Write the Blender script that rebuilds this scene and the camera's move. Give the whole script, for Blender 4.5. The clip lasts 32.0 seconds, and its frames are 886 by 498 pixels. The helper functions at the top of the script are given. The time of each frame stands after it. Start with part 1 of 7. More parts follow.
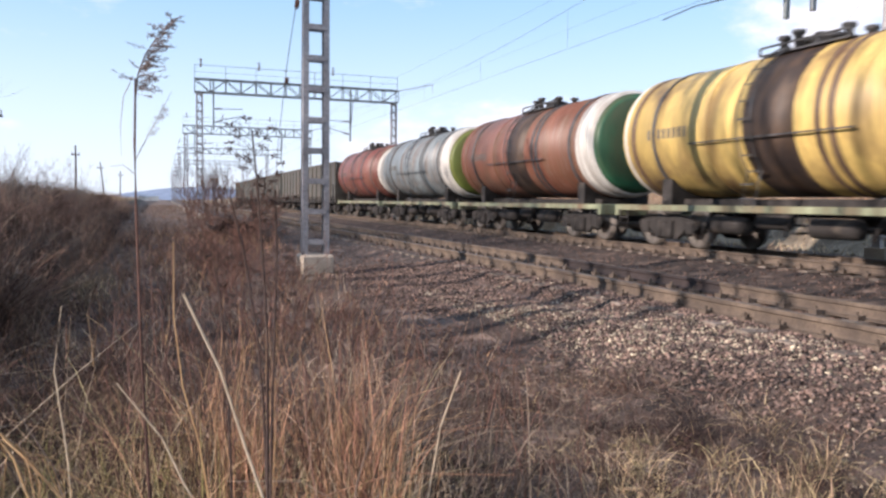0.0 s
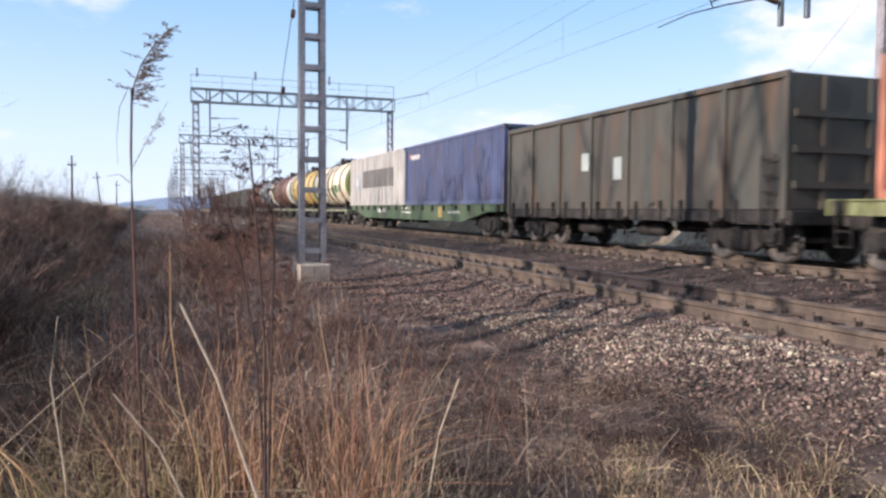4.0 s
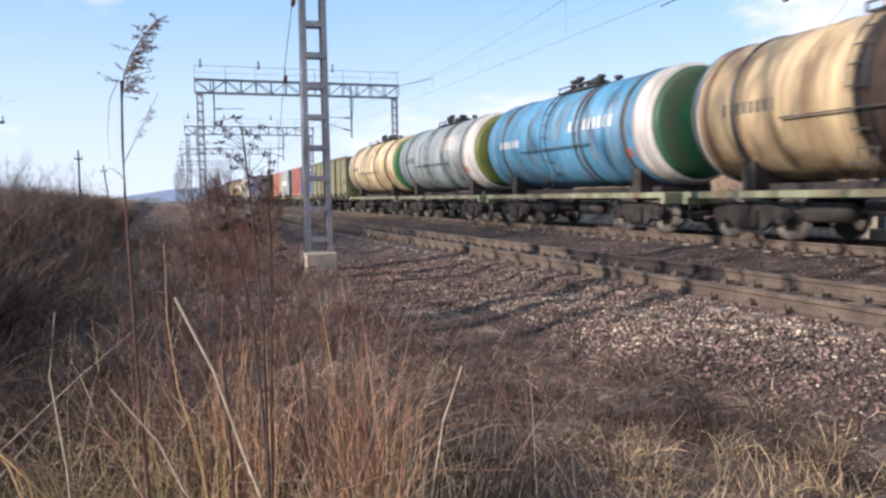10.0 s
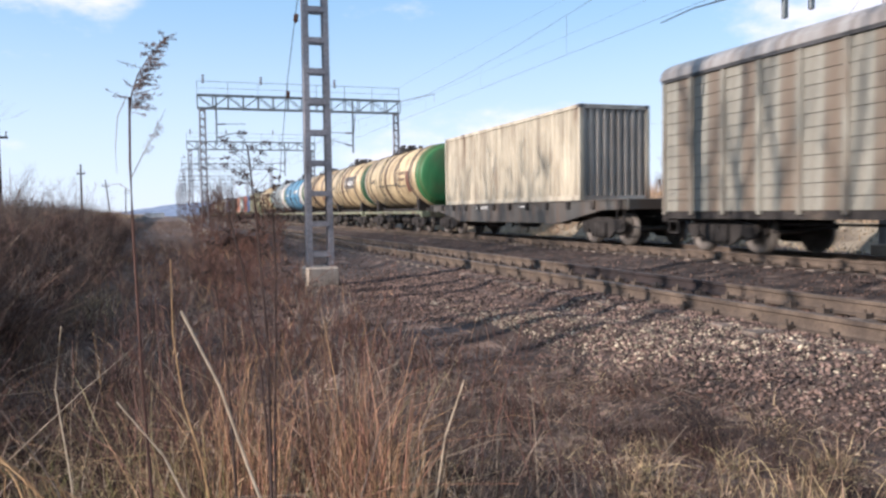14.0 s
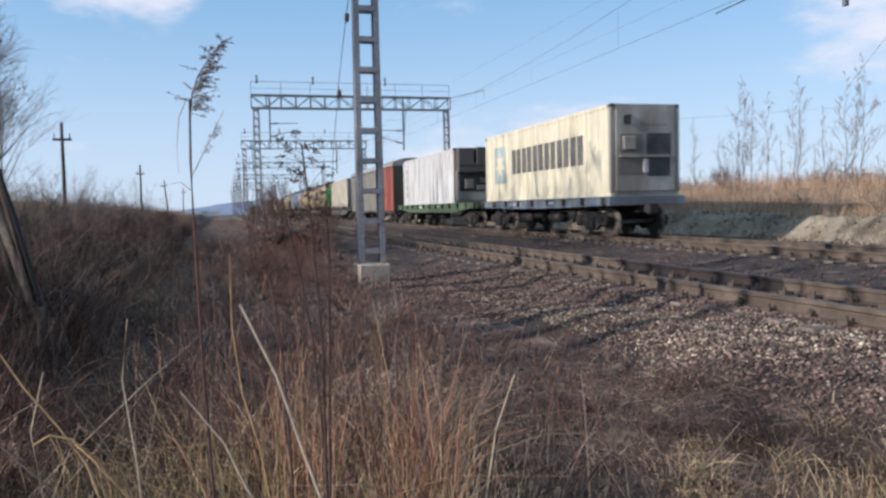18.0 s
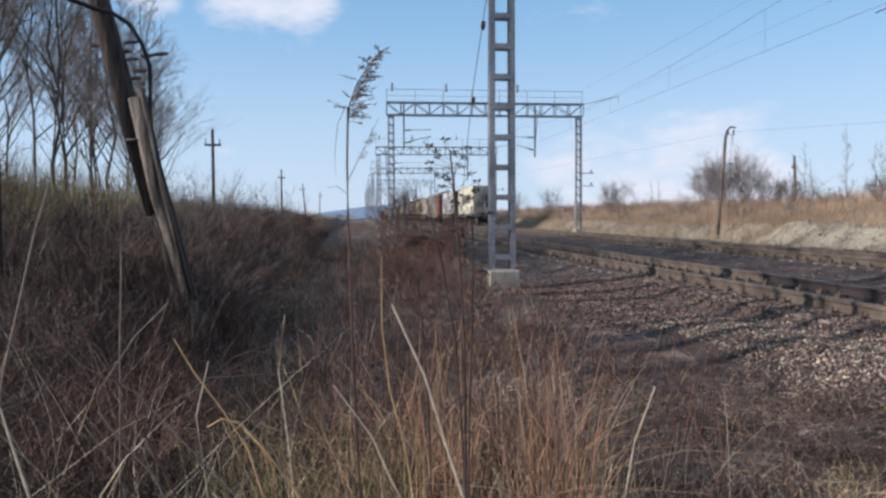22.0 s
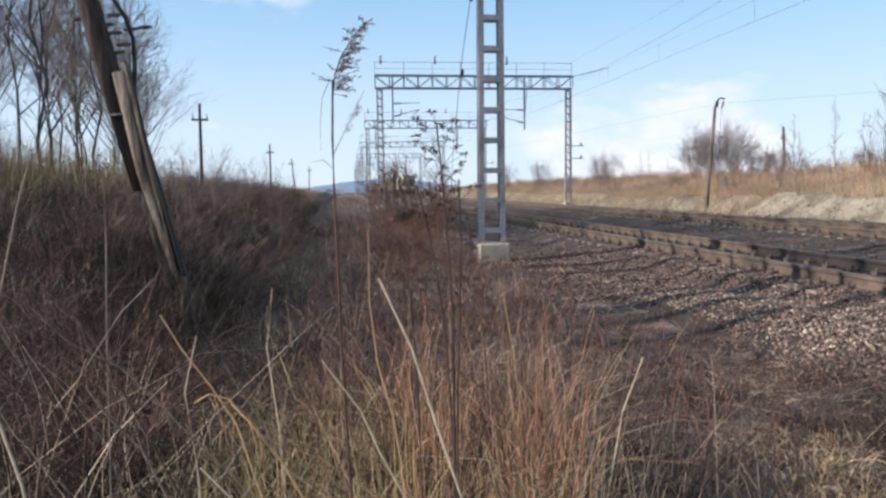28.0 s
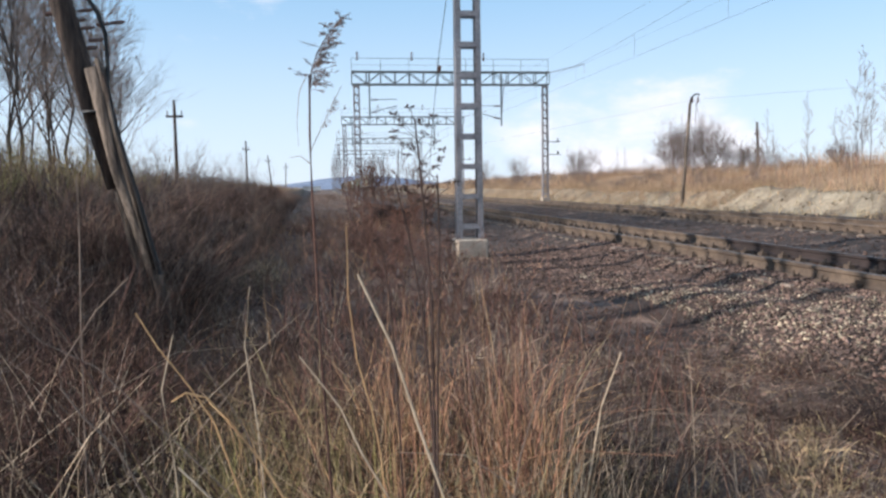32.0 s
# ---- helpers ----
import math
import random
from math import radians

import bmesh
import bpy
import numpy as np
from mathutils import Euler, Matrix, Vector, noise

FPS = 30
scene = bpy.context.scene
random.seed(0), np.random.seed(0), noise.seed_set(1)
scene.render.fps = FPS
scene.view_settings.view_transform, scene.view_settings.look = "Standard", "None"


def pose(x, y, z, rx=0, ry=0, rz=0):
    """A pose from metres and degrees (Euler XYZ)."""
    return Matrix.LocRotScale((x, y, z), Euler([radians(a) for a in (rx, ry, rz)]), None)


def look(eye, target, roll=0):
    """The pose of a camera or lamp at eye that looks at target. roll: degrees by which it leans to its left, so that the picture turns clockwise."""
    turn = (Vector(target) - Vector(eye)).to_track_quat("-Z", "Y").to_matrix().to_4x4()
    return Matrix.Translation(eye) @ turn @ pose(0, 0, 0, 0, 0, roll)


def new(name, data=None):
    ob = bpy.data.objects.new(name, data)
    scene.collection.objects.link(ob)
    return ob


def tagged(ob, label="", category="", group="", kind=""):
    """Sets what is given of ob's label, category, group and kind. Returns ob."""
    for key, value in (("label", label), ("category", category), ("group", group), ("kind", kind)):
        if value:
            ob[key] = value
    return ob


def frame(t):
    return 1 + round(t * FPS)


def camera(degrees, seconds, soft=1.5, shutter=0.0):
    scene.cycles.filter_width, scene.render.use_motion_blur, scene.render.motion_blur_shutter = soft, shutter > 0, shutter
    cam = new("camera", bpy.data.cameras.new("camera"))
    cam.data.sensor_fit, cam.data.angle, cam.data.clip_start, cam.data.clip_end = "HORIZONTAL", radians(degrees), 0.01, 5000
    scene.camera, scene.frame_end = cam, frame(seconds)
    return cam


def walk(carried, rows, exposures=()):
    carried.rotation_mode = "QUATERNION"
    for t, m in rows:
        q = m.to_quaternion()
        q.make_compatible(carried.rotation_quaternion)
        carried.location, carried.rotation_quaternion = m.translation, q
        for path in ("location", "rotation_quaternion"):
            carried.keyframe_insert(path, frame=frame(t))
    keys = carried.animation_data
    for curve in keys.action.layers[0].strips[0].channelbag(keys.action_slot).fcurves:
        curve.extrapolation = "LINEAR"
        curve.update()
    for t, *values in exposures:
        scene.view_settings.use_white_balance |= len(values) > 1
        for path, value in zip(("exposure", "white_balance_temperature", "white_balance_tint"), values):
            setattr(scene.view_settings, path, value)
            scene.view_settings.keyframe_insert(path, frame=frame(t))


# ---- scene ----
cam = camera(58.9, 32.0, soft=2.6, shutter=0.3)
# seconds, x, y, z, yaw, pitch, roll: one stand, carried by a slowly turning arm
WAY = [
    (0, -0.020, 0.011, 1.560, -19.517, -3.444, -0.738),
    (0.5, -0.016, 0.020, 1.559, -19.278, -3.106, -0.475),
    (1, -0.017, 0.012, 1.559, -19.193, -3.131, -0.334),
    (1.5, -0.015, 0.020, 1.559, -19.361, -3.796, -0.170),
    (2, -0.012, 0.009, 1.558, -19.160, -3.309, -0.039),
    (2.5, -0.019, 0.003, 1.559, -19.548, -3.020, -0.177),
    (4.5, -0.021, 0.015, 1.559, -19.878, -2.794, -0.568),
    (5, -0.024, 0.012, 1.559, -20.274, -2.687, -0.674),
    (5.5, -0.027, 0.014, 1.560, -20.188, -2.382, -0.859),
    (6, -0.030, 0.018, 1.559, -20.007, -2.416, -0.800),
    (6.5, -0.031, 0.027, 1.560, -18.797, -3.272, -0.509),
    (7, -0.023, 0.022, 1.561, -19.619, -3.203, -0.758),
    (7.5, -0.007, 0.025, 1.562, -19.393, -3.369, -0.134),
    (8, 0.004, 0.022, 1.562, -19.258, -3.393, 0.137),
    (8.5, 0.019, 0.015, 1.562, -19.270, -3.190, 0.732),
    (9, 0.020, 0.004, 1.563, -19.523, -2.441, 0.732),
    (9.5, 0.012, 0.002, 1.563, -19.859, -2.519, 0.576),
    (10, 0.015, 0.022, 1.562, -19.247, -3.910, 0.916),
    (10.5, 0.015, 0.019, 1.560, -19.111, -3.801, 0.836),
    (11, 0.009, 0.022, 1.562, -19.157, -3.180, 0.763),
    (11.5, 0.003, 0.014, 1.562, -19.364, -3.017, 0.558),
    (12, -0.003, 0.015, 1.561, -19.586, -2.812, 0.439),
    (12.5, 0.001, 0.026, 1.559, -19.751, -3.094, 0.540),
    (13, 0.008, 0.019, 1.557, -18.831, -3.423, 0.886),
    (13.5, 0.008, 0.006, 1.561, -18.487, -3.009, 1.074),
    (14, 0.003, 0.005, 1.562, -19.165, -2.811, 0.857),
    (14.5, -0.003, 0.003, 1.561, -19.003, -2.934, 0.785),
    (16.5, 0.008, 0.008, 1.563, -18.571, -3.401, 1.273),
    (17, 0.004, -0.024, 1.557, -16.439, -3.589, 1.599),
    (17.5, -0.000, -0.029, 1.559, -15.912, -3.163, 1.435),
    (18, -0.005, -0.030, 1.559, -15.472, -2.990, 1.307),
    (18.5, -0.010, -0.032, 1.559, -15.240, -2.742, 0.664),
    (19, -0.024, -0.027, 1.558, -14.308, -2.585, 0.233),
    (19.5, -0.029, -0.025, 1.557, -12.823, -2.554, 0.178),
    (20, -0.035, -0.030, 1.559, -10.420, -2.176, 0.272),
    (20.5, -0.039, -0.037, 1.558, -8.957, -1.530, 0.846),
    (21, -0.046, -0.041, 1.560, -7.585, -2.162, 0.828),
    (21.5, -0.056, -0.043, 1.561, -6.568, -2.651, 0.341),
    (22, -0.060, -0.044, 1.558, -6.121, -2.392, 0.260),
    (22.5, -0.061, -0.045, 1.559, -4.911, -2.783, 0.888),
    (23, -0.062, -0.045, 1.559, -3.832, -3.042, 0.990),
    (23.5, -0.056, -0.049, 1.559, -5.145, -3.353, 0.817),
    (24, -0.055, -0.046, 1.559, -5.375, -3.176, 0.804),
    (24.5, -0.055, -0.046, 1.556, -5.951, -3.350, 0.632),
    (25, -0.056, -0.038, 1.554, -6.045, -3.420, 0.571),
    (25.5, -0.058, -0.033, 1.555, -6.090, -3.722, 0.750),
    (26, -0.058, -0.031, 1.555, -6.470, -4.077, 0.801),
    (26.5, -0.053, -0.032, 1.555, -6.440, -4.365, 0.884),
    (28.5, -0.050, -0.039, 1.557, -6.925, -4.285, 0.659),
    (29, -0.053, -0.034, 1.553, -6.418, -4.204, 0.797),
    (29.5, -0.055, -0.034, 1.556, -6.727, -4.031, 0.500),
    (30, -0.060, -0.029, 1.556, -6.966, -4.246, 0.407),
    (30.5, -0.059, -0.027, 1.553, -6.972, -4.468, 0.757),
    (31, -0.055, -0.024, 1.552, -8.018, -4.635, 0.771),
    (31.5, -0.053, -0.028, 1.554, -8.465, -4.651, 0.974),
    (32, -0.052, -0.032, 1.554, -8.483, -4.593, 0.945),
]
walk(cam, [(t, pose(x, y, z, 90 + pitch, roll, yaw)) for t, x, y, z, yaw, pitch, roll in WAY],
     exposures=[(0, 0.58, 6600, 21), (2, 0.53, 6500, 21), (6, 0.42, 6400, 21), (13, 0.44, 6400, 20), (16, 0.29, 6350, 18), (19, 0.0, 6000, 15), (21, 0.0, 6000, 15), (23, 0.06, 6100, 15), (26, 0.24, 6250, 15), (32, 0.35, 6450, 15)])

# ---- light ----
SUN_ELEV = radians(22)
SUN_FROM = Vector((-9.1, -0.9, 0)).normalized()          # the side from which the sun shines
world = bpy.data.worlds.new("sky")
scene.world = world
world.use_nodes = True
wn, wl = world.node_tree.nodes, world.node_tree.links
sky = wn.new("ShaderNodeTexSky")
sky.sky_type, sky.sun_disc = "NISHITA", False
sky.sun_elevation = SUN_ELEV
sky.sun_rotation = math.atan2(SUN_FROM.x, SUN_FROM.y)
sky.altitude, sky.air_density, sky.dust_density, sky.ozone_density = 100, 1.0, 0.0, 2.5


def cloudy_sky():
    """A clear sky with a little haze towards the horizon and a few loose clouds."""
    n, l = wn, wl
    co = n.new("ShaderNodeTexCoord")

    def op(kind, a, b=0.0, c=0.0):
        m = n.new("ShaderNodeMath")
        m.operation = kind
        m.use_clamp = kind in ("MULTIPLY_ADD", "SMOOTH_MAX")
        for i, v in enumerate((a, b, c)):
            if isinstance(v, (int, float)):
                m.inputs[i].default_value = v
            else:
                l.new(v, m.inputs[i])
        return m.outputs[0]

    def soft(v, lo, hi):
        r = n.new("ShaderNodeMapRange")
        r.interpolation_type = "SMOOTHSTEP"
        r.inputs[1].default_value, r.inputs[2].default_value = lo, hi
        l.new(v, r.inputs[0])
        return r.outputs[0]

    sep = n.new("ShaderNodeSeparateXYZ")
    l.new(co.outputs["Generated"], sep.inputs[0])
    mp = n.new("ShaderNodeMapping")
    mp.inputs["Scale"].default_value = (1, 1, 2.2)
    l.new(co.outputs["Generated"], mp.inputs["Vector"])
    puff = n.new("ShaderNodeTexNoise")
    puff.inputs["Scale"].default_value, puff.inputs["Detail"].default_value, puff.inputs["Roughness"].default_value = 8.0, 9.0, 0.6
    l.new(mp.outputs["Vector"], puff.inputs["Vector"])
    total = None
    for c, lo in (((-0.117, 0.963, 0.278), 0.9965), ((-0.238, 0.942, 0.272), 0.9988), ((0.70, 0.685, 0.222), 0.993), ((-0.08, 0.972, 0.262), 0.998), ((0.42, 0.905, 0.03), 0.993), ((0.30, 0.952, 0.02), 0.995), ((-0.5, 0.8, 0.36), 0.99), ((0.2, -0.9, 0.4), 0.97), ((-0.8, -0.5, 0.5), 0.96)):
        dot = n.new("ShaderNodeVectorMath")
        dot.operation = "DOT_PRODUCT"
        l.new(co.outputs["Generated"], dot.inputs[0])
        dot.inputs[1].default_value = Vector(c).normalized()
        k = soft(dot.outputs["Value"], 1 - (1 - lo) * 1.6, 1.0)
        total = k if total is None else op("MAXIMUM", total, k)
    cover = op("MULTIPLY", soft(op("ADD", op("MULTIPLY", total, 0.55), op("MULTIPLY", puff.outputs["Fac"], 1.5)), 0.95, 1.45), 0.92)
    haze = op("MULTIPLY", soft(op("ABSOLUTE", sep.outputs["Z"]), 0.3, 0.0), 0.7)
    def blend(fac, a, col):
        m = n.new("ShaderNodeMix")
        m.data_type = "RGBA"
        l.new(fac, m.inputs[0])
        l.new(a, m.inputs[6])
        m.inputs[7].default_value = (*col, 1)
        return m.outputs[2]
    clear = n.new("ShaderNodeMix")
    clear.data_type = "RGBA"
    clear.inputs[0].default_value = 0.6
    l.new(sky.outputs["Color"], clear.inputs[6])
    clear.inputs[7].default_value = (2.0, 3.95, 5.6, 1)
    out = blend(haze, clear.outputs[2], (4.7, 5.4, 6.1))
    out = blend(op("MULTIPLY", soft(sep.outputs["Z"], 0.36, 0.7), op("MULTIPLY", puff.outputs["Fac"], 0.9)), out, (3.3, 3.3, 3.4))
    out = blend(cover, out, (5.9, 5.95, 6.2))
    l.new(out, n["Background"].inputs["Color"])


cloudy_sky()
wn["Background"].inputs["Strength"].default_value = 0.14
sun_data = bpy.data.lights.new("sun", "SUN")
sun_data.energy, sun_data.angle, sun_data.color = 5.0, radians(0.6), (1.0, 0.92, 0.8)
sun = new("sun", sun_data)
sd = SUN_FROM * math.cos(SUN_ELEV) + Vector((0, 0, math.sin(SUN_ELEV)))
sun.matrix_world = look(sd * 50, (0, 0, 0))

# ---- materials ----
MATS = {}


def mat(name, c1, c2=None, scale=2.0, rough=0.8, metal=0.0, bump=0.0, fine=30.0, fleck=0.6, stretch=(1, 1, 1), rand=0.0, dirt=None, dirt_scale=1.2, dirt_amount=0.5, island=False, streak=0.0, hue=0.0, scuff=0.0):
    """A surface of two tones: a coarse and a fine noise, relief, and blotches of dirt."""
    if name in MATS:
        return MATS[name]
    m = bpy.data.materials.new(name)
    m.use_nodes = True
    n, l = m.node_tree.nodes, m.node_tree.links
    b = n["Principled BSDF"]
    b.inputs["Roughness"].default_value, b.inputs["Metallic"].default_value = rough, metal
    b.inputs["Specular IOR Level"].default_value = 0.35
    c2 = c2 or tuple(v * 0.7 for v in c1)
    co = n.new("ShaderNodeTexCoord")
    mp = n.new("ShaderNodeMapping")
    mp.inputs["Scale"].default_value = stretch
    l.new(co.outputs["Object"], mp.inputs["Vector"])

    def grain(s, detail=4.0):
        t = n.new("ShaderNodeTexNoise")
        t.inputs["Scale"].default_value, t.inputs["Detail"].default_value = s, detail
        l.new(mp.outputs["Vector"], t.inputs["Vector"])
        return t

    def mix(kind, fac, a, c, f=0.5):
        x = n.new("ShaderNodeMix")
        x.data_type, x.blend_type = "RGBA", kind
        x.inputs[0].default_value = f
        if fac is not None:
            l.new(fac, x.inputs[0])
        for sock, v in ((x.inputs[6], a), (x.inputs[7], c)):
            if isinstance(v, tuple):
                sock.default_value = (*v, 1)
            else:
                l.new(v, sock)
        return x.outputs[2]

    def ramp(out, lo, hi):
        r = n.new("ShaderNodeMapRange")
        r.inputs[1].default_value, r.inputs[2].default_value = lo, hi
        l.new(out, r.inputs[0])
        return r.outputs[0]

    g1, g2 = grain(scale), grain(fine, 6.0)
    col = mix("MIX", ramp(g1.outputs["Fac"], 0.35, 0.65), c1, c2)
    col = mix("MULTIPLY", ramp(g2.outputs["Fac"], 0.4, 0.75), col, (fleck, fleck, fleck))
    if dirt:
        g3 = grain(dirt_scale, 8.0)
        col = mix("MIX", ramp(g3.outputs["Fac"], 0.72 - 0.3 * dirt_amount, 0.82 - 0.15 * dirt_amount), col, dirt)
    if streak:
        sm = n.new("ShaderNodeMapping")
        sm.inputs["Scale"].default_value = (0.4, 5.0, 0.28)
        l.new(co.outputs["Object"], sm.inputs["Vector"])
        g4 = n.new("ShaderNodeTexNoise")
        g4.inputs["Scale"].default_value, g4.inputs["Detail"].default_value = 1.3, 5.0
        l.new(sm.outputs["Vector"], g4.inputs["Vector"])
        k = n.new("ShaderNodeMath")
        k.operation = "MULTIPLY"
        k.inputs[1].default_value = streak
        l.new(ramp(g4.outputs["Fac"], 0.44, 0.62), k.inputs[0])
        col = mix("MIX", k.outputs[0], col, tuple(0.3 * v + 0.5 * w for v, w in zip(c1, dirt or c2)))
    if scuff:
        fm = n.new("ShaderNodeMapping")
        fm.inputs["Scale"].default_value = (1.0, 6.0, 0.3)
        l.new(co.outputs["Object"], fm.inputs["Vector"])
        g5 = n.new("ShaderNodeTexNoise")
        g5.inputs["Scale"].default_value, g5.inputs["Detail"].default_value = 2.6, 8.0
        l.new(fm.outputs["Vector"], g5.inputs["Vector"])
        k = n.new("ShaderNodeMath")
        k.operation = "MULTIPLY"
        k.inputs[1].default_value = scuff
        l.new(ramp(g5.outputs["Fac"], 0.5, 0.66), k.inputs[0])
        col = mix("MIX", k.outputs[0], col, (0.46, 0.45, 0.42))
    if rand:
        src = n.new("ShaderNodeNewGeometry").outputs["Random Per Island"] if island else n.new("ShaderNodeObjectInfo").outputs["Random"]
        h = n.new("ShaderNodeHueSaturation")
        r = n.new("ShaderNodeMapRange")
        r.inputs[3].default_value, r.inputs[4].default_value = 1 - rand, 1 + rand
        l.new(src, r.inputs[0])
        l.new(r.outputs[0], h.inputs["Value"])
        if hue:
            q = n.new("ShaderNodeMath")
            q.operation = "MULTIPLY"
            q.inputs[1].default_value = 13.7
            l.new(src, q.inputs[0])
            fr = n.new("ShaderNodeMath")
            fr.operation = "FRACT"
            l.new(q.outputs[0], fr.inputs[0])
            hr = n.new("ShaderNodeMapRange")
            hr.inputs[3].default_value, hr.inputs[4].default_value = 0.5 - hue * 0.5, 0.5 + hue
            l.new(fr.outputs[0], hr.inputs[0])
            l.new(hr.outputs[0], h.inputs["Hue"])
        l.new(col, h.inputs["Color"])
        col = h.outputs["Color"]
    l.new(col, b.inputs["Base Color"])
    if bump:
        bp = n.new("ShaderNodeBump")
        bp.inputs["Strength"].default_value, bp.inputs["Distance"].default_value = bump, 0.02
        l.new(g2.outputs["Fac"], bp.inputs["Height"])
        l.new(bp.outputs["Normal"], b.inputs["Normal"])
    MATS[name] = m
    return m


STEEL = mat("galvanised_steel", (0.42, 0.39, 0.395), (0.3, 0.28, 0.285), 1.5, 0.55, 0.3, 0.1, 20, dirt=(0.2, 0.13, 0.09), dirt_amount=0.3)
BEAMSTEEL = mat("weathered_beam_steel", (0.27, 0.305, 0.315), (0.17, 0.19, 0.195), 1.5, 0.6, 0.3, 0.1, 20, dirt=(0.16, 0.11, 0.08), dirt_amount=0.35)
DARKSTEEL = mat("dark_steel", (0.1, 0.1, 0.105), (0.05, 0.05, 0.05), 2, 0.6, 0.3)
# blackish blotches: oil, and tree shade across the rails put into the colour
RUST = mat("rusty_rail", (0.18, 0.135, 0.102), (0.1, 0.076, 0.06), 3, 0.75, 0.2, 0.2, 40, dirt=(0.035, 0.026, 0.025), dirt_scale=0.9, dirt_amount=0.62)
RAILTOP = mat("worn_rail_head", (0.22, 0.19, 0.17), (0.13, 0.11, 0.1), 4, 0.5, 0.7)
CONCRETE = mat("concrete", (0.5, 0.42, 0.34), (0.37, 0.31, 0.255), 2.5, 0.9, 0, 0.3, 40, dirt=(0.18, 0.15, 0.12), dirt_amount=0.4)
SLEEPER = mat("sleeper_concrete", (0.25, 0.2, 0.165), (0.14, 0.112, 0.092), 3, 0.9, 0, 0.3, 40, rand=0.35)
BOGIE = mat("bogie_grime", (0.05, 0.044, 0.041), (0.02, 0.018, 0.017), 3, 0.85, 0.1, 0.2, 25, dirt=(0.12, 0.095, 0.075), dirt_amount=0.35)
WHEEL = mat("wheel_steel", (0.19, 0.165, 0.145), (0.09, 0.08, 0.07), 3, 0.6, 0.4)
WHEELRIM = mat("bright_wheel_tread", (0.5, 0.48, 0.46), None, 6, 0.35, 0.9)
WOOD = mat("weathered_pole_wood", (0.1, 0.07, 0.056), (0.03, 0.023, 0.021), 3, 0.9, 0, 0.8, 20, stretch=(6, 6, 0.6))
GREYWOOD = mat("grey_stub_wood", (0.27, 0.215, 0.175), (0.06, 0.048, 0.042), 2.2, 0.9, 0, 0.9, 16, 0.35, stretch=(7, 7, 0.5))
BLACK = mat("black_rubber", (0.02, 0.02, 0.022), None, 3, 0.6)
PORCELAIN = mat("insulator_glaze", (0.16, 0.09, 0.07), None, 3, 0.25)
STRAW = mat("dry_straw", (0.74, 0.6, 0.44), (0.54, 0.41, 0.28), 3, 0.8, rand=0.3, island=True)
REDGRASS = mat("russet_dry_grass", (0.56, 0.3, 0.185), (0.15, 0.08, 0.058), 2, 0.85, rand=0.85, island=True, hue=0.03)
TANGRASS = mat("tan_dry_grass", (0.6, 0.43, 0.265), (0.22, 0.155, 0.1), 1, 0.85, rand=0.75, island=True, hue=0.035)
BROWNSTEM = mat("brown_stems", (0.2, 0.108, 0.079), (0.07, 0.04, 0.033), 1, 0.9, rand=0.85, island=True, hue=0.02)
GREYSTEM = mat("grey_stems", (0.46, 0.355, 0.275), (0.18, 0.134, 0.106), 1, 0.9, rand=0.85, island=True, hue=0.02)
BARK = mat("grey_bark", (0.13, 0.105, 0.092), (0.07, 0.057, 0.05), 2, 0.95, rand=0.2)
BUSH = mat("bush_twigs", (0.22, 0.168, 0.15), (0.14, 0.108, 0.096), 2, 0.95, rand=0.3, island=True)
TWIG = mat("bare_twigs", (0.3, 0.24, 0.21), (0.18, 0.142, 0.125), 2, 0.95, rand=0.3, island=True)
# very dark stems for the gaps: shade among the stalks is in their colour
DARKTHICKET = mat("gap_shade_stems", (0.11, 0.058, 0.046), (0.04, 0.023, 0.02), 1, 0.9, rand=0.7, island=True)
TRACKSTONE = mat("oily_ballast", (0.165, 0.105, 0.083), (0.052, 0.035, 0.031), 6, 0.85, 0, 0.2, 30, rand=0.75, island=True)
MATTED = mat("matted_dead_grass", (0.245, 0.172, 0.138), (0.105, 0.072, 0.06), 1, 0.9, rand=0.7, island=True, hue=0.02)
FARGRASS = mat("fawn_bank_grass", (0.66, 0.46, 0.31), (0.36, 0.24, 0.16), 0.3, 0.9, rand=0.45, island=True, hue=0.02)
THICKET = mat("brown_thicket_stems", (0.31, 0.195, 0.148), (0.115, 0.07, 0.057), 1, 0.9, rand=0.8, island=True, hue=0.02)
DRYSOIL = mat("pale_cut_soil", (0.37, 0.32, 0.24), (0.15, 0.12, 0.09), 0.9, 0.95, 0, 0.6, 6)
STONE = mat("ballast_stone", (0.235, 0.157, 0.126), (0.075, 0.052, 0.046), 6, 0.85, 0, 0.2, 30, rand=0.75, island=True)


# ---- mesh helpers ----
def part(name, bm, material, parent, label=""):
    me = bpy.data.meshes.new(name)
    bm.to_mesh(me)
    bm.free()
    me.materials.append(material)
    ob = new(name, me)
    ob.parent = parent
    if label:
        ob["label"] = label
    return ob


def raw(name, verts, faces, material, parent=None, smooth=False):
    me = bpy.data.meshes.new(name)
    me.from_pydata([tuple(v) for v in verts], [], [tuple(q) for q in faces])
    me.materials.append(material)
    if smooth:
        me.polygons.foreach_set("use_smooth", [True] * len(me.polygons))
    me.update()
    ob = new(name, me)
    ob.parent = parent
    return ob


def thing(name, x=0, y=0, z=0, rx=0, ry=0, rz=0):
    ob = new(name)
    ob.empty_display_size = 0.2
    ob.matrix_world = pose(x, y, z, rx, ry, rz)
    return ob


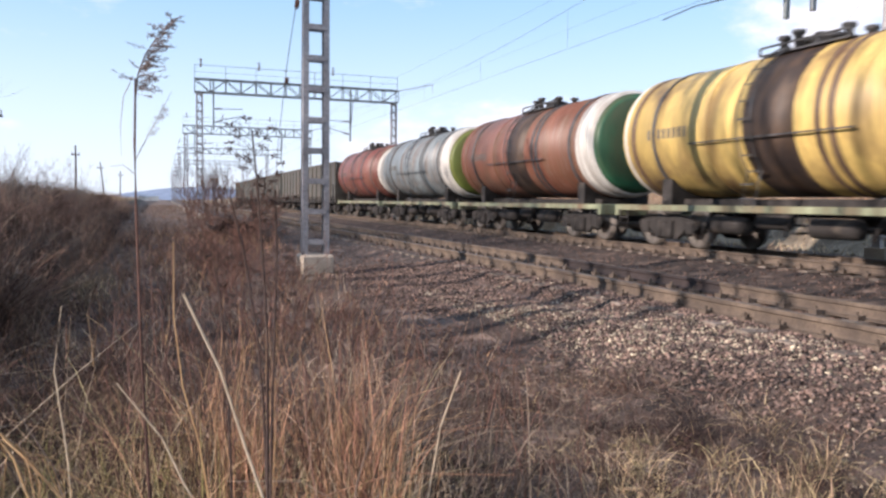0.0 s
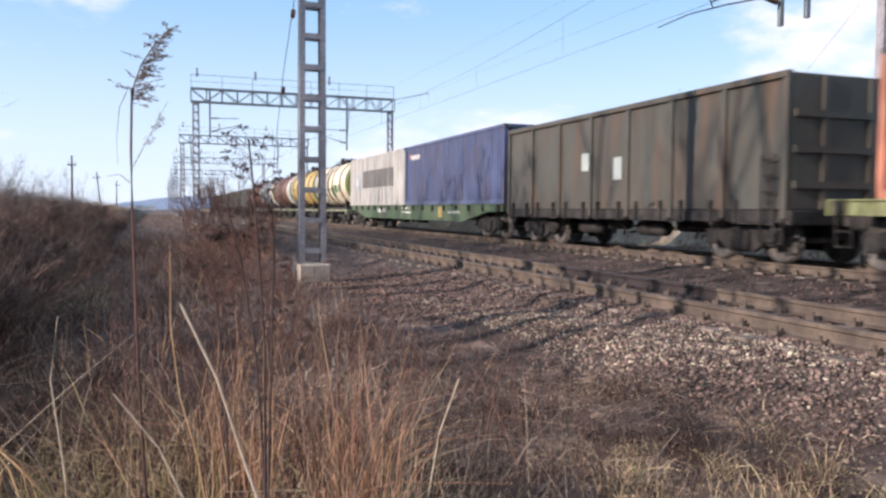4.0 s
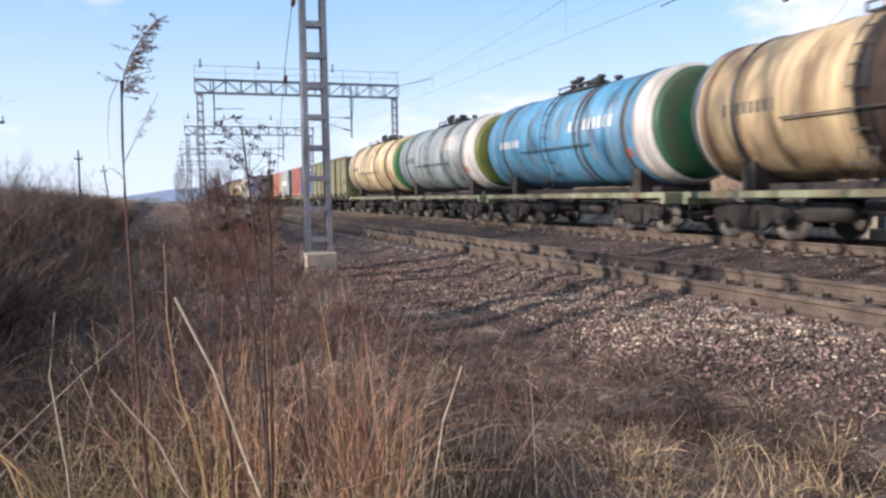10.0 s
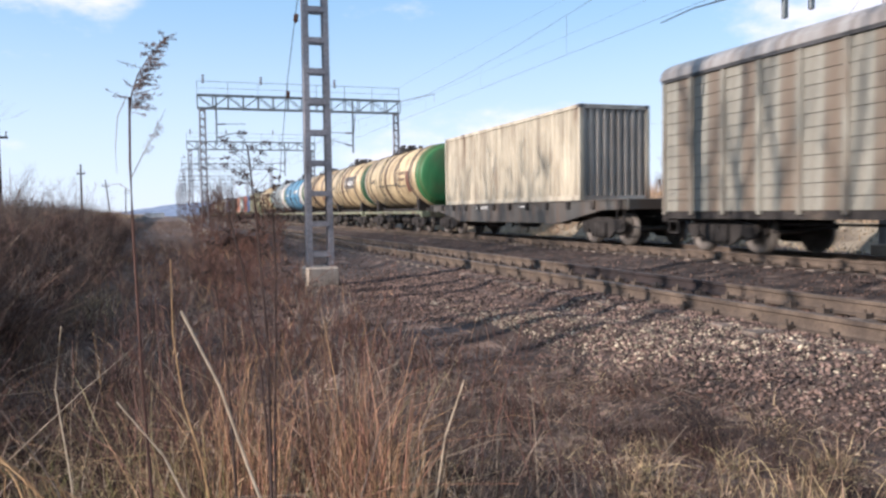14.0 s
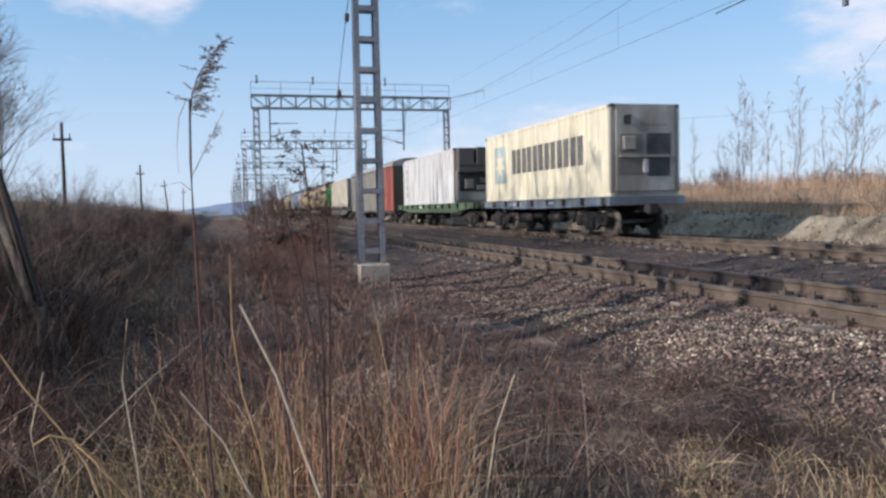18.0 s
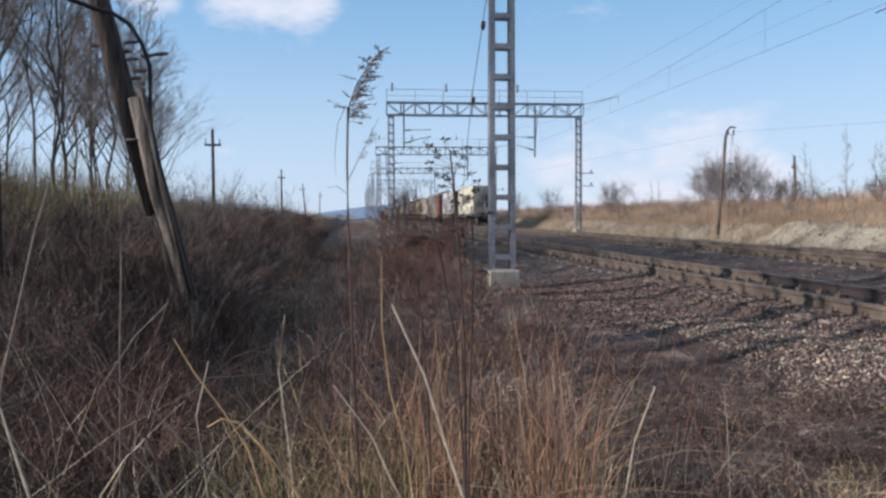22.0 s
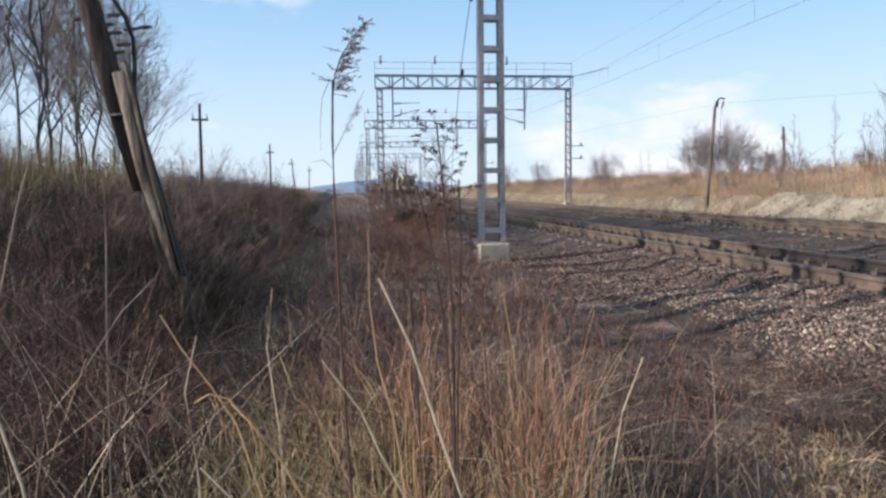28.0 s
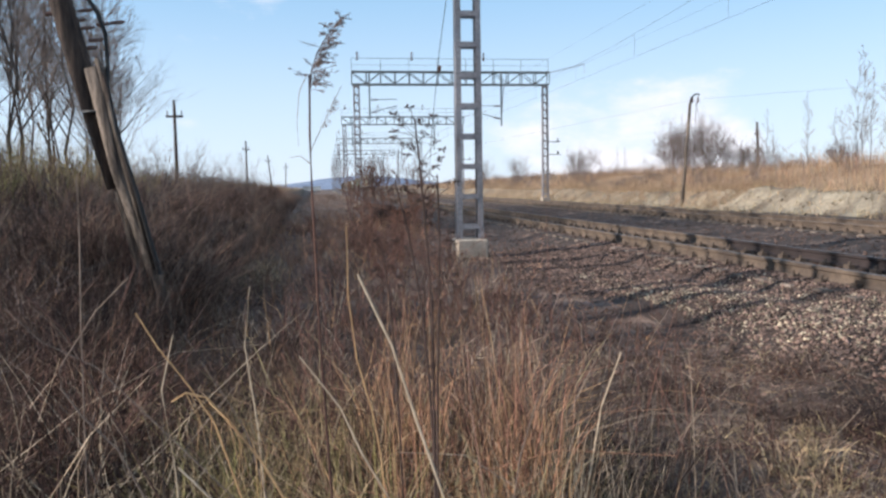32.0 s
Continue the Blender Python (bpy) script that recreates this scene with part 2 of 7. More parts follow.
def box(bm, x0, x1, y0, y1, z0, z1, bevel=0.0):
    """A box in bm, by default with softened edges where bevel is given."""
    r = bmesh.ops.create_cube(bm, size=1, matrix=Matrix.LocRotScale(((x0 + x1) / 2, (y0 + y1) / 2, (z0 + z1) / 2), None, (abs(x1 - x0), abs(y1 - y0), abs(z1 - z0))))
    if bevel:
        vs = set(r["verts"])
        es = [e for e in bm.edges if e.verts[0] in vs and e.verts[1] in vs]
        bmesh.ops.bevel(bm, geom=es, offset=bevel, segments=1, affect="EDGES")
    return bm


def bar(bm, a, b, w, d=None, seg=4):
    """A bar of section w (and d) from a to b."""
    a, b = Vector(a), Vector(b)
    v = b - a
    if v.length < 1e-6:
        return bm
    q = v.to_track_quat("Z", "Y").to_matrix().to_4x4()
    m = Matrix.Translation((a + b) / 2) @ q
    if seg == 4:
        bmesh.ops.create_cube(bm, size=1, matrix=m @ Matrix.Diagonal((w, d or w, v.length, 1)))
    else:
        bmesh.ops.create_cone(bm, cap_ends=True, segments=seg, radius1=w / 2, radius2=(d or w) / 2, depth=v.length, matrix=m)
    return bm


def tube(bm, pts, r0, r1=None, seg=6):
    """A bent tapered tube through pts."""
    r1 = r0 if r1 is None else r1
    pts = [Vector(p) for p in pts]
    rings = []
    for i, p in enumerate(pts):
        d = (pts[min(i + 1, len(pts) - 1)] - pts[max(i - 1, 0)]).normalized()
        q = d.to_track_quat("Z", "Y")
        r = r0 + (r1 - r0) * i / (len(pts) - 1)
        rings.append([bm.verts.new(p + q @ Vector((r * math.cos(k * 2 * math.pi / seg), r * math.sin(k * 2 * math.pi / seg), 0))) for k in range(seg)])
    for a, b in zip(rings, rings[1:]):
        for k in range(seg):
            bm.faces.new((a[k], a[(k + 1) % seg], b[(k + 1) % seg], b[k]))
    bm.faces.new(rings[0][::-1])
    bm.faces.new(rings[-1])
    return bm


def lathe(bm, profile, seg=32, axis="Y", centre=(0, 0, 0), smooth=True):
    """Turns (distance along the axis, radius) round an axis."""
    rings = []
    for a, r in profile:
        ring = []
        for k in range(seg):
            u, w = r * math.cos(2 * math.pi * k / seg), r * math.sin(2 * math.pi * k / seg)
            p = {"Y": (u, a, w), "X": (a, u, w), "Z": (u, w, a)}[axis]
            ring.append(bm.verts.new(Vector(p) + Vector(centre)))
        rings.append(ring)
    for a, b in zip(rings, rings[1:]):
        for k in range(seg):
            q = bm.faces.new((a[k], b[k], b[(k + 1) % seg], a[(k + 1) % seg]))
            q.smooth = smooth
    for ring, rev in ((rings[0], False), (rings[-1], True)):
        bm.faces.new(ring[::-1] if rev else ring)
    bmesh.ops.recalc_face_normals(bm, faces=bm.faces)
    return bm

# ---- the lie of the land ----
RAIL = 0.505                       # rail head
NEAR_TRACK, FAR_TRACK = 6.42, 12.93


def sm(v, a, b):
    t = np.clip((np.asarray(v, float) - a) / (b - a), 0, 1)
    return t * t * (3 - 2 * t)


def rough_land(x, y):
    return (np.sin(x * 1.7 + y * 0.9) * np.sin(y * 1.3 - x * 0.6) * 0.5 + np.sin(x * 3.9 - y * 2.1 + 1) * np.sin(y * 4.3 + x * 1.2) * 0.3
            + np.sin(x * 0.45 + 2) * np.sin(y * 0.37 + 1) * 0.8)


def thicket_foot(y):
    """Where the thicket on the near bank meets the path."""
    y = np.asarray(y, float)
    return -1.75 + 0.2 * sm(y, 12, 15) - 0.035 * np.maximum(y - 16, 0) * (1 - sm(y, 40, 60) * 0.5) - 0.5 * (1 - sm(y, 4, 7)) + 0.18 * np.sin(y * 0.8) + 0.1 * np.sin(y * 2.1 + 1)


def land(x, y):
    """Height of the ground at x, y."""
    x, y = np.asarray(x, float), np.asarray(y, float)
    z = 0.0 + 0.22 * sm(y, 4, 14) + 0.03 * rough_land(x, y)
    edge = 3.2 + 0.3 * np.sin(y * 0.7) + 0.2 * np.sin(y * 1.9 + 1)
    bed = 0.28 - 0.1 * sm(abs(x - 9.7), 1.6, 0.4) - 0.03 * (1 - sm(x, 4.9, 5.5)) + 0.05 * np.sin(x * 1.9 + y * 0.8) * (1 - sm(x, 4.6, 5.2))
    bed = bed + 0.1 * sm(x, 4.7, 5.15) * (1 - sm(x, 5.7, 6.3))
    k = sm(x, edge, edge + 1.5) * (1 - sm(x, 15.6, 17.2))
    z = z * (1 - k) + (bed + 0.012 * rough_land(x * 2, y * 2)) * k
    right = 0.85 * sm(x, 18.2, 19.9) + 0.95 * sm(x, 19.8, 25) + 0.3 * sm(x, 25, 60)
    foot = thicket_foot(y)
    left = 0.5 * sm(-x, -foot, 0.9 - foot) + 0.5 * sm(-x, 2.6, 4.5) + 0.45 * sm(-x, 5.0, 10) + 0.3 * sm(-x, 9, 40)
    fade_l = 0.2 + 0.8 * sm(y, 4.0, 10.0)
    z = z + right * (1 + 0.12 * np.sin(y * 0.23)) + left * fade_l * (1 + 0.1 * np.sin(y * 0.5 + 1) + 0.07 * np.sin(y * 1.7))
    z = z + 0.10 * rough_land(x * 1.3, y * 1.1) * (sm(x, 18.5, 20) + sm(-x, 2.2, 4)) * 0.8
    z = z + 0.09 * np.sin(y * 1.7 + x * 1.6 + np.sin(y * 0.6)) * sm(x, 18.2, 18.9) * (1 - sm(x, 19.7, 20.5))
    far = sm(y, 250, 900)
    return z * (1 - 0.6 * far) - 2.0 * far


def land1(x, y):
    return float(land(x, y))


def make_ground():
    def axis(dense0, dense1, step, lo, hi):
        a = list(np.arange(dense0, dense1 + 1e-6, step))
        s, v = step, dense1
        while v < hi:
            s *= 1.25
            v += s
            a.append(v)
        s, v, b = step, dense0, []
        while v > lo:
            s *= 1.25
            v -= s
            b.append(v)
        return np.array(b[::-1] + a)
    xs, ys = axis(-9, 27, 0.22, -900, 1200), axis(-8, 40, 0.25, -300, 2600)
    gx, gy = np.meshgrid(xs, ys)
    gz = land(gx, gy)
    nx, ny = len(xs), len(ys)
    verts = np.stack([gx, gy, gz], -1).reshape(-1, 3)
    i = np.arange(nx * ny).reshape(ny, nx)
    faces = np.stack([i[:-1, :-1], i[:-1, 1:], i[1:, 1:], i[1:, :-1]], -1).reshape(-1, 4)
    me = bpy.data.meshes.new("ground")
    me.from_pydata(verts.tolist(), [], faces.tolist())
    # pale blotches: trodden streaks, and dappled sun on the path painted in
    for m in (mat("trodden_earth", (0.185, 0.132, 0.108), (0.095, 0.067, 0.057), 0.9, 0.95, 0, 0.8, 9, dirt=(0.32, 0.22, 0.17), dirt_scale=1.6, dirt_amount=0.55),
              mat("ballast_bed", (0.095, 0.066, 0.055), (0.04, 0.03, 0.027), 1.1, 0.95, 0, 1.0, 40, 0.4, dirt=(0.22, 0.155, 0.125), dirt_scale=3, dirt_amount=0.6),
              DRYSOIL,
              mat("bank_turf", (0.36, 0.25, 0.165), (0.22, 0.155, 0.1), 0.35, 0.95, 0, 0.8, 5),
              # bank earth behind the thicket foot, darkened to carry the shade there
              mat("shade_dark_bank", (0.1, 0.078, 0.06), (0.06, 0.048, 0.04), 0.7, 0.95, 0, 0.8, 7)):
        me.materials.append(m)
    cx, cy = (gx[:-1, :-1] + gx[1:, 1:]) / 2, (gy[:-1, :-1] + gy[1:, 1:]) / 2
    wob = 0.45 * rough_land(cx * 1.1, cy * 0.8)
    k = np.zeros(cx.shape, int)
    k[(cx + wob > 3.3) & (cx < 18.3)] = 1
    k[(cx + wob * 0.5 >= 18.25) & (cx + wob < 20.0)] = 2
    k[cx + wob >= 20.0] = 3
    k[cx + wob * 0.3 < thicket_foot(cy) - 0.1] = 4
    k[cx + wob < -7] = 3
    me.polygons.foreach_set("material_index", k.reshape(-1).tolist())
    me.polygons.foreach_set("use_smooth", [True] * len(me.polygons))
    return tagged(new("ground", me), "brown bare earth, gravel and grassy banks beside the railway", "ground", kind="structure")


make_ground()


# ---- tracks ----
def rail_mesh(y0, y1):
    """A flat-bottomed rail with its foot, web and head, along y."""
    prof = [(-0.075, -0.18), (0.075, -0.18), (0.075, -0.168), (0.018, -0.15), (0.01, -0.13), (0.01, -0.055), (0.036, -0.042), (0.037, -0.008), (0.028, 0),
            (-0.028, 0), (-0.037, -0.008), (-0.036, -0.042), (-0.01, -0.055), (-0.01, -0.13), (-0.018, -0.15), (-0.075, -0.168)]
    bm = bmesh.new()
    a, b = ([bm.verts.new((x, y, z)) for x, z in prof] for y in (y0, y1))
    n = len(prof)
    for i in range(n):
        q = bm.faces.new((a[i], a[(i + 1) % n], b[(i + 1) % n], b[i]))
        q.material_index = 1 if i == 8 else 0
    bm.faces.new(a[::-1])
    bm.faces.new(b)
    bmesh.ops.recalc_face_normals(bm, faces=bm.faces)
    return bm


def sleeper_bm():
    """A prestressed concrete sleeper, lower in the middle, with its rail clips."""
    bm = bmesh.new()
    for x0, x1, t0, t1 in ((-1.35, -0.5, 0, 0), (-0.5, 0.5, -0.05, -0.05), (0.5, 1.35, 0, 0)):
        vs = [bm.verts.new(p) for p in ((x0, -0.15, -0.2), (x1, -0.15, -0.2), (x1, 0.15, -0.2), (x0, 0.15, -0.2), (x0 + (0.03 if x0 < -1 else 0), -0.1, t0), (x1 - (0.03 if x1 > 1 else 0), -0.1, t1), (x1 - (0.03 if x1 > 1 else 0), 0.1, t1), (x0 + (0.03 if x0 < -1 else 0), 0.1, t0))]
        for q in ((0, 3, 2, 1), (4, 5, 6, 7), (0, 1, 5, 4), (1, 2, 6, 5), (2, 3, 7, 6), (3, 0, 4, 7)):
            bm.faces.new([vs[i] for i in q])
    n = len(bm.faces)
    for s in (-0.76, 0.76):
        for d in (-0.12, 0.12):
            box(bm, s + d - 0.045, s + d + 0.045, -0.06, 0.06, 0.0, 0.055)
            bar(bm, (s + d, 0, 0.05), (s + d, 0, 0.1), 0.04, seg=6)
    for i, q in enumerate(bm.faces):
        q.material_index = 1 if i >= n else 0
    return bm


def make_track(name, x, label, lengths, cant=0.0):
    tr = tagged(thing(name, x, 0, RAIL + 0.797 * math.tan(radians(cant)), 0, cant, 0), label, "railway track", kind="structure")
    for s, y0, y1, m, lab in lengths:
        r = part("rail", rail_mesh(y0, y1), m, tr, lab)
        r.data.materials.append(RAILTOP)
        r.location.x = s
    bm = sleeper_bm()
    me = bpy.data.meshes.new("sleeper")
    bm.to_mesh(me)
    bm.free()
    me.materials.append(SLEEPER)
    me.materials.append(RUST)
    rng = random.Random(int(x * 10))
    y = 0.5
    while y < 85:
        s = new("sleeper", me)
        s.parent = tr
        s.matrix_local = pose(rng.uniform(-0.03, 0.03), y + rng.uniform(-0.02, 0.02), -0.186 + rng.uniform(-0.012, 0.006), 0, 0, rng.uniform(-0.8, 0.8))
        y += 0.545
    bm = bmesh.new()
    while y < 300:
        box(bm, -1.35, 1.35, y - 0.12, y + 0.12, -0.38, -0.19)
        y += 0.545
    tagged(part("far_sleepers", bm, SLEEPER, tr), kind="stuff")
    return tr


# dark colour stands in for the tree shade lying on one rail length
SHADED_RAIL = mat("tree_shaded_rail", (0.05, 0.037, 0.036), (0.028, 0.022, 0.022), 1.5, 0.7, 0.2, 0.2, 30, dirt=(0.15, 0.1, 0.08), dirt_scale=1.0, dirt_amount=0.35)
RUSTED = "rusty steel rail with worn head"
make_track("track_1", NEAR_TRACK, "near railway track, rusty rails on concrete sleepers",
           ((-0.797, -60, 700, RUST, RUSTED), (0.797, 8.9, 13.4, SHADED_RAIL, "rail with tree shade painted dark, worn head"), (0.797, 13.408, 700, RUST, RUSTED), (0.797, -60, 8.892, RUST, RUSTED)), 1.8)
make_track("track_2", FAR_TRACK, "far railway track, rusty rails on concrete sleepers",
           ((-0.797, -60, 700, RUST, RUSTED), (0.797, -60, 700, RUST, RUSTED)))


# ---- overhead line portals ----
def ladder_post(x, y, z0, z1, w0, w1, parent, braced=False):
    """A post of two channels joined by batten plates."""
    n = int((z1 - z0) / 0.54)
    legs = []
    for s in (-1, 1):
        bm = bmesh.new()
        # a channel section: back to the outside, two flanges inwards
        prof = [(0.05, -0.11), (0.05, 0.11), (-0.05, 0.11), (-0.05, 0.09), (0.035, 0.09), (0.035, -0.09), (-0.05, -0.09), (-0.05, -0.11)]
        ends = [[bm.verts.new((x + s * (w / 2 - 0.05 + u), y + v, z)) for u, v in prof] for w, z in ((w0, z0), (w1, z1))]
        for i in range(8):
            bm.faces.new((ends[0][i], ends[0][(i + 1) % 8], ends[1][(i + 1) % 8], ends[1][i]))
        for q in ((0, 1, 4, 5), (1, 2, 3, 4), (0, 5, 6, 7)):
            for e in ends:
                bm.faces.new([e[i] for i in q])
        bmesh.ops.recalc_face_normals(bm, faces=bm.faces)
        part("post_channel", bm, STEEL, parent)
    for i in range(n + 1):
        z = z0 + 0.25 + i * (z1 - z0 - 0.35) / n
        w = w0 + (w1 - w0) * (z - z0) / (z1 - z0)
        for e in (-0.117, 0.117):
            bm = bmesh.new()
            box(bm, x - w / 2 + 0.05, x + w / 2 - 0.05, y + e - 0.006, y + e + 0.006, z - 0.048, z + 0.048)
            part("batten_plate", bm, STEEL, parent)
        if braced and i < n:
            zn = z0 + 0.25 + (i + 1) * (z1 - z0 - 0.35) / n
            bm = bmesh.new()
            bar(bm, (x - w / 2 + 0.1, y, z), (x + w / 2 - 0.1, y, zn), 0.035)
            part("brace", bm, STEEL, parent)


def insulator(bm, a, b, r=0.07, n=5):
    a, b = Vector(a), Vector(b)
    bar(bm, a, b, 0.04, seg=6)
    for i in range(n):
        p = a + (b - a) * (i + 0.5) / n
        d = (b - a).normalized() * 0.035
        bar(bm, p - d, p + d, r * 2, r * 1.2, seg=10)


def make_portal(y, xl, xr, top=8.6, near=False, detail=True):
    g = tagged(thing("overhead_line_portal", 0, y, 0), "grey galvanised steel portal carrying the overhead line" + (" on concrete blocks" if near else ""), "catenary portal", "portals over the tracks")
    zl, zr = land1(xl, y), land1(xr, y)
    for x, z in ((xl, zl), (xr, zr)):
        bm = bmesh.new()
        box(bm, x - 0.29, x + 0.29, -0.32, 0.32, z - 0.25, z + 0.34, 0.03)
        part("concrete_footing", bm, CONCRETE, g)
        ladder_post(x, 0, z + 0.32, top, 0.49, 0.44, g, braced=not near)
    x0, x1 = xl - 0.3, xr + 0.25
    for z in (top + 0.05, top + 0.92):
        for e in (-0.3, 0.3):
            bm = bmesh.new()
            bar(bm, (x0, e, z), (x1, e, z), 0.1, 0.08)
            part("chord", bm, BEAMSTEEL, g)
    n = 14
    for i in range(n + 1):
        x = x0 + (x1 - x0) * i / n
        bm = bmesh.new()
        for e in (-0.3, 0.3):
            bar(bm, (x, e, top + 0.08), (x, e, top + 0.9), 0.055)
            if i < n:
                xn = x0 + (x1 - x0) * (i + 1) / n
                bar(bm, (x, e, top + (0.1 if i % 2 else 0.88)), (xn, e, top + (0.88 if i % 2 else 0.1)), 0.045)
        bar(bm, (x, -0.3, top + 0.95), (x, 0.3, top + 0.95), 0.05)
        part("truss_web", bm, BEAMSTEEL, g)
    # railing above the beam with two stand insulators
    bm = bmesh.new()
    for i in range(0, n + 1, 2):
        x = x0 + (x1 - x0) * i / n
        bar(bm, (x, 0, top + 0.95), (x, 0, top + 1.85), 0.03)
    bar(bm, (x0, 0, top + 1.85), (x1, 0, top + 1.85), 0.03)
    bar(bm, (x0, 0, top + 1.4), (x1, 0, top + 1.4), 0.02)
    part("railing", bm, BEAMSTEEL, g)
    for x in (x0 + 0.4, x0 + 4.2, x0 + 9.3):
        bm = bmesh.new()
        insulator(bm, (x, 0, top + 1.7), (x, 0, top + 2.3), 0.1, 4)
        part("stand_insulator", bm, PORCELAIN, g)
    # hanging posts with registration arms
    for x, zb, reach in ((xl + 0.9, 5.9, 1.9), (xr - 3.2, 5.75, -1.9)) + (((xr - 2.45, 6.0, -2.4),) if near else ()):
        if x < xl + 2:
            zb = 6.2
        bm = bmesh.new()
        bar(bm, (x, 0, top + 0.9), (x, 0, zb), 0.1, 0.1)
        hang = part("hanging_post", bm, BEAMSTEEL, g)
        bm = bmesh.new()
        s = 1 if reach > 0 else -1
        bar(bm, (x, 0, zb + 1.4), (x + reach, 0, zb + 1.45), 0.045, seg=6)
        bar(bm, (x, 0, zb + 0.5), (x + reach, 0, zb + 1.0), 0.045, seg=6)
        bar(bm, (x + reach, 0, zb + 1.0), (x + reach * 0.72, 0, zb + 0.62), 0.035, seg=6)
        bar(bm, (x + reach, 0, zb + 0.35), (x + reach * 0.72, 0, zb + 0.62), 0.03, seg=6)
        part("registration_arm", bm, DARKSTEEL, g)
        for zz, dz in ((zb + 1.4, 0.02), (zb + 0.5, 0.12)):
            bm = bmesh.new()
            insulator(bm, (x + s * 0.12, 0, zz + dz * 0.15), (x + s * 0.55, 0, zz + dz), 0.07, 5)
            part("arm_insulator", bm, PORCELAIN, g)
    if near:
        bm = bmesh.new()
        tube(bm, [(xr - 3.2, 0, 6.45), (11.7, 0, 6.1), (10.7, 0, 5.8), (9.9, 0, 5.44)], 0.022, 0.012)
        bar(bm, (11.3, 0, 5.98), (11.15, 0, 6.3), 0.02)
        part("steady_arm", bm, DARKSTEEL, g)
    bm = bmesh.new()
    bar(bm, (xr - 3.0, 0, top + 0.05), (xr - 3.9 + 0.7, 0, 6.4), 0.05)
    part("stay", bm, STEEL, g)
    for z in (4.6, 3.7):
        bm = bmesh.new()
        bar(bm, (xr + 0.15, 0, z), (xr + 1.15, 0, z), 0.05)
        insulator(bm, (xr + 0.95, 0, z + 0.03), (xr + 0.95, 0, z + 0.25), 0.06, 3)
        part("post_bracket", bm, DARKSTEEL, g)
    # side arm
    bm = bmesh.new()
    bar(bm, (x1, 0, top + 0.9), (x1 + 2.7, 0, top + 1.55), 0.05)
    bar(bm, (x1 + 2.7, 0, top + 1.6), (x1 + 2.7, 0, top + 0.9), 0.02)
    part("side_arm", bm, STEEL, g)
    return g


PORTALS = [(14.3, 2.57, 16.35), (55.3, 2.24, 15.7), (90.5, 2.24, 15.7), (130, 2.24, 15.7), (172, 2.24, 15.7), (215, 2.24, 15.7), (262, 2.24, 15.7)]
for i, (py, pl, pr) in enumerate(PORTALS):
    make_portal(py, pl, pr, near=i == 0)


# ---- wires ----
def wire(name, pts, r, label, material=None):
    """A sagging wire, as a thin tube of its own."""
    bm = bmesh.new()
    tube(bm, pts, r, seg=5)
    me = bpy.data.meshes.new(name)
    bm.to_mesh(me)
    bm.free()
    me.materials.append(material or DARKSTEEL)
    return tagged(new(name, me), label, "overhead wire", "wires over the tracks")


def catenary(x, z_contact, z_mess):
    ys = [-27] + [p[0] for p in PORTALS]
    mess, cont = [], []
    for a, b in zip(ys, ys[1:]):
        for i in range(8):
            t = i / 8
            mess.append((x, a + (b - a) * t, z_mess - 0.9 * 4 * t * (1 - t)))
    mess.append((x, ys[-1], z_mess))
    cont = [(x + (0.2 if i % 2 else -0.2), y, z_contact) for i, y in enumerate(ys)]
    m = wire("messenger_wire", mess, 0.0055, "dark sagging messenger wire between the portals")
    c = wire("contact_wire", cont, 0.005, "dark straight contact wire over the track")
    for a, b in zip(ys[:3], ys[1:4]):
        for k in range(1, 6):
            t = k / 6
            bm = bmesh.new()
            y = a + (b - a) * t
            bar(bm, (x, y, z_contact), (x, y, z_mess - 0.9 * 4 * t * (1 - t)), 0.005, seg=4)
            part("dropper", bm, DARKSTEEL, m)


catenary(FAR_TRACK - 1.6, 6.2, 7.8)

# ---- the train ----
def paint(name, c, rust=0.35, dark=0.62, glossy=0.5, dirt=(0.13, 0.075, 0.045), streak=0.72, scuff=0.0):
    """Weathered wagon paint: streaks that run down, and grime."""
    c = tuple(v * 0.84 for v in c)
    return mat(name, c, tuple(v * dark for v in c), 1.1, glossy, 0, 0.04, 9, 0.82, stretch=(1.6, 1.6, 0.35), dirt=dirt, dirt_scale=0.9, dirt_amount=rust, streak=streak, scuff=scuff)


GRIME = paint("brown_grime", (0.2, 0.13, 0.085), 0.6)
WHITE = paint("white_paint", (0.86, 0.84, 0.78), 0.3)
SILL = paint("pale_green_sill", (0.33, 0.36, 0.23), 0.8)
GREYSILL = paint("grey_sill", (0.3, 0.29, 0.27), 0.6)
LETTER = mat("pale_lettering", (0.72, 0.74, 0.74), None, 5, 0.6)
DARKLETTER = mat("dark_lettering", (0.15, 0.142, 0.13), None, 5, 0.6)
ORANGE = mat("orange_hazard_mark", (0.55, 0.13, 0.06), None, 5, 0.5)
WHEELS = []                         # every wheelset, with the wagon it runs under


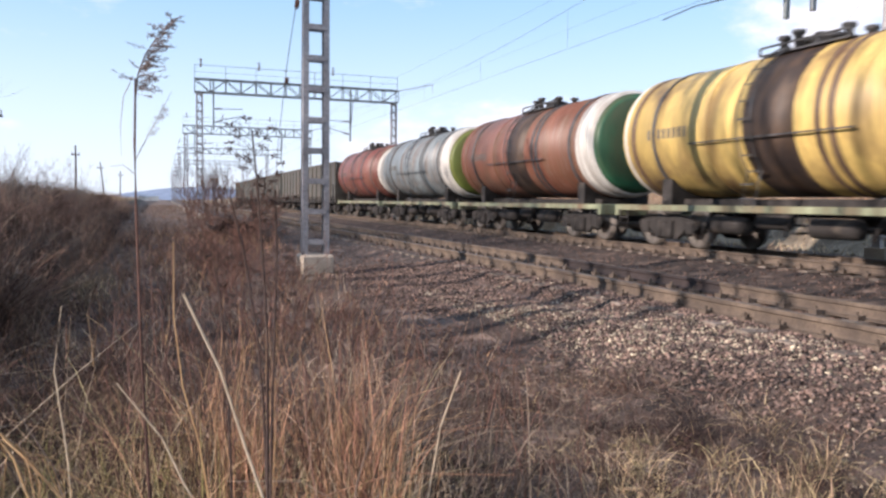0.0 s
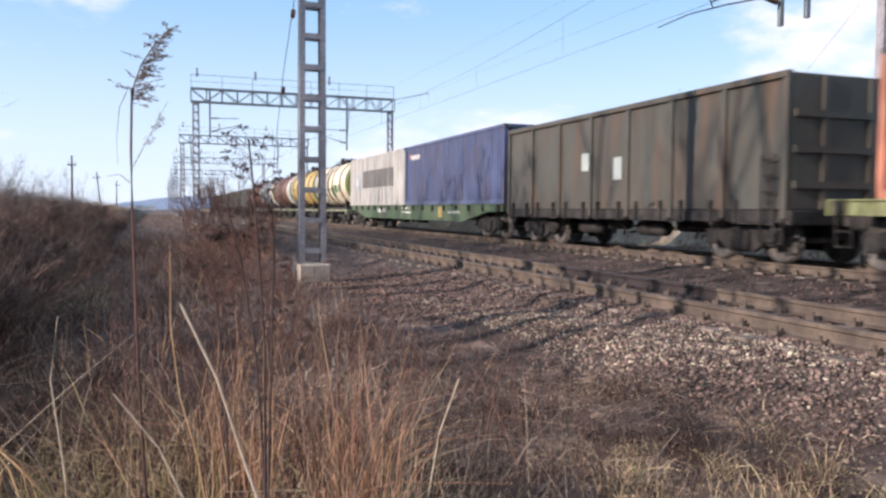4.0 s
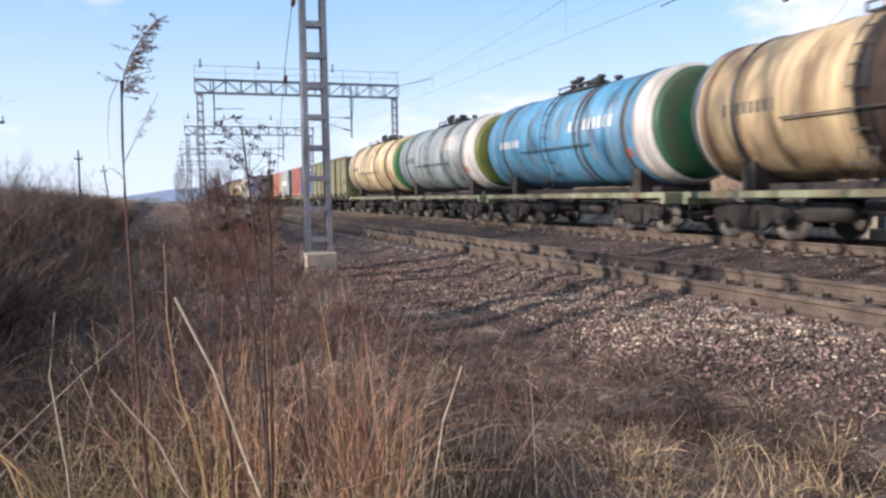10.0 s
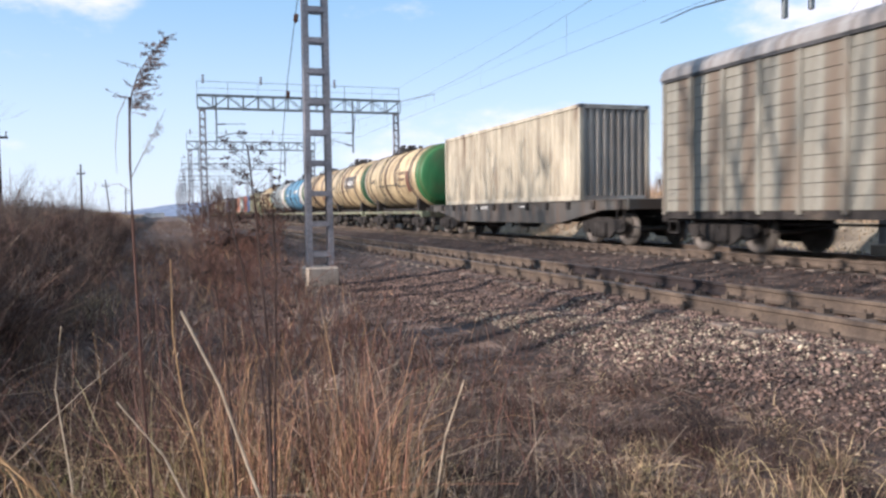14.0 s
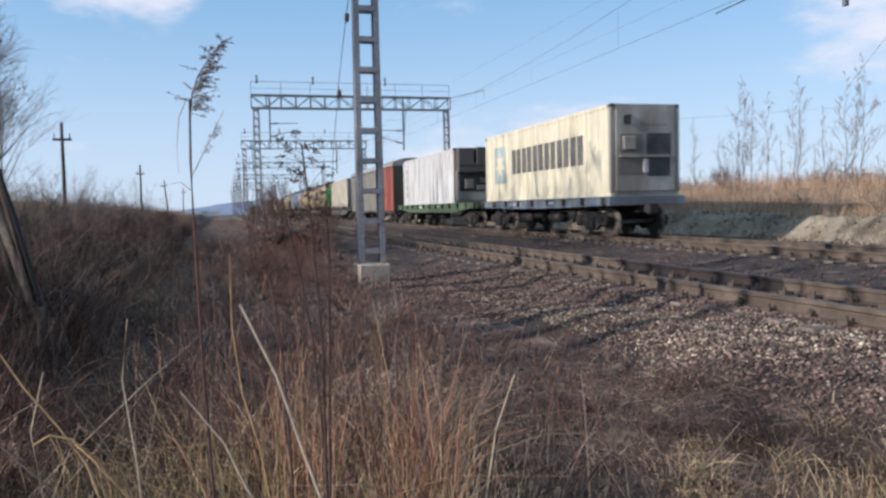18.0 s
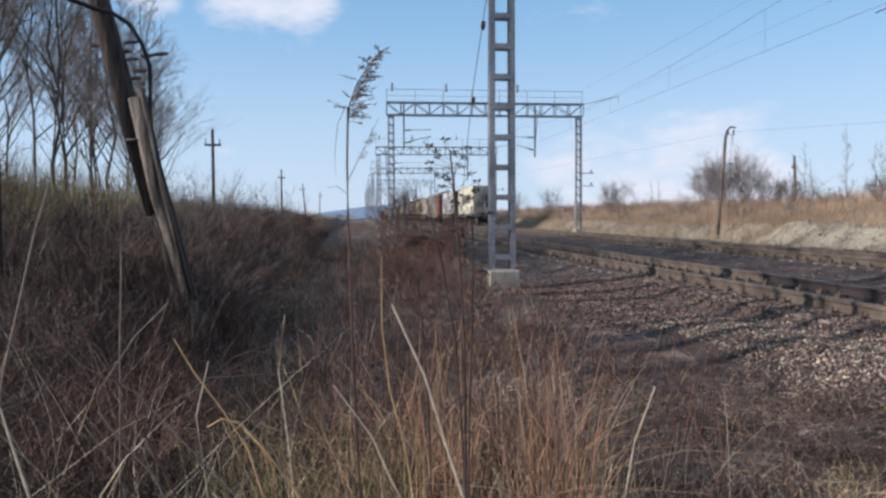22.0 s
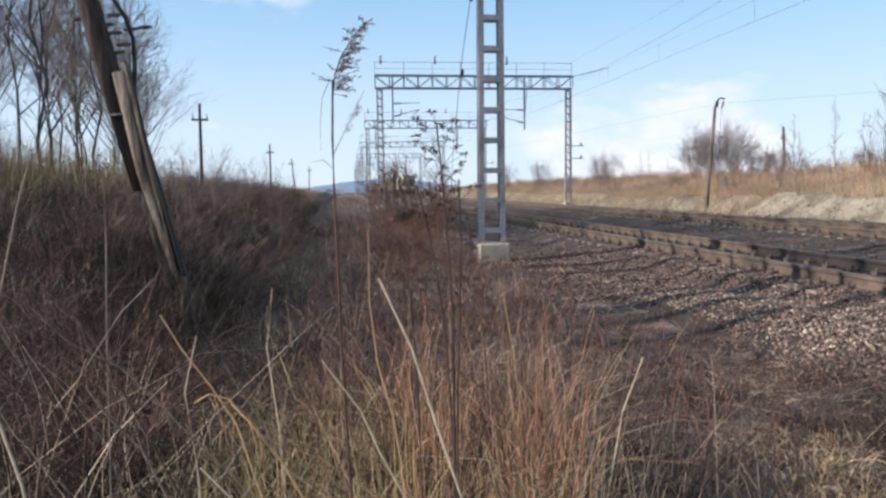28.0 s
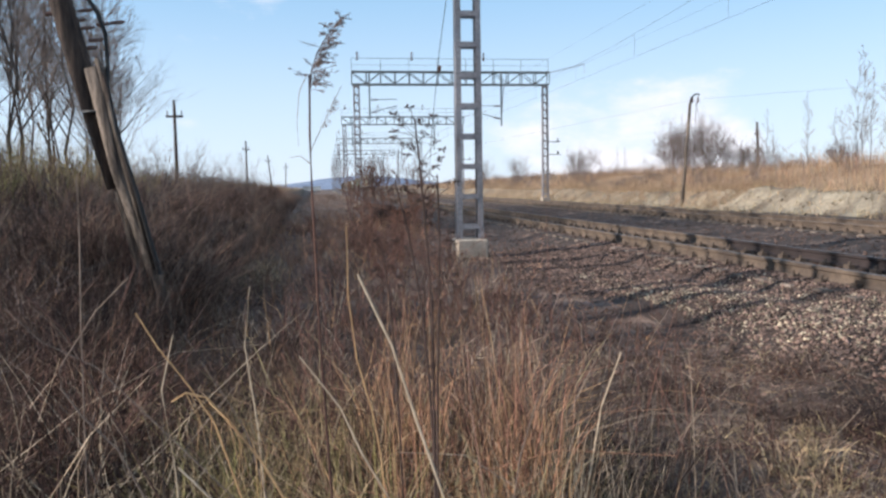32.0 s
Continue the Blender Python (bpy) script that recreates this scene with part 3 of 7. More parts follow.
def side_frame_bm(x):
    """The cast side frame of a three-piece bogie."""
    bm = bmesh.new()
    out = [(-1.2, 0.5), (-1.16, 0.66), (-0.7, 0.74), (-0.35, 0.8), (0.35, 0.8), (0.7, 0.74), (1.16, 0.66), (1.2, 0.5), (1.05, 0.4), (0.8, 0.5), (0.52, 0.3), (0.36, 0.2), (-0.36, 0.2), (-0.52, 0.3), (-0.8, 0.5), (-1.05, 0.4)]
    hole = [(-0.3, 0.34), (0.3, 0.34), (0.3, 0.66), (-0.3, 0.66)]
    for e in (-0.06, 0.06):
        vs = [bm.verts.new((x + e, y, z)) for y, z in out]
        bm.faces.new(vs)
    bm.verts.ensure_lookup_table()
    n = len(out)
    for i in range(n):
        bm.faces.new((bm.verts[i], bm.verts[(i + 1) % n], bm.verts[n + (i + 1) % n], bm.verts[n + i]))
    for y in (-0.925, 0.925):
        box(bm, x - 0.1, x + 0.13, y - 0.16, y + 0.16, 0.34, 0.64, 0.03)
    for y in (-0.2, 0.0, 0.2):
        lathe(bm, [(0.24, 0.08), (0.28, 0.1), (0.62, 0.1), (0.66, 0.08)], 8, "Z", (x - 0.09 if x < 0 else x + 0.09, y, 0))
    bmesh.ops.recalc_face_normals(bm, faces=bm.faces)
    return bm


def wheelset_bm():
    bm = bmesh.new()
    lathe(bm, [(-0.95, 0.075), (0.95, 0.075)], 10, "X")
    for s in (-1, 1):
        lathe(bm, [(s * 0.72, 0.49), (s * 0.75, 0.5), (s * 0.755, 0.475), (s * 0.86, 0.465), (s * 0.865, 0.4), (s * 0.81, 0.36), (s * 0.8, 0.16), (s * 0.88, 0.13), (s * 0.88, 0.05)], 28, "X")
    return bm


def make_bogie(wagon, y, me):
    bog = thing("bogie", 0, y, 0)
    bog.parent = wagon
    for nm, data in me:
        if nm == "wheelset":
            for yy in (-0.925, 0.925):
                w = new("wheelset", data)
                w.parent, w.location = bog, (0, yy, 0.475)
                WHEELS.append((w, wagon, yy))
        else:
            o = new(nm, data)
            o.parent = bog
    return bog


def mesh_of(name, bm, *ms):
    me = bpy.data.meshes.new(name)
    bm.to_mesh(me)
    bm.free()
    for m in ms:
        me.materials.append(m)
    return me


def bogie_meshes():
    bm = bmesh.new()
    box(bm, -1.0, 1.0, -0.22, 0.22, 0.4, 0.78, 0.03)
    lathe(bm, [(0.78, 0.26), (0.9, 0.26)], 12, "Z")
    bm2 = bmesh.new()
    for s in (-1, 1):
        bar(bm2, (-0.95, s * 0.36, 0.38), (0.95, s * 0.36, 0.38), 0.09)
        for x in (-0.8, 0.8):
            box(bm2, x - 0.06, x + 0.06, s * 0.36 - 0.05, s * 0.36 + 0.08, 0.3, 0.62)
    return [("wheelset", mesh_of("wheelset", wheelset_bm(), WHEEL)), ("side_frame", mesh_of("side_frame", side_frame_bm(-1.04), BOGIE)), ("side_frame", mesh_of("side_frame", side_frame_bm(1.04), BOGIE)),
            ("bolster", mesh_of("bolster", bm, BOGIE)), ("brake_beam", mesh_of("brake_beam", bm2, BOGIE))]


BOGIE_ME = bogie_meshes()


def underframe(w, length, sill_z=1.03, side_mat=None, deep=0.0, width=1.42, bogie_at=None, sill_h=0.22):
    """Bogies, centre sill, couplers, brake gear and, where given, deep or shallow side sills."""
    half = length / 2 - 0.45
    b = bogie_at or (length / 2 - 2.15)
    for y in (-b, b):
        make_bogie(w, y, BOGIE_ME)
    bm = bmesh.new()
    box(bm, -0.2, 0.2, -half, half, 0.82, 1.02)
    part("centre_sill", bm, BOGIE, w)
    for s in (-1, 1):
        bm = bmesh.new()
        box(bm, -width, width, s * half - 0.08, s * half + 0.08, sill_z - 0.3, sill_z, 0.02)
        part("headstock", bm, side_mat or BOGIE, w)
        bm = bmesh.new()
        box(bm, -0.1, 0.1, s * half, s * (half + 0.3), 0.78, 1.0, 0.02)
        box(bm, -0.16, 0.2, s * (half + 0.25), s * (half + 0.47), 0.72, 1.06, 0.04)
        part("coupler", bm, BOGIE, w)
        bm = bmesh.new()
        tube(bm, [(0.35, s * half, 0.9), (0.38, s * (half + 0.2), 0.62), (0.3, s * (half + 0.45), 0.5)], 0.03)
        part("brake_hose", bm, BLACK, w)
        for x in (-width + 0.03,):
            bm = bmesh.new()
            for yy in (0.16, 0.5):
                bar(bm, (x, s * (half - yy), sill_z - 0.1), (x, s * (half - yy), 0.42), 0.03)
            for z in (0.44, 0.72):
                bar(bm, (x, s * (half - 0.16), z), (x, s * (half - 0.5), z), 0.035)
            part("shunter_step", bm, BOGIE, w)
    bm = bmesh.new()
    lathe(bm, [(-0.5, 0.05), (-0.42, 0.17), (0.42, 0.17), (0.5, 0.05)], 12, "Y", (-0.7, 0.6, 0.72))
    bar(bm, (-0.7, -b + 1.2, 0.66), (-0.7, b - 1.2, 0.66), 0.05)
    part("brake_cylinder", bm, BOGIE, w)
    bm = bmesh.new()
    lathe(bm, [(-0.55, 0.08), (-0.48, 0.2), (0.48, 0.2), (0.55, 0.08)], 12, "Y", (0.7, -0.8, 0.7))
    part("air_reservoir", bm, BOGIE, w)
    for y, z, x in ((-1.1, 0.62, -0.75), (1.9, 0.6, -0.8)):
        bm = bmesh.new()
        lathe(bm, [(y - 0.62, 0.06), (y - 0.55, 0.2), (y + 0.55, 0.2), (y + 0.62, 0.06)], 12, "Y", (x, 0, z))
        part("air_reservoir", bm, BOGIE, w)
    for y in (-b + 1.5, -0.2, b - 1.5):
        bm = bmesh.new()
        bar(bm, (-0.95, y, 0.5), (0.95, y + 0.15, 0.56), 0.08, 0.05)
        bar(bm, (-0.9, y, 0.95), (-0.9, y + 0.3, 0.42), 0.07, 0.04)
        part("brake_lever", bm, BOGIE, w)
    if side_mat:
        for s in (-1, 1):
            bm = bmesh.new()
            x0, x1 = s * (width - 0.09), s * width
            if deep:
                prof = [(-half, sill_z), (half, sill_z), (half, sill_z - 0.28), (b + 0.4, sill_z - 0.3), (b - 2.2, sill_z - deep), (-b + 2.2, sill_z - deep), (-b - 0.4, sill_z - 0.3), (-half, sill_z - 0.28)]
                va, vb = [bm.verts.new((x0, y, z)) for y, z in prof], [bm.verts.new((x1, y, z)) for y, z in prof]
                bm.faces.new(va)
                bm.faces.new(vb[::-1])
                for i in range(8):
                    bm.faces.new((va[i], vb[i], vb[(i + 1) % 8], va[(i + 1) % 8]))
                bmesh.ops.recalc_face_normals(bm, faces=bm.faces)
                box(bm, x0 - s * 0.06, x1 + s * 0.05, -half, half, sill_z - 0.03, sill_z)
                box(bm, x0 - s * 0.06, x1 + s * 0.05, -b + 2.2, b - 2.2, sill_z - deep, sill_z - deep + 0.03)
            else:
                box(bm, x0, x1, -half, half, sill_z - sill_h, sill_z)
            part("side_sill", bm, side_mat, w)
    return half, b


def bars_text(bm, x, y0, z0, width, height, n, seed=0):
    """Unreadable lettering as bars on a flat side that faces -x."""
    rng = random.Random(seed)
    step = width / n
    for i in range(n):
        y = y0 - i * step
        for _ in range(2):
            a = rng.uniform(0, 0.5) * step
            box(bm, x - 0.006, x + 0.002, y - a - step * 0.28, y - a, z0, z0 + height * rng.choice((1, 1, 0.55)))


RUNG = mesh_of("rung", box(bmesh.new(), -0.015, 0.015, -0.2, 0.2, -0.015, 0.015), DARKSTEEL)


def make_tank(name_colour, length, body, end_rear, ring=None, label="", centre=2.81, radius=1.56, hatch=0.0, end_front=None, stain=None, plate=None, stripes=(), hazard=False, sill=None, walk_len=2.4, ring_width=0.55, ink=None, name_bars=None, emblem=False, stain_half=0.7):
    ink = ink or DARKLETTER
    w = thing("tank_wagon")
    tagged(w, label, "tank wagon", "wagons of the passing train")
    half, b = underframe(w, length, 1.05, sill or SILL, width=1.5, sill_h=0.14)
    L = length / 2 - 0.72
    nose = 0.3                      # the barrel sits a little forward on its frame

    def shell(name, a0, a1, m, r=radius, lab=""):
        bm = bmesh.new()
        lathe(bm, [(a0, r), (a1, r)], 48, "Y", (0, 0, centre))
        return part(name, bm, m, w, lab)

    cut = L - 0.42
    rw = ring_width if ring else 0.0
    shell("barrel", -cut + rw, cut + nose, body)
    if ring:
        shell("end_ring", -cut, -cut + rw, ring, radius + 0.003, "painted ring round the barrel's end")
    for s, m in ((-1, end_rear), (1, end_front or body)):
        e = cut + (nose if s > 0 else 0)
        bm = bmesh.new()
        prof = [(s * (e + d), radius * k) for d, k in ((0.2, 0.925), (0.29, 0.82), (0.36, 0.66), (0.41, 0.45), (0.44, 0.22), (0.445, 0.05))]
        lathe(bm, prof, 48, "Y", (0, 0, centre))
        part("dished_end", bm, m, w)
        bm = bmesh.new()
        lathe(bm, [(s * (e + d), radius * k) for d, k in ((0, 1.0), (0.09, 0.985), (0.16, 0.955), (0.2, 0.925))], 48, "Y", (0, 0, centre))
        part("end_knuckle", bm, (ring if ring and s < 0 else body), w)
    pale = body.name in ("cream_paint", "sand_paint", "dirty_tan_paint", "yellow_paint")
    for y, wide, m in ((-L + 1.15, 0.07, GRIME if pale else body), (-1.62, 0.08, GRIME if pale else DARKSTEEL), (-1.3, 0.07, GRIME if pale else DARKSTEEL), (1.9, 0.04, body), (L - 0.55, 0.08, GRIME if pale else body), (L - 0.2, 0.05, WHITE if pale else body)):
        bm = bmesh.new()
        lathe(bm, [(y - wide, radius + 0.002), (y - wide, radius + 0.018), (y + wide, radius + 0.018), (y + wide, radius + 0.002)], 48, "Y", (0, 0, centre))
        part("barrel_band", bm, m, w)
    if stain:
        bm = bmesh.new()
        lathe(bm, [(-stain_half, radius + 0.004), (stain_half, radius + 0.004)], 48, "Y", (0, 0, centre))
        part("spill_stain", bm, stain, w, "dark spill running down under the hatch").location.y = hatch
    # saddles and tie straps
    for y in (-b, b):
        bm = bmesh.new()
        box(bm, -1.12, 1.12, y - 0.2, y + 0.2, 1.0, centre - radius * 0.72)
        part("saddle", bm, BOGIE, w)
        bm = bmesh.new()
        lathe(bm, [(y - 0.06, radius + 0.005), (y - 0.06, radius + 0.03), (y + 0.06, radius + 0.03), (y + 0.06, radius + 0.005)], 48, "Y", (0, 0, centre))
        part("tie_strap", bm, DARKSTEEL, w)
    bm = bmesh.new()
    box(bm, -0.75, 0.75, -b - 0.6, b + 0.6, 1.0, 1.2)
    part("cradle_beam", bm, BOGIE, w)
    # hatch dome, walkway and its rails, ladders
    top = centre + radius
    bm = bmesh.new()
    lathe(bm, [(top - 0.1, 0.36), (top + 0.12, 0.36), (top + 0.13, 0.4), (top + 0.18, 0.4), (top + 0.26, 0.2)], 16, "Z")
    part("hatch", bm, DARKSTEEL, w).location.y = hatch
    h = walk_len / 2
    for s in (-1, 1):
        bm = bmesh.new()
        box(bm, s * 0.32, s * 0.72, -h, h, top - 0.1, top - 0.06)
        for y in (-h + 0.1, 0, h - 0.1):
            bar(bm, (s * 0.6, y, top - 0.35), (s * 0.6, y, top - 0.06), 0.05)
        part("walkway", bm, DARKSTEEL, w).location.y = hatch
        for y, tall in ((-0.75, 0.3), (0.55, 0.42), (0.95, 0.36)):
            bm = bmesh.new()
            lathe(bm, [(top - 0.2, 0.09), (top + tall - 0.12, 0.09), (top + tall - 0.1, 0.14), (top + tall - 0.02, 0.14), (top + tall, 0.04)], 8, "Z", (s * 0.3, y, 0))
            part("valve", bm, DARKSTEEL, w).location.y = hatch
        bm = bmesh.new()
        for y in (-h, -h / 3, h / 3, h):
            bar(bm, (s * 0.72, y, top - 0.1), (s * 0.72, y, top + 0.1), 0.04)
        bar(bm, (s * 0.72, -h, top + 0.08), (s * 0.72, h, top + 0.08), 0.04)
        part("handrail", bm, DARKSTEEL, w).location.y = hatch
        r2 = radius + 0.12
        rungs = []
        for k in range(9):
            a = radians(66 - k * 13)
            rungs.append((s * r2 * math.cos(a), centre + r2 * math.sin(a)))
        ladder = thing("ladder")
        ladder.parent, ladder.location = w, (0, hatch, 0)
        for y in (0.35, 0.75):
            bm = bmesh.new()
            tube(bm, [(x, y, z) for x, z in rungs] + [(s * 1.5, y, 1.0)], 0.02, seg=5)
            part("stile", bm, DARKSTEEL, ladder)
        for x, z in rungs + [(s * 1.5, 1.2), (s * 1.5, 1.5)]:
            o = new("rung", RUNG)
            o.parent, o.location = ladder, (x, 0.55, z)
    bm = bmesh.new()
    bar(bm, (-radius - 0.06, 2.4, centre - 0.35), (-radius - 0.06, -2.2, centre - 0.35), 0.03)
    for y in (2.3, 0.6, -0.8, -2.1):
        bar(bm, (-radius + 0.02, y, centre - 0.35), (-radius - 0.06, y, centre - 0.35), 0.03)
    part("grab_rail", bm, DARKSTEEL, w)

    def patch(name, y0, y1, a0, a1, m, lift=0.006, lab=""):
        """A curved painted patch or plate on the barrel's -x side; angles in degrees above the middle."""
        bm = bmesh.new()
        n = 6
        for r in (radius + 0.0, radius + lift):
            for i in range(n + 1):
                a = radians(180 - (a0 + (a1 - a0) * i / n))
                for y in (y0, y1):
                    bm.verts.new((r * math.cos(a), y, centre + r * math.sin(a)))
        bm.verts.ensure_lookup_table()
        v = bm.verts
        o = 2 * (n + 1)
        for i in range(n):
            bm.faces.new((v[o + 2 * i], v[o + 2 * i + 1], v[o + 2 * i + 3], v[o + 2 * i + 2]))
        for e in (0, 1):
            for i in range(n):
                bm.faces.new((v[2 * i + e], v[2 * i + 2 + e], v[o + 2 * i + 2 + e], v[o + 2 * i + e]))
        for i in (0, n):
            bm.faces.new((v[2 * i], v[2 * i + 1], v[o + 2 * i + 1], v[o + 2 * i]))
        bmesh.ops.recalc_face_normals(bm, faces=bm.faces)
        return part(name, bm, m, w, lab)

    w["half"] = half
    for y0, y1, a0, a1, m, nm in stripes:
        patch(nm, y0, y1, a0, a1, m)
    if hazard:
        patch("hazard_mark", -3.9, -4.3, -32, -22, ORANGE, lab="orange hazard mark")
    # number and name in plain bars
    for i in range(8):
        patch("number_bar", 4.1 - i * 0.2, 4.0 - i * 0.2, -6, 3, ink)
    for i in range(9 if name_bars else 0):
        patch("name_bar", -0.95 - i * 0.28, -1.1 - i * 0.28, name_bars[0], name_bars[1], name_bars[2])
    if emblem:
        for k in range(40):
            a = 2 * math.pi * k / 40
            if 10 < k < 14:
                continue
            patch("emblem_bar", -1.5 + 0.46 * math.cos(a) + 0.045, -1.5 + 0.46 * math.cos(a) - 0.045, 8 + 19 * math.sin(a) - 2.2, 8 + 19 * math.sin(a) + 2.2, DARKLETTER)
        patch("emblem_bar", -1.45, -1.55, -3, 22, DARKLETTER)
        for k in range(7):
            patch("name_bar", -2.1 - k * 0.16, -2.2 - k * 0.16, 4, 11, GRIME)
            patch("name_bar", -2.1 - k * 0.16, -2.22 - k * 0.16, -7, -2, GRIME)
        for y in (-1.8, -2.6):
            patch("dark_bar", y, y - 0.55, -19, -16, DARKLETTER)
    return w


def corrugated(bm, x, y0, y1, z0, z1, pitch=0.28, depth=0.045, face=-1):
    """A corrugated sheet in the plane x, with ridges standing out to face."""
    n = max(1, round(abs(y1 - y0) / pitch))
    p = (y1 - y0) / n
    pts = []
    for i in range(n):
        a = y0 + i * p
        pts += [(a, 0), (a + p * 0.3, 0), (a + p * 0.5, depth), (a + p * 0.8, depth)]
    pts.append((y1, 0))
    lo = [bm.verts.new((x + face * -d, y, z0)) for y, d in pts]
    hi = [bm.verts.new((x + face * -d, y, z1)) for y, d in pts]
    for i in range(len(pts) - 1):
        bm.faces.new((lo[i], lo[i + 1], hi[i + 1], hi[i]))


def make_container(length, height, m, label, end_m=None, flat_sides=False, pitch=0.28):
    """A shipping container with its frame, corrugated walls, roof, doors and corner castings; base at z 0."""
    c = thing("shipping_container")
    tagged(c, label, "container", "containers on the train")
    W, h2 = 1.22, length / 2
    end_m = end_m or m
    for s in (-1, 1):
        bm = bmesh.new()
        if flat_sides:
            box(bm, s * (W - 0.02), s * (W - 0.08), -h2 + 0.1, h2 - 0.1, 0.14, height - 0.1)
            k = round(length / 0.9) if s < 0 else 0
            for i in range(1, k):
                y = -h2 + length * i / k
                seam = bmesh.new()
                box(seam, s * (W - 0.022), s * (W - 0.008), y - 0.02, y + 0.02, 0.15, height - 0.11)
                part("panel_seam", seam, m, c)
        else:
            corrugated(bm, s * (W - 0.015), -h2 + 0.1, h2 - 0.1, 0.14, height - 0.1, pitch, 0.085, s)
        part("side_wall", bm, m, c)
        for z0, z1, nm in ((0, 0.15, "bottom_rail"), (height - 0.11, height, "top_rail")):
            bm = bmesh.new()
            box(bm, s * (W - 0.1), s * W, -h2 + 0.09, h2 - 0.09, z0, z1)
            part(nm, bm, m, c)
        for e in (-1, 1):
            bm = bmesh.new()
            box(bm, s * (W - 0.12), s * (W + 0.003), e * (h2 - 0.13), e * (h2 + 0.003), 0.1, height - 0.1)
            post = part("corner_post", bm, end_m if e < 0 and flat_sides else m, c)
            for z in (0, height - 0.115):
                bm = bmesh.new()
                box(bm, s * (W - 0.16), s * (W + 0.006), e * (h2 - 0.17), e * (h2 + 0.006), z, z + 0.12, 0.012)
                part("corner_casting", bm, DARKSTEEL if z else m, post)
    bm = bmesh.new()
    box(bm, -W + 0.08, W - 0.08, -h2 + 0.08, h2 - 0.08, height - 0.05, height - 0.012)
    part("roof", bm, m, c)
    bm = bmesh.new()
    box(bm, -W + 0.09, W - 0.09, -h2 + 0.05, h2 - 0.05, 0.1, 0.14)
    part("floor", bm, DARKSTEEL, c)
    for e in (-1, 1):
        bm = bmesh.new()
        if e > 0 or flat_sides:
            box(bm, -W + 0.12, W - 0.12, e * (h2 - 0.03), e * (h2 - 0.07), 0.12, height - 0.1)
            part("door_panel" if e > 0 else "end_wall", bm, end_m, c)
        else:
            n = 9
            p = 2 * (W - 0.12) / n
            lo, hi = [], []
            for i in range(n):
                a = -W + 0.12 + i * p
                for u, d in ((0, 0), (0.3, 0), (0.5, 0.08), (0.8, 0.08)):
                    lo.append(bm.verts.new((a + u * p, -h2 + 0.02 + d, 0.12)))
                    hi.append(bm.verts.new((a + u * p, -h2 + 0.02 + d, height - 0.1)))
            lo.append(bm.verts.new((W - 0.12, -h2 + 0.02, 0.12)))
            hi.append(bm.verts.new((W - 0.12, -h2 + 0.02, height - 0.1)))
            for i in range(len(lo) - 1):
                bm.faces.new((lo[i], lo[i + 1], hi[i + 1], hi[i]))
            part("end_wall", bm, end_m, c)
        for z0, z1 in ((0, 0.14), (height - 0.13, height)):
            bm = bmesh.new()
            box(bm, -W + 0.12, W - 0.12, e * (h2 - 0.1), e * h2, z0, z1)
            part("end_rail", bm, end_m, c)
    return c


def make_flat(length, m, deep=0.5, label="", sill_z=1.3):
    w = thing("flat_wagon")
    tagged(w, label, "flat wagon", "wagons of the passing train")
    half, b = underframe(w, length, sill_z, m, deep=deep, width=1.36)
    bm = bmesh.new()
    box(bm, -1.3, 1.3, -half, half, sill_z - 0.1, sill_z - 0.03)
    part("deck", bm, m, w)
    n = int(2 * half / 1.45)
    for i in range(n + 1):
        y = -half + 0.25 + (2 * half - 0.5) * i / n
        bm = bmesh.new()
        box(bm, -1.43, -1.36, y - 0.09, y + 0.09, sill_z - 0.27, sill_z - 0.02, 0.01)
        part("stake_pocket", bm, BOGIE, w)
        if i < n and abs(y + 0.7) < b - 1.6:
            bm = bmesh.new()
            bar(bm, (-1.2, y + 0.7, sill_z - 0.2), (-0.2, y + 0.7, 0.86), 0.1)
            part("cross_bearer", bm, BOGIE, w)
    return w


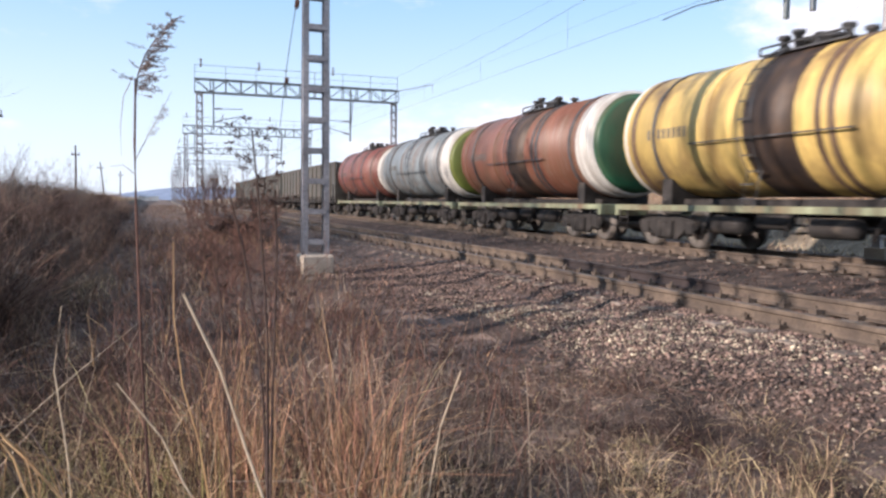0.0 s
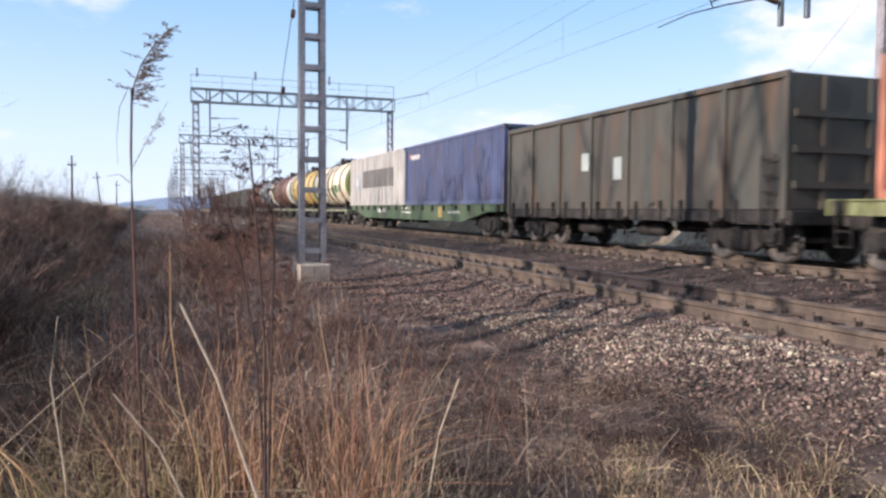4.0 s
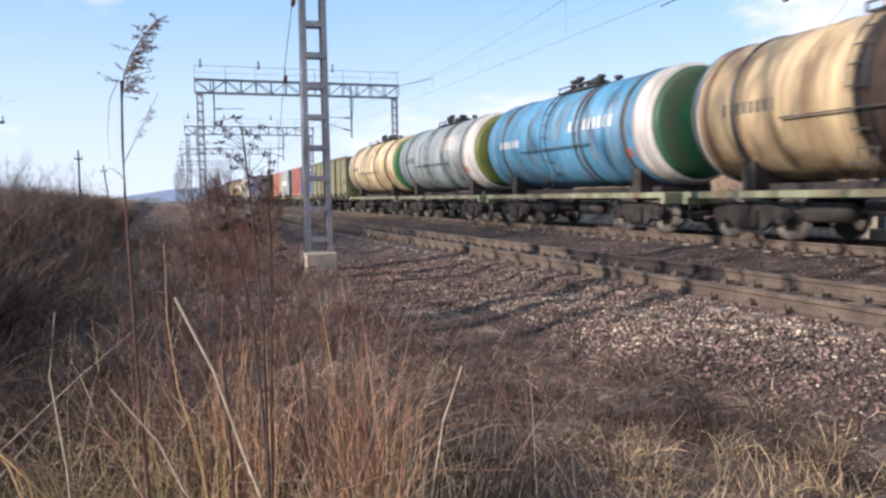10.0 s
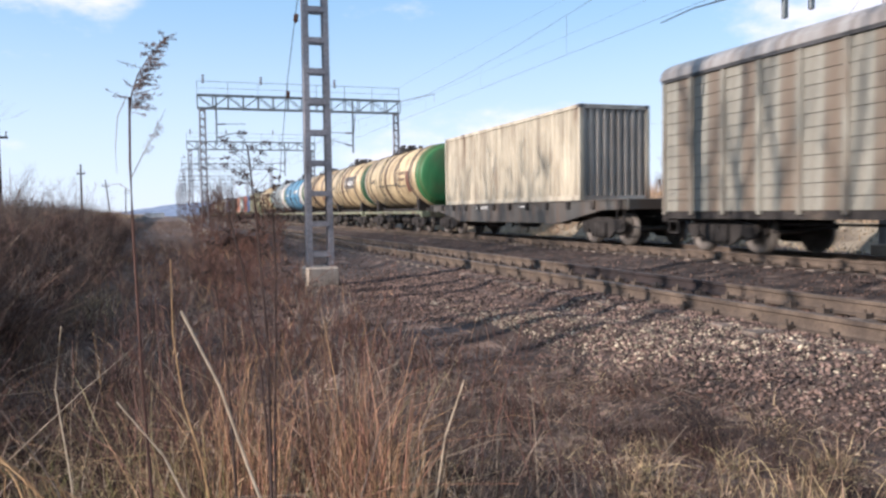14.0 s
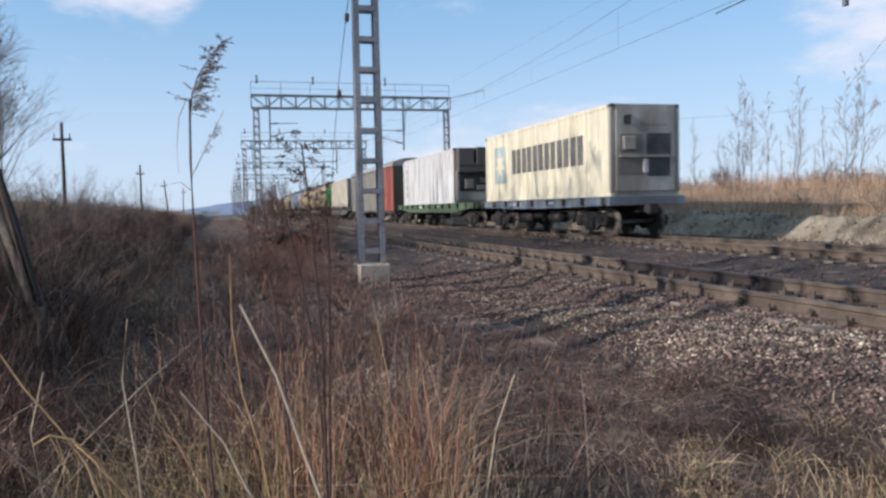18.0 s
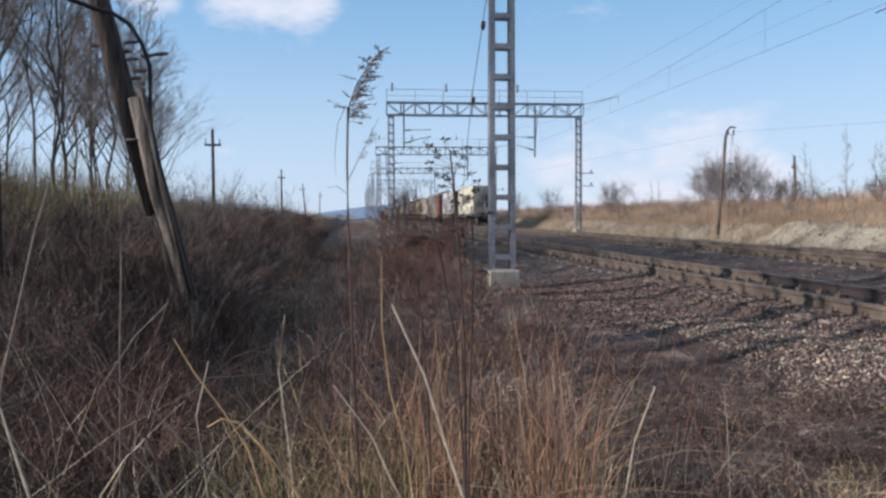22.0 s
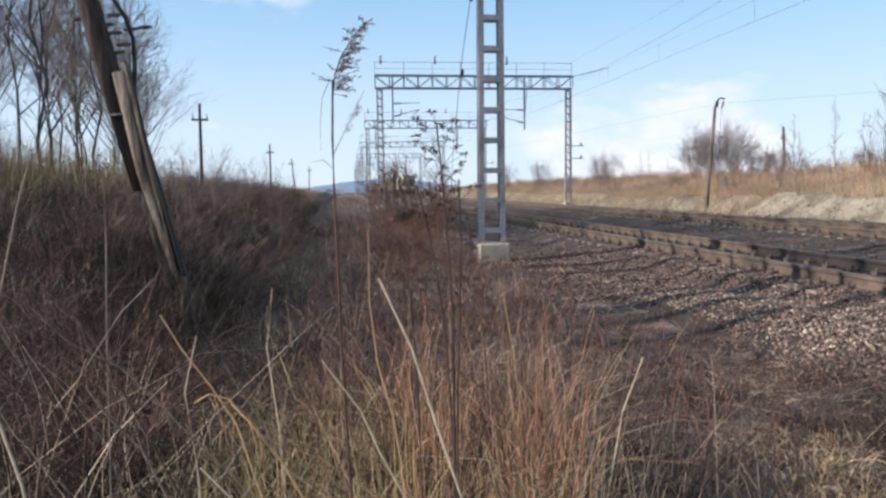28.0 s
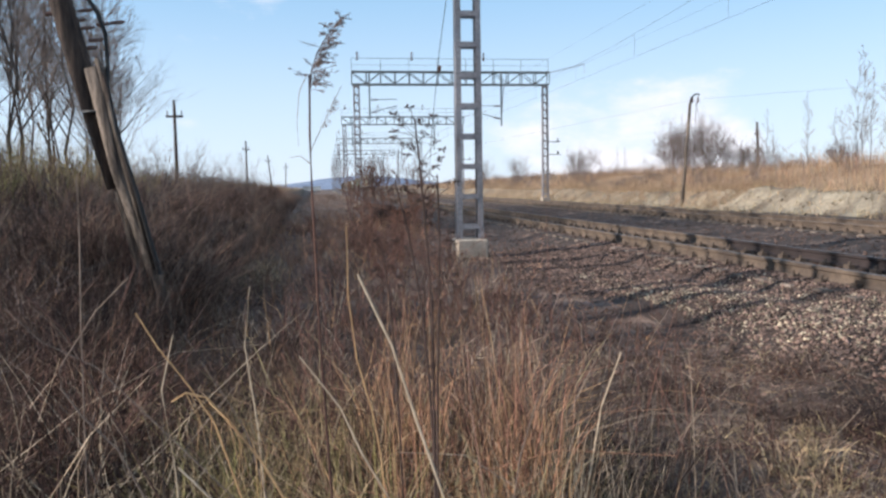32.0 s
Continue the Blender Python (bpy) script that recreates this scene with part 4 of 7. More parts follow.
def make_gondola(length, m, label, patches=()):
    w = thing("gondola_wagon")
    tagged(w, label, "gondola wagon", "wagons of the passing train")
    half, b = underframe(w, length, 1.1, BOGIE, width=1.46)
    z0, z1, W, n = 1.12, 3.8, 1.46, 7
    for s in (-1, 1):
        step = 2 * half / n
        for i in range(n):
            ya, yb = -half + i * step, -half + (i + 1) * step
            bm = bmesh.new()
            prof = [(0, z0), (0, z1 - 0.16), (0.06, z1 - 0.14), (0.06, z1), (-0.05, z1), (-0.05, z0)]
            # a wall bay with two shallow pressed hollows
            box(bm, s * (W - 0.05), s * W, ya + 0.07, yb - 0.07, z0, z1 - 0.1)
            part("wall_panel", bm, m, w)
            bm = bmesh.new()
            box(bm, s * (W - 0.1), s * (W + 0.03), ya + 0.1, yb - 0.1, z0 - 0.28, z0 - 0.02, 0.02)
            for y in (ya + 0.4, yb - 0.4):
                box(bm, s * (W - 0.02), s * (W + 0.07), y - 0.05, y + 0.05, z0 - 0.3, z0 + 0.2)
            part("floor_hatch", bm, BOGIE, w)
        for i in range(n + 1):
            y = -half + i * step
            y = min(max(y, -half + 0.07), half - 0.07)
            bm = bmesh.new()
            box(bm, s * (W - 0.04), s * (W + 0.075), y - 0.07, y + 0.07, z0 - 0.2, z1 - 0.08, 0.015)
            part("stanchion", bm, m, w)
        bm = bmesh.new()
        box(bm, s * (W - 0.07), s * (W + 0.085), -half, half, z1 - 0.12, z1 + 0.02, 0.015)
        part("top_rail", bm, m, w)
        bm = bmesh.new()
        for k in range(6):
            z = 0.5 + k * 0.32
            bar(bm, (s * (W + 0.12), -half + 0.25, z), (s * (W + 0.12), -half + 0.6, z), 0.03)
        for y in (0.25, 0.6):
            bar(bm, (s * (W + 0.12), -half + y, 0.45), (s * (W + 0.12), -half + y, 2.2), 0.03)
        part("corner_ladder", bm, BOGIE, w)
    for e in (-1, 1):
        bm = bmesh.new()
        box(bm, -W + 0.05, W - 0.05, e * (half - 0.05), e * half, z0, z1 - 0.02)
        part("end_wall", bm, m, w)
        for z in (1.6, 2.3, 3.0):
            bm = bmesh.new()
            box(bm, -W + 0.1, W - 0.1, e * half, e * (half + 0.07), z - 0.07, z + 0.07)
            part("end_rib", bm, m, w)
        for x in (-0.6, 0.6):
            bm = bmesh.new()
            box(bm, x - 0.07, x + 0.07, e * half, e * (half + 0.06), z0, z1 - 0.04)
            part("end_post", bm, m, w)
    bm = bmesh.new()
    box(bm, -W + 0.05, W - 0.05, -half + 0.05, half - 0.05, z0 - 0.05, z0 + 0.02)
    part("floor", bm, BOGIE, w)
    for y0, y1, za, zb, pm, nm in patches:
        bm = bmesh.new()
        box(bm, -W - 0.006, -W + 0.01, y0, y1, za, zb)
        part(nm, bm, pm, w)
    return w


def arch_roof(bm, half, W, z, rise, n=14):
    rings = []
    for y in (-half, half):
        ring = []
        for k in range(n + 1):
            a = math.pi * k / n
            ring.append(bm.verts.new((-W * math.cos(a), y, z + rise * math.sin(a) ** 0.8)))
        rings.append(ring)
    for k in range(n):
        q = bm.faces.new((rings[0][k], rings[0][k + 1], rings[1][k + 1], rings[1][k]))
        q.smooth = True
    bm.faces.new(rings[0])
    bm.faces.new(rings[1][::-1])
    bmesh.ops.recalc_face_normals(bm, faces=bm.faces)


def make_boxcar(length, m, roof_m, red, label, end_m):
    w = thing("covered_wagon")
    tagged(w, label, "covered wagon", "wagons of the passing train")
    half, b = underframe(w, length, 1.0, BOGIE, width=1.42)
    z0, z1, W = 0.95, 4.1, 1.42
    bm = bmesh.new()
    box(bm, -W + 0.05, W - 0.05, -half + 0.05, half - 0.05, z0, z1)
    part("inner_wall", bm, DARKSTEEL, w)
    n, rows = 17, 12
    step = 2 * half / n
    ph = (z1 - z0) / rows
    bm = bmesh.new()
    box(bm, -0.025, 0.025, -step / 2 + 0.05, step / 2 - 0.05, 0.006, ph - 0.008)
    plank, plank_red = mesh_of("plank", bm, m), None
    plank_red = plank.copy()
    plank_red.materials[0] = red
    for s in (-1, 1):
        for i in range(n):
            y = -half + (i + 0.5) * step
            if i == 8 or s > 0:
                bm = bmesh.new()
                box(bm, s * (W - 0.03), s * (W + 0.05), y - step / 2 + 0.06, y + step / 2 - 0.06, z0 + 0.04, z1 - 0.06)
                for k in range(1, 6):
                    z = z0 + (z1 - z0) * k / 6
                    box(bm, s * (W + 0.05), s * (W + 0.075), y - step / 2 + 0.1, y + step / 2 - 0.1, z - 0.03, z + 0.03)
                part("sliding_door" if i == 8 else "side_panel", bm, m, w)
                continue
            for k in range(rows):
                o = new("plank", plank_red if i < 4 - (k > 8) else plank)
                o.parent, o.location = w, (s * W, y, z0 + k * ph)
        for i in range(n + 1):
            y = min(max(-half + i * step, -half + 0.06), half - 0.06)
            bm = bmesh.new()
            box(bm, s * (W - 0.02), s * (W + 0.07), y - 0.055, y + 0.055, z0 - 0.08, z1, 0.012)
            part("stanchion", bm, red if i < 4 else m, w)
        bm = bmesh.new()
        box(bm, s * (W - 0.02), s * (W + 0.085), -half, half, z1 - 0.05, z1 + 0.04)
        part("eaves_rail", bm, DARKSTEEL, w)
    for e in (-1, 1):
        bm = bmesh.new()
        box(bm, -W, W, e * (half - 0.05), e * (half + 0.02), z0, z1)
        for x in (-0.7, 0, 0.7):
            box(bm, x - 0.05, x + 0.05, e * half, e * (half + 0.07), z0, z1)
        # end walls painted darker than the sides, with their shade in the colour
        part("end_wall", bm, end_m, w)
    bm = bmesh.new()
    arch_roof(bm, half + 0.04, W + 0.1, z1 + 0.02, 0.56)
    part("roof", bm, roof_m, w)
    return w

# ---- the wagons in their order; distances along the train from its place at the start ----
GREEN = paint("dark_green_end", (0.03, 0.15, 0.08), 0.45)
OLIVE = paint("olive_green_end", (0.17, 0.23, 0.05), 0.3)
BRIGHTGREEN = paint("bright_green_end", (0.045, 0.24, 0.085), 0.4)
STAIN = mat("spilt_product", (0.035, 0.026, 0.024), (0.09, 0.055, 0.035), 1.5, 0.55, 0, 0.1, 12, stretch=(2, 2, 0.5))
P_RED = paint("dull_red_paint", (0.24, 0.06, 0.05), 0.8, scuff=0.15)
P_GREY = paint("grey_blue_paint", (0.2, 0.26, 0.29), 0.8, scuff=0.4)
P_BROWN = paint("rust_red_paint", (0.25, 0.09, 0.055), 0.85, scuff=0.12)
P_YELLOW = paint("yellow_paint", (0.85, 0.6, 0.2), 0.85, 0.7, streak=0.5)
P_CREAM = paint("cream_paint", (0.97, 0.86, 0.63), 0.66, 0.84, streak=0.3)
P_SAND = paint("sand_paint", (0.86, 0.69, 0.42), 0.82, 0.75, streak=0.55)
P_BLUE = paint("blue_paint", (0.075, 0.35, 0.58), 0.66, 0.7, scuff=0.35, streak=0.5)
P_SLATE = paint("slate_grey_paint", (0.36, 0.45, 0.47), 0.6, scuff=0.3)
P_TAN = paint("dirty_tan_paint", (0.76, 0.57, 0.33), 0.85, 0.72, streak=0.6)
P_GONDOLA = paint("dark_gondola_paint", (0.1, 0.1, 0.085), 0.6)
P_OLIVE = paint("pale_olive_paint", (0.33, 0.36, 0.2), 1.0, streak=0.9)
P_BOX = paint("weathered_grey_boards", (0.36, 0.355, 0.3), 0.8, 0.62)
P_ROOF = paint("grey_tin_roof", (0.5, 0.48, 0.46), 0.35)
P_REDBOARD = paint("red_board_paint", (0.5, 0.13, 0.085), 0.5)
C_WHITE = paint("container_white", (0.62, 0.59, 0.54), 0.3)
C_CREAM = paint("container_cream", (0.9, 0.82, 0.6), 0.2, 0.85, streak=0.45)
C_PURE = paint("container_bright_white", (0.78, 0.77, 0.74), 0.15, 0.88)
C_NAVY = paint("container_navy", (0.11, 0.145, 0.28), 0.35)
C_ORANGE = paint("container_orange", (0.72, 0.27, 0.16), 0.55, scuff=0.4)
C_TEAL = paint("container_grey_green", (0.54, 0.62, 0.58), 0.62, scuff=0.4)
C_CYAN = paint("container_blue_end", (0.12, 0.35, 0.6), 0.3, scuff=0.5)
C_RED = paint("container_red", (0.48, 0.13, 0.09), 0.35, scuff=0.4)
C_BLUE = paint("container_blue", (0.05, 0.2, 0.52), 0.2, scuff=0.4)
C_BEIGE = paint("container_beige", (0.75, 0.68, 0.53), 0.6, streak=0.5)
C_REEFER = paint("reefer_end_grey", (0.55, 0.52, 0.47), 0.3)
F_GREEN = paint("wagon_yellow_green", (0.3, 0.33, 0.15), 0.7)
F_DARKGREEN = paint("wagon_dull_green", (0.1, 0.17, 0.09), 0.45)
F_GREY = paint("wagon_dark_grey", (0.13, 0.125, 0.115), 0.5)
F_PALE = paint("wagon_pale_blue", (0.22, 0.27, 0.33), 0.5)

TRAIN = []                          # things that ride along: (object, distance, height over the rail)


def couple(ob, front, rear, z=0.0):
    TRAIN.append((ob, (front + rear) / 2, z))
    return ob


for i in range(6):
    f = 54.8 + 13.92 * (i + 1)
    couple(make_gondola(13.92, P_GONDOLA, "dark grimy gondola wagon with ribbed sides"), f, f - 13.92)
GREYPATCH = paint("dark_repaint_patch", (0.13, 0.13, 0.11), 0.5)
WHITEMARK = mat("white_stencil", (0.75, 0.74, 0.7), None, 4, 0.6)
TK = [  # barrel, end, ring, label, front, rear, more
    (P_RED, WHITE, None, "dull red tank wagon with a dark hatch walkway", 54.8, 42.8, {}),
    (P_GREY, OLIVE, WHITE, "grey-blue stained tank wagon with white ring and green end", 42.8, 30.8, {"ring_width": 0.9}),
    (P_BROWN, GREEN, WHITE, "rust-red tank wagon with white ring and dark green end", 30.8, 18.8, {"stain": STAIN, "ring_width": 0.7}),
    (P_YELLOW, GREEN, None, "yellow tank wagon with a broad dark spill under the hatch", 18.8, 6.8, {"stain": STAIN, "end_front": WHITE}),
    (P_CREAM, OLIVE, None, "cream tank wagon with green painted squares", 6.8, -5.2,
     {"stain": GRIME, "stain_half": 0.35, "hazard": True, "stripes": ((-0.95, -1.97, -35, -5, BRIGHTGREEN, "green_square"), (-2.25, -3.06, -22, -3, BRIGHTGREEN, "green_square"), (-3.37, -3.83, -18, -4, BRIGHTGREEN, "green_square")), "end_front": WHITE}),
    (P_SAND, BRIGHTGREEN, None, "sand-yellow tank wagon with a dark band and green end", -86.9, -98.9, {"hazard": True, "walk_len": 5.6, "stripes": ((-3.35, -3.95, -12, 12, P_YELLOW, "yellow_square"),)}),
    (P_SLATE, OLIVE, WHITE, "slate-grey tank wagon with cream ring and olive green end", -98.9, -110.9, {"hazard": True, "ring_width": 1.0, "stripes": ((-1.3, -2.9, 6, 28, C_WHITE, "pale_square"),)}),
    (P_BLUE, GREEN, WHITE, "bright blue tank wagon with white ring and green end", -110.9, -123.0, {"hazard": True, "ink": WHITEMARK, "name_bars": (2, 14, WHITEMARK)}),
    (P_TAN, GREEN, None, "dirty tan tank wagon with a dark spill and green end", -123.0, -134.9, {"stain": STAIN, "hazard": True}),
    (P_SAND, GREEN, None, "sand-yellow tank wagon with a black name panel", -134.6, -146.6, {"stain": GRIME, "stain_half": 0.35, "stripes": ((-0.7, -3.6, -8, 22, F_GREY, "name_panel"),), "name_bars": (0, 10, WHITEMARK)}),
    (P_SAND, BRIGHTGREEN, BRIGHTGREEN, "sand-coloured tank wagon with a ring emblem and bright green end", -146.6, -159.0, {"hatch": 0.6, "ring_width": 0.04, "stain": GRIME, "stain_half": 0.25, "stripes": ((-3.3, -4.1, -30, 10, P_BROWN, "brown_square"),), "emblem": True, "end_front": WHITE}),
]
for body, end, ring, lab, f, r, more in TK:
    couple(make_tank("", f - r, body, end, ring, lab, **more), f, r)
couple(make_flat(24.8, F_DARKGREEN, 0.72, "long yellow-green container wagon"), -5.2, -30.0)
couple(make_gondola(13.9, P_GONDOLA, "dark grimy gondola wagon with ribbed sides", ((1.0, 1.5, 2.2, 2.7, C_TEAL, "stencil_patch"), (-0.6, -0.2, 1.9, 2.5, C_TEAL, "stencil_patch"))), -30.0, -43.9)
couple(make_flat(14.6, F_GREEN, 0.36, "yellow-green container flat wagon"), -43.9, -58.5)
couple(make_flat(14.3, F_GREEN, 0.36, "yellow-green container flat wagon"), -58.5, -72.8)
couple(make_gondola(14.1, P_OLIVE, "pale olive gondola wagon with ribbed sides and patches",
                    ((5.0, 6.1, 2.4, 3.2, GREYPATCH, "repaint_patch"), (2.7, 3.7, 2.1, 3.0, GREYPATCH, "repaint_patch"), (1.1, 1.7, 2.2, 3.2, GREYPATCH, "repaint_patch"), (-0.5, 0.2, 2.7, 3.2, GREYPATCH, "repaint_patch"), (-0.5, -0.1, 2.3, 2.6, GREYPATCH, "repaint_patch"), (-6.05, -5.8, 1.4, 1.9, WHITEMARK, "stencil_bar"))), -72.8, -86.9)
couple(make_flat(17.6, F_GREY, 0.7, "dark grey fish-bellied container wagon"), -159.2, -176.8)
couple(make_boxcar(19.7, P_BOX, P_ROOF, P_REDBOARD, "weathered grey boarded covered wagon with a red corner and tin roof", P_GONDOLA), -177.7, -197.4)
couple(make_flat(18.7, F_DARKGREEN, 0.5, "dull green container flat wagon"), -197.4, -216.1)
couple(make_flat(13.4, F_PALE, 0.35, "pale blue-grey container flat wagon"), -216.1, -229.5)

DECK = 1.305
CONTAINERS = []
for L, H, m, e, flat, front, lab in (
        (12.19, 2.9, C_WHITE, C_WHITE, True, -4.9, "off-white long container with dark block lettering"),
        (12.19, 2.9, C_NAVY, C_NAVY, False, -17.25, "navy blue corrugated long container"),
        (6.06, 2.6, C_ORANGE, C_ORANGE, False, -45.25, "orange-red corrugated steel container, streaked"),
        (6.06, 2.6, C_TEAL, C_CYAN, False, -51.38, "grey-green corrugated container with white lettering and blue end"),
        (6.06, 2.6, C_RED, C_RED, False, -59.5, "faded red corrugated steel container"),
        (6.06, 2.6, C_BLUE, C_BLUE, False, -65.63, "blue corrugated container with white marks"),
        (12.19, 2.9, C_BEIGE, C_REEFER, False, -161.4, "beige corrugated long container, grey end"),
        (12.19, 2.9, C_PURE, C_REEFER, True, -199.3, "bright white refrigerated container with open machinery end"),
        (12.19, 2.9, C_CREAM, C_REEFER, True, -216.83, "cream refrigerated container with dark lettering")):
    c = make_container(L, H, m, lab, e, flat)
    couple(c, front, front - L, DECK)
    CONTAINERS.append(c)


def mark(c, name, y0, y1, z0, z1, m, x=-1.214, label=""):
    bm = bmesh.new()
    box(bm, x - 0.006, x + 0.01, y0, y1, z0, z1)
    return part(name, bm, m, c, label)


def block_name(c, y0, y1, z0, z1, n, m, x=-1.214, fill=0.36):
    """A name as pairs of plain upright bars."""
    step = (y1 - y0) / n
    for i in range(n):
        a = y0 + i * step
        for k in (0.04, 0.52):
            mark(c, "name_bar", a + step * k, a + step * (k + fill), z0, z1, m, x)


def star_square(c, y0, y1, z0, z1, m, star):
    mark(c, "emblem_square", y0, y1, z0, z1, m)
    bm = bmesh.new()
    cy, cz, r = (y0 + y1) / 2, (z0 + z1) / 2, (z1 - z0) * 0.42
    vs = []
    for k in range(14):
        a, q = math.pi * k / 7 + math.pi / 2, r * (1 if k % 2 == 0 else 0.45)
        vs.append((cy + q * math.cos(a), cz + q * math.sin(a)))
    lo = [bm.verts.new((-1.221, *v)) for v in vs]
    hi = [bm.verts.new((-1.226, *v)) for v in vs]
    bm.faces.new(hi)
    for i in range(14):
        bm.faces.new((lo[i], lo[(i + 1) % 14], hi[(i + 1) % 14], hi[i]))
    bmesh.ops.recalc_face_normals(bm, faces=bm.faces)
    part("emblem_star", bm, star, c)


def reefer_end(c, h2, overhang, height=2.9):
    """The machinery end of a refrigerated container: flat plates toned as shaded recesses, fans, boxes and pipes."""
    e = -h2
    def blk(name, x0, x1, d0, d1, z0, z1, m, bev=0.0, lab=""):
        bm = bmesh.new()
        box(bm, x0, x1, e - d0, e - d1, z0, z1, bev)
        return part(name, bm, m, c, lab)
    if overhang:
        blk("machinery_housing", -1.1, -0.25, 0.0, 0.5, 1.95, 2.88, F_GREY, 0.03, "dark grey refrigeration housing")
        blk("machinery_housing", -0.1, 1.1, 0.0, 0.5, 1.95, 2.92, F_GREY, 0.03, "dark grey refrigeration housing")
        blk("machinery_housing", -1.1, 1.1, 0.0, 0.46, 1.6, 2.1, F_GREY, 0.03)
        blk("condenser_recess", -0.95, 0.95, -0.005, 0.02, 0.62, 1.62, DARKSTEEL)
        for x in (-1.12, 0.98):
            blk("end_upright", x, x + 0.14, 0.0, 0.14, 0.1, 1.7, C_REEFER)
        blk("lower_panel", -0.98, 0.98, 0.0, 0.08, 0.12, 0.6, C_REEFER, 0.02)
        for x, z, w, hh in ((-0.4, 1.0, 0.5, 0.5), (0.45, 1.2, 0.55, 0.3), (0.3, 0.8, 0.6, 0.28)):
            blk("compressor_box", x - w / 2, x + w / 2, 0.02, 0.16, z - hh / 2, z + hh / 2, GREYSILL, 0.03)
    else:
        blk("end_panel", -1.05, 1.05, 0.0, 0.05, 0.15, 2.75, C_REEFER, 0.01)
        # flat grey and dark plates: the openings' inner shade is only their colour
        blk("fan_recess", -0.88, -0.1, 0.046, 0.054, 1.35, 1.95, GREYSILL)
        blk("fan_recess", 0.02, 0.88, 0.046, 0.056, 1.3, 1.98, DARKSTEEL)
        blk("condenser_recess", -0.95, -0.1, 0.046, 0.054, 0.65, 1.2, GREYSILL)
        blk("condenser_recess", 0.05, 0.85, 0.046, 0.056, 0.62, 1.22, DARKSTEEL)
        blk("shelf", -0.95, 0.92, 0.05, 0.12, 1.22, 1.3, C_REEFER)
        blk("control_box", -0.82, -0.4, 0.05, 0.13, 1.45, 1.88, C_REEFER, 0.02)
        blk("control_box", -0.12, 0.06, 0.05, 0.12, 0.72, 1.15, C_PURE, 0.02)
        blk("round_vent", -0.8, -0.5, 0.05, 0.08, 2.25, 2.55, F_GREY, 0.06)
        for i in range(5):
            blk("label_bar", -0.2 + i * 0.2, -0.08 + i * 0.2, 0.05, 0.056, 2.22, 2.26, GREYSILL)


LT_BLUE = paint("emblem_blue", (0.52, 0.66, 0.64), 0.15)
block_name(CONTAINERS[0], -4.0, 2.9, 1.04, 2.06, 6, DARKLETTER)
star_square(CONTAINERS[0], 3.5, 4.7, 0.92, 1.85, paint("emblem_pale", (0.5, 0.56, 0.6), 0.2), WHITEMARK)
mark(CONTAINERS[0], "yellow_label", -4.9, -4.75, 1.75, 1.85, P_YELLOW)
block_name(CONTAINERS[1], 3.8, 5.2, 2.2, 2.42, 5, WHITEMARK, -1.222)
mark(CONTAINERS[1], "red_label", 5.2, 5.45, 2.3, 2.5, P_REDBOARD, -1.222)
block_name(CONTAINERS[3], -1.9, 1.7, 1.02, 1.52, 5, WHITEMARK, -1.222, 0.36)
block_name(CONTAINERS[5], -2.5, -1.9, 2.05, 2.25, 3, WHITEMARK, -1.222)
block_name(CONTAINERS[5], -2.45, -2.0, 1.7, 1.82, 3, WHITEMARK, -1.222)
mark(CONTAINERS[5], "yellow_label", 2.2, 2.42, 1.95, 2.2, P_YELLOW, -1.222)
for i in range(6):
    bm = bmesh.new()
    box(bm, -0.2 + i * 0.17, -0.09 + i * 0.17, -3.03 - 0.006, -3.03 + 0.03, 2.2, 2.38)
    part("name_bar", bm, WHITEMARK, CONTAINERS[5])
for i in range(4):
    mark(CONTAINERS[7], "dark_label", 5.0, 5.12, 0.5 + i * 0.5, 0.8 + i * 0.5, DARKLETTER)
reefer_end(CONTAINERS[7], 6.095, True)
block_name(CONTAINERS[8], -4.15, 2.85, 1.1, 2.1, 6, DARKLETTER)
star_square(CONTAINERS[8], 3.5, 4.9, 0.75, 2.35, LT_BLUE, C_CREAM)
reefer_end(CONTAINERS[8], 6.095, False)


def sill_marks(w, rows, m):
    """Numbers and plates on a wagon's side sill, as plain bars."""
    for y0, n, step, z0, z1 in rows:
        for i in range(n):
            bm = bmesh.new()
            box(bm, -1.366, -1.355, y0 - i * step - step * 0.62, y0 - i * step, z0, z1)
            part("sill_bar", bm, m, w)


for w in [ob for ob, d, z in TRAIN if ob.name.startswith("flat_wagon")]:
    long = w.name == "flat_wagon"
    sill_marks(w, ((2.6, 8, 0.16, 1.08, 1.2), (-1.5, 5, 0.12, 1.12, 1.18)) if not long else ((5.2, 8, 0.2, 0.9, 1.1), (0.4, 7, 0.16, 1.08, 1.18), (0.4, 9, 0.16, 0.88, 0.97), (-6.4, 10, 0.14, 0.92, 1.0)), WHITEMARK)
    if long:
        bm = bmesh.new()
        box(bm, -1.367, -1.355, -5.6, -5.1, 0.72, 1.2)
        part("yellow_plate", bm, P_YELLOW, w, "yellow painted plate")


# ---- poles, cables and distance ----
def pole_mesh(name, pts, r0, r1, m, seg=10):
    bm = bmesh.new()
    tube(bm, pts, r0, r1, seg)
    for q in bm.faces:
        q.smooth = len(q.verts) == 4
    return bm


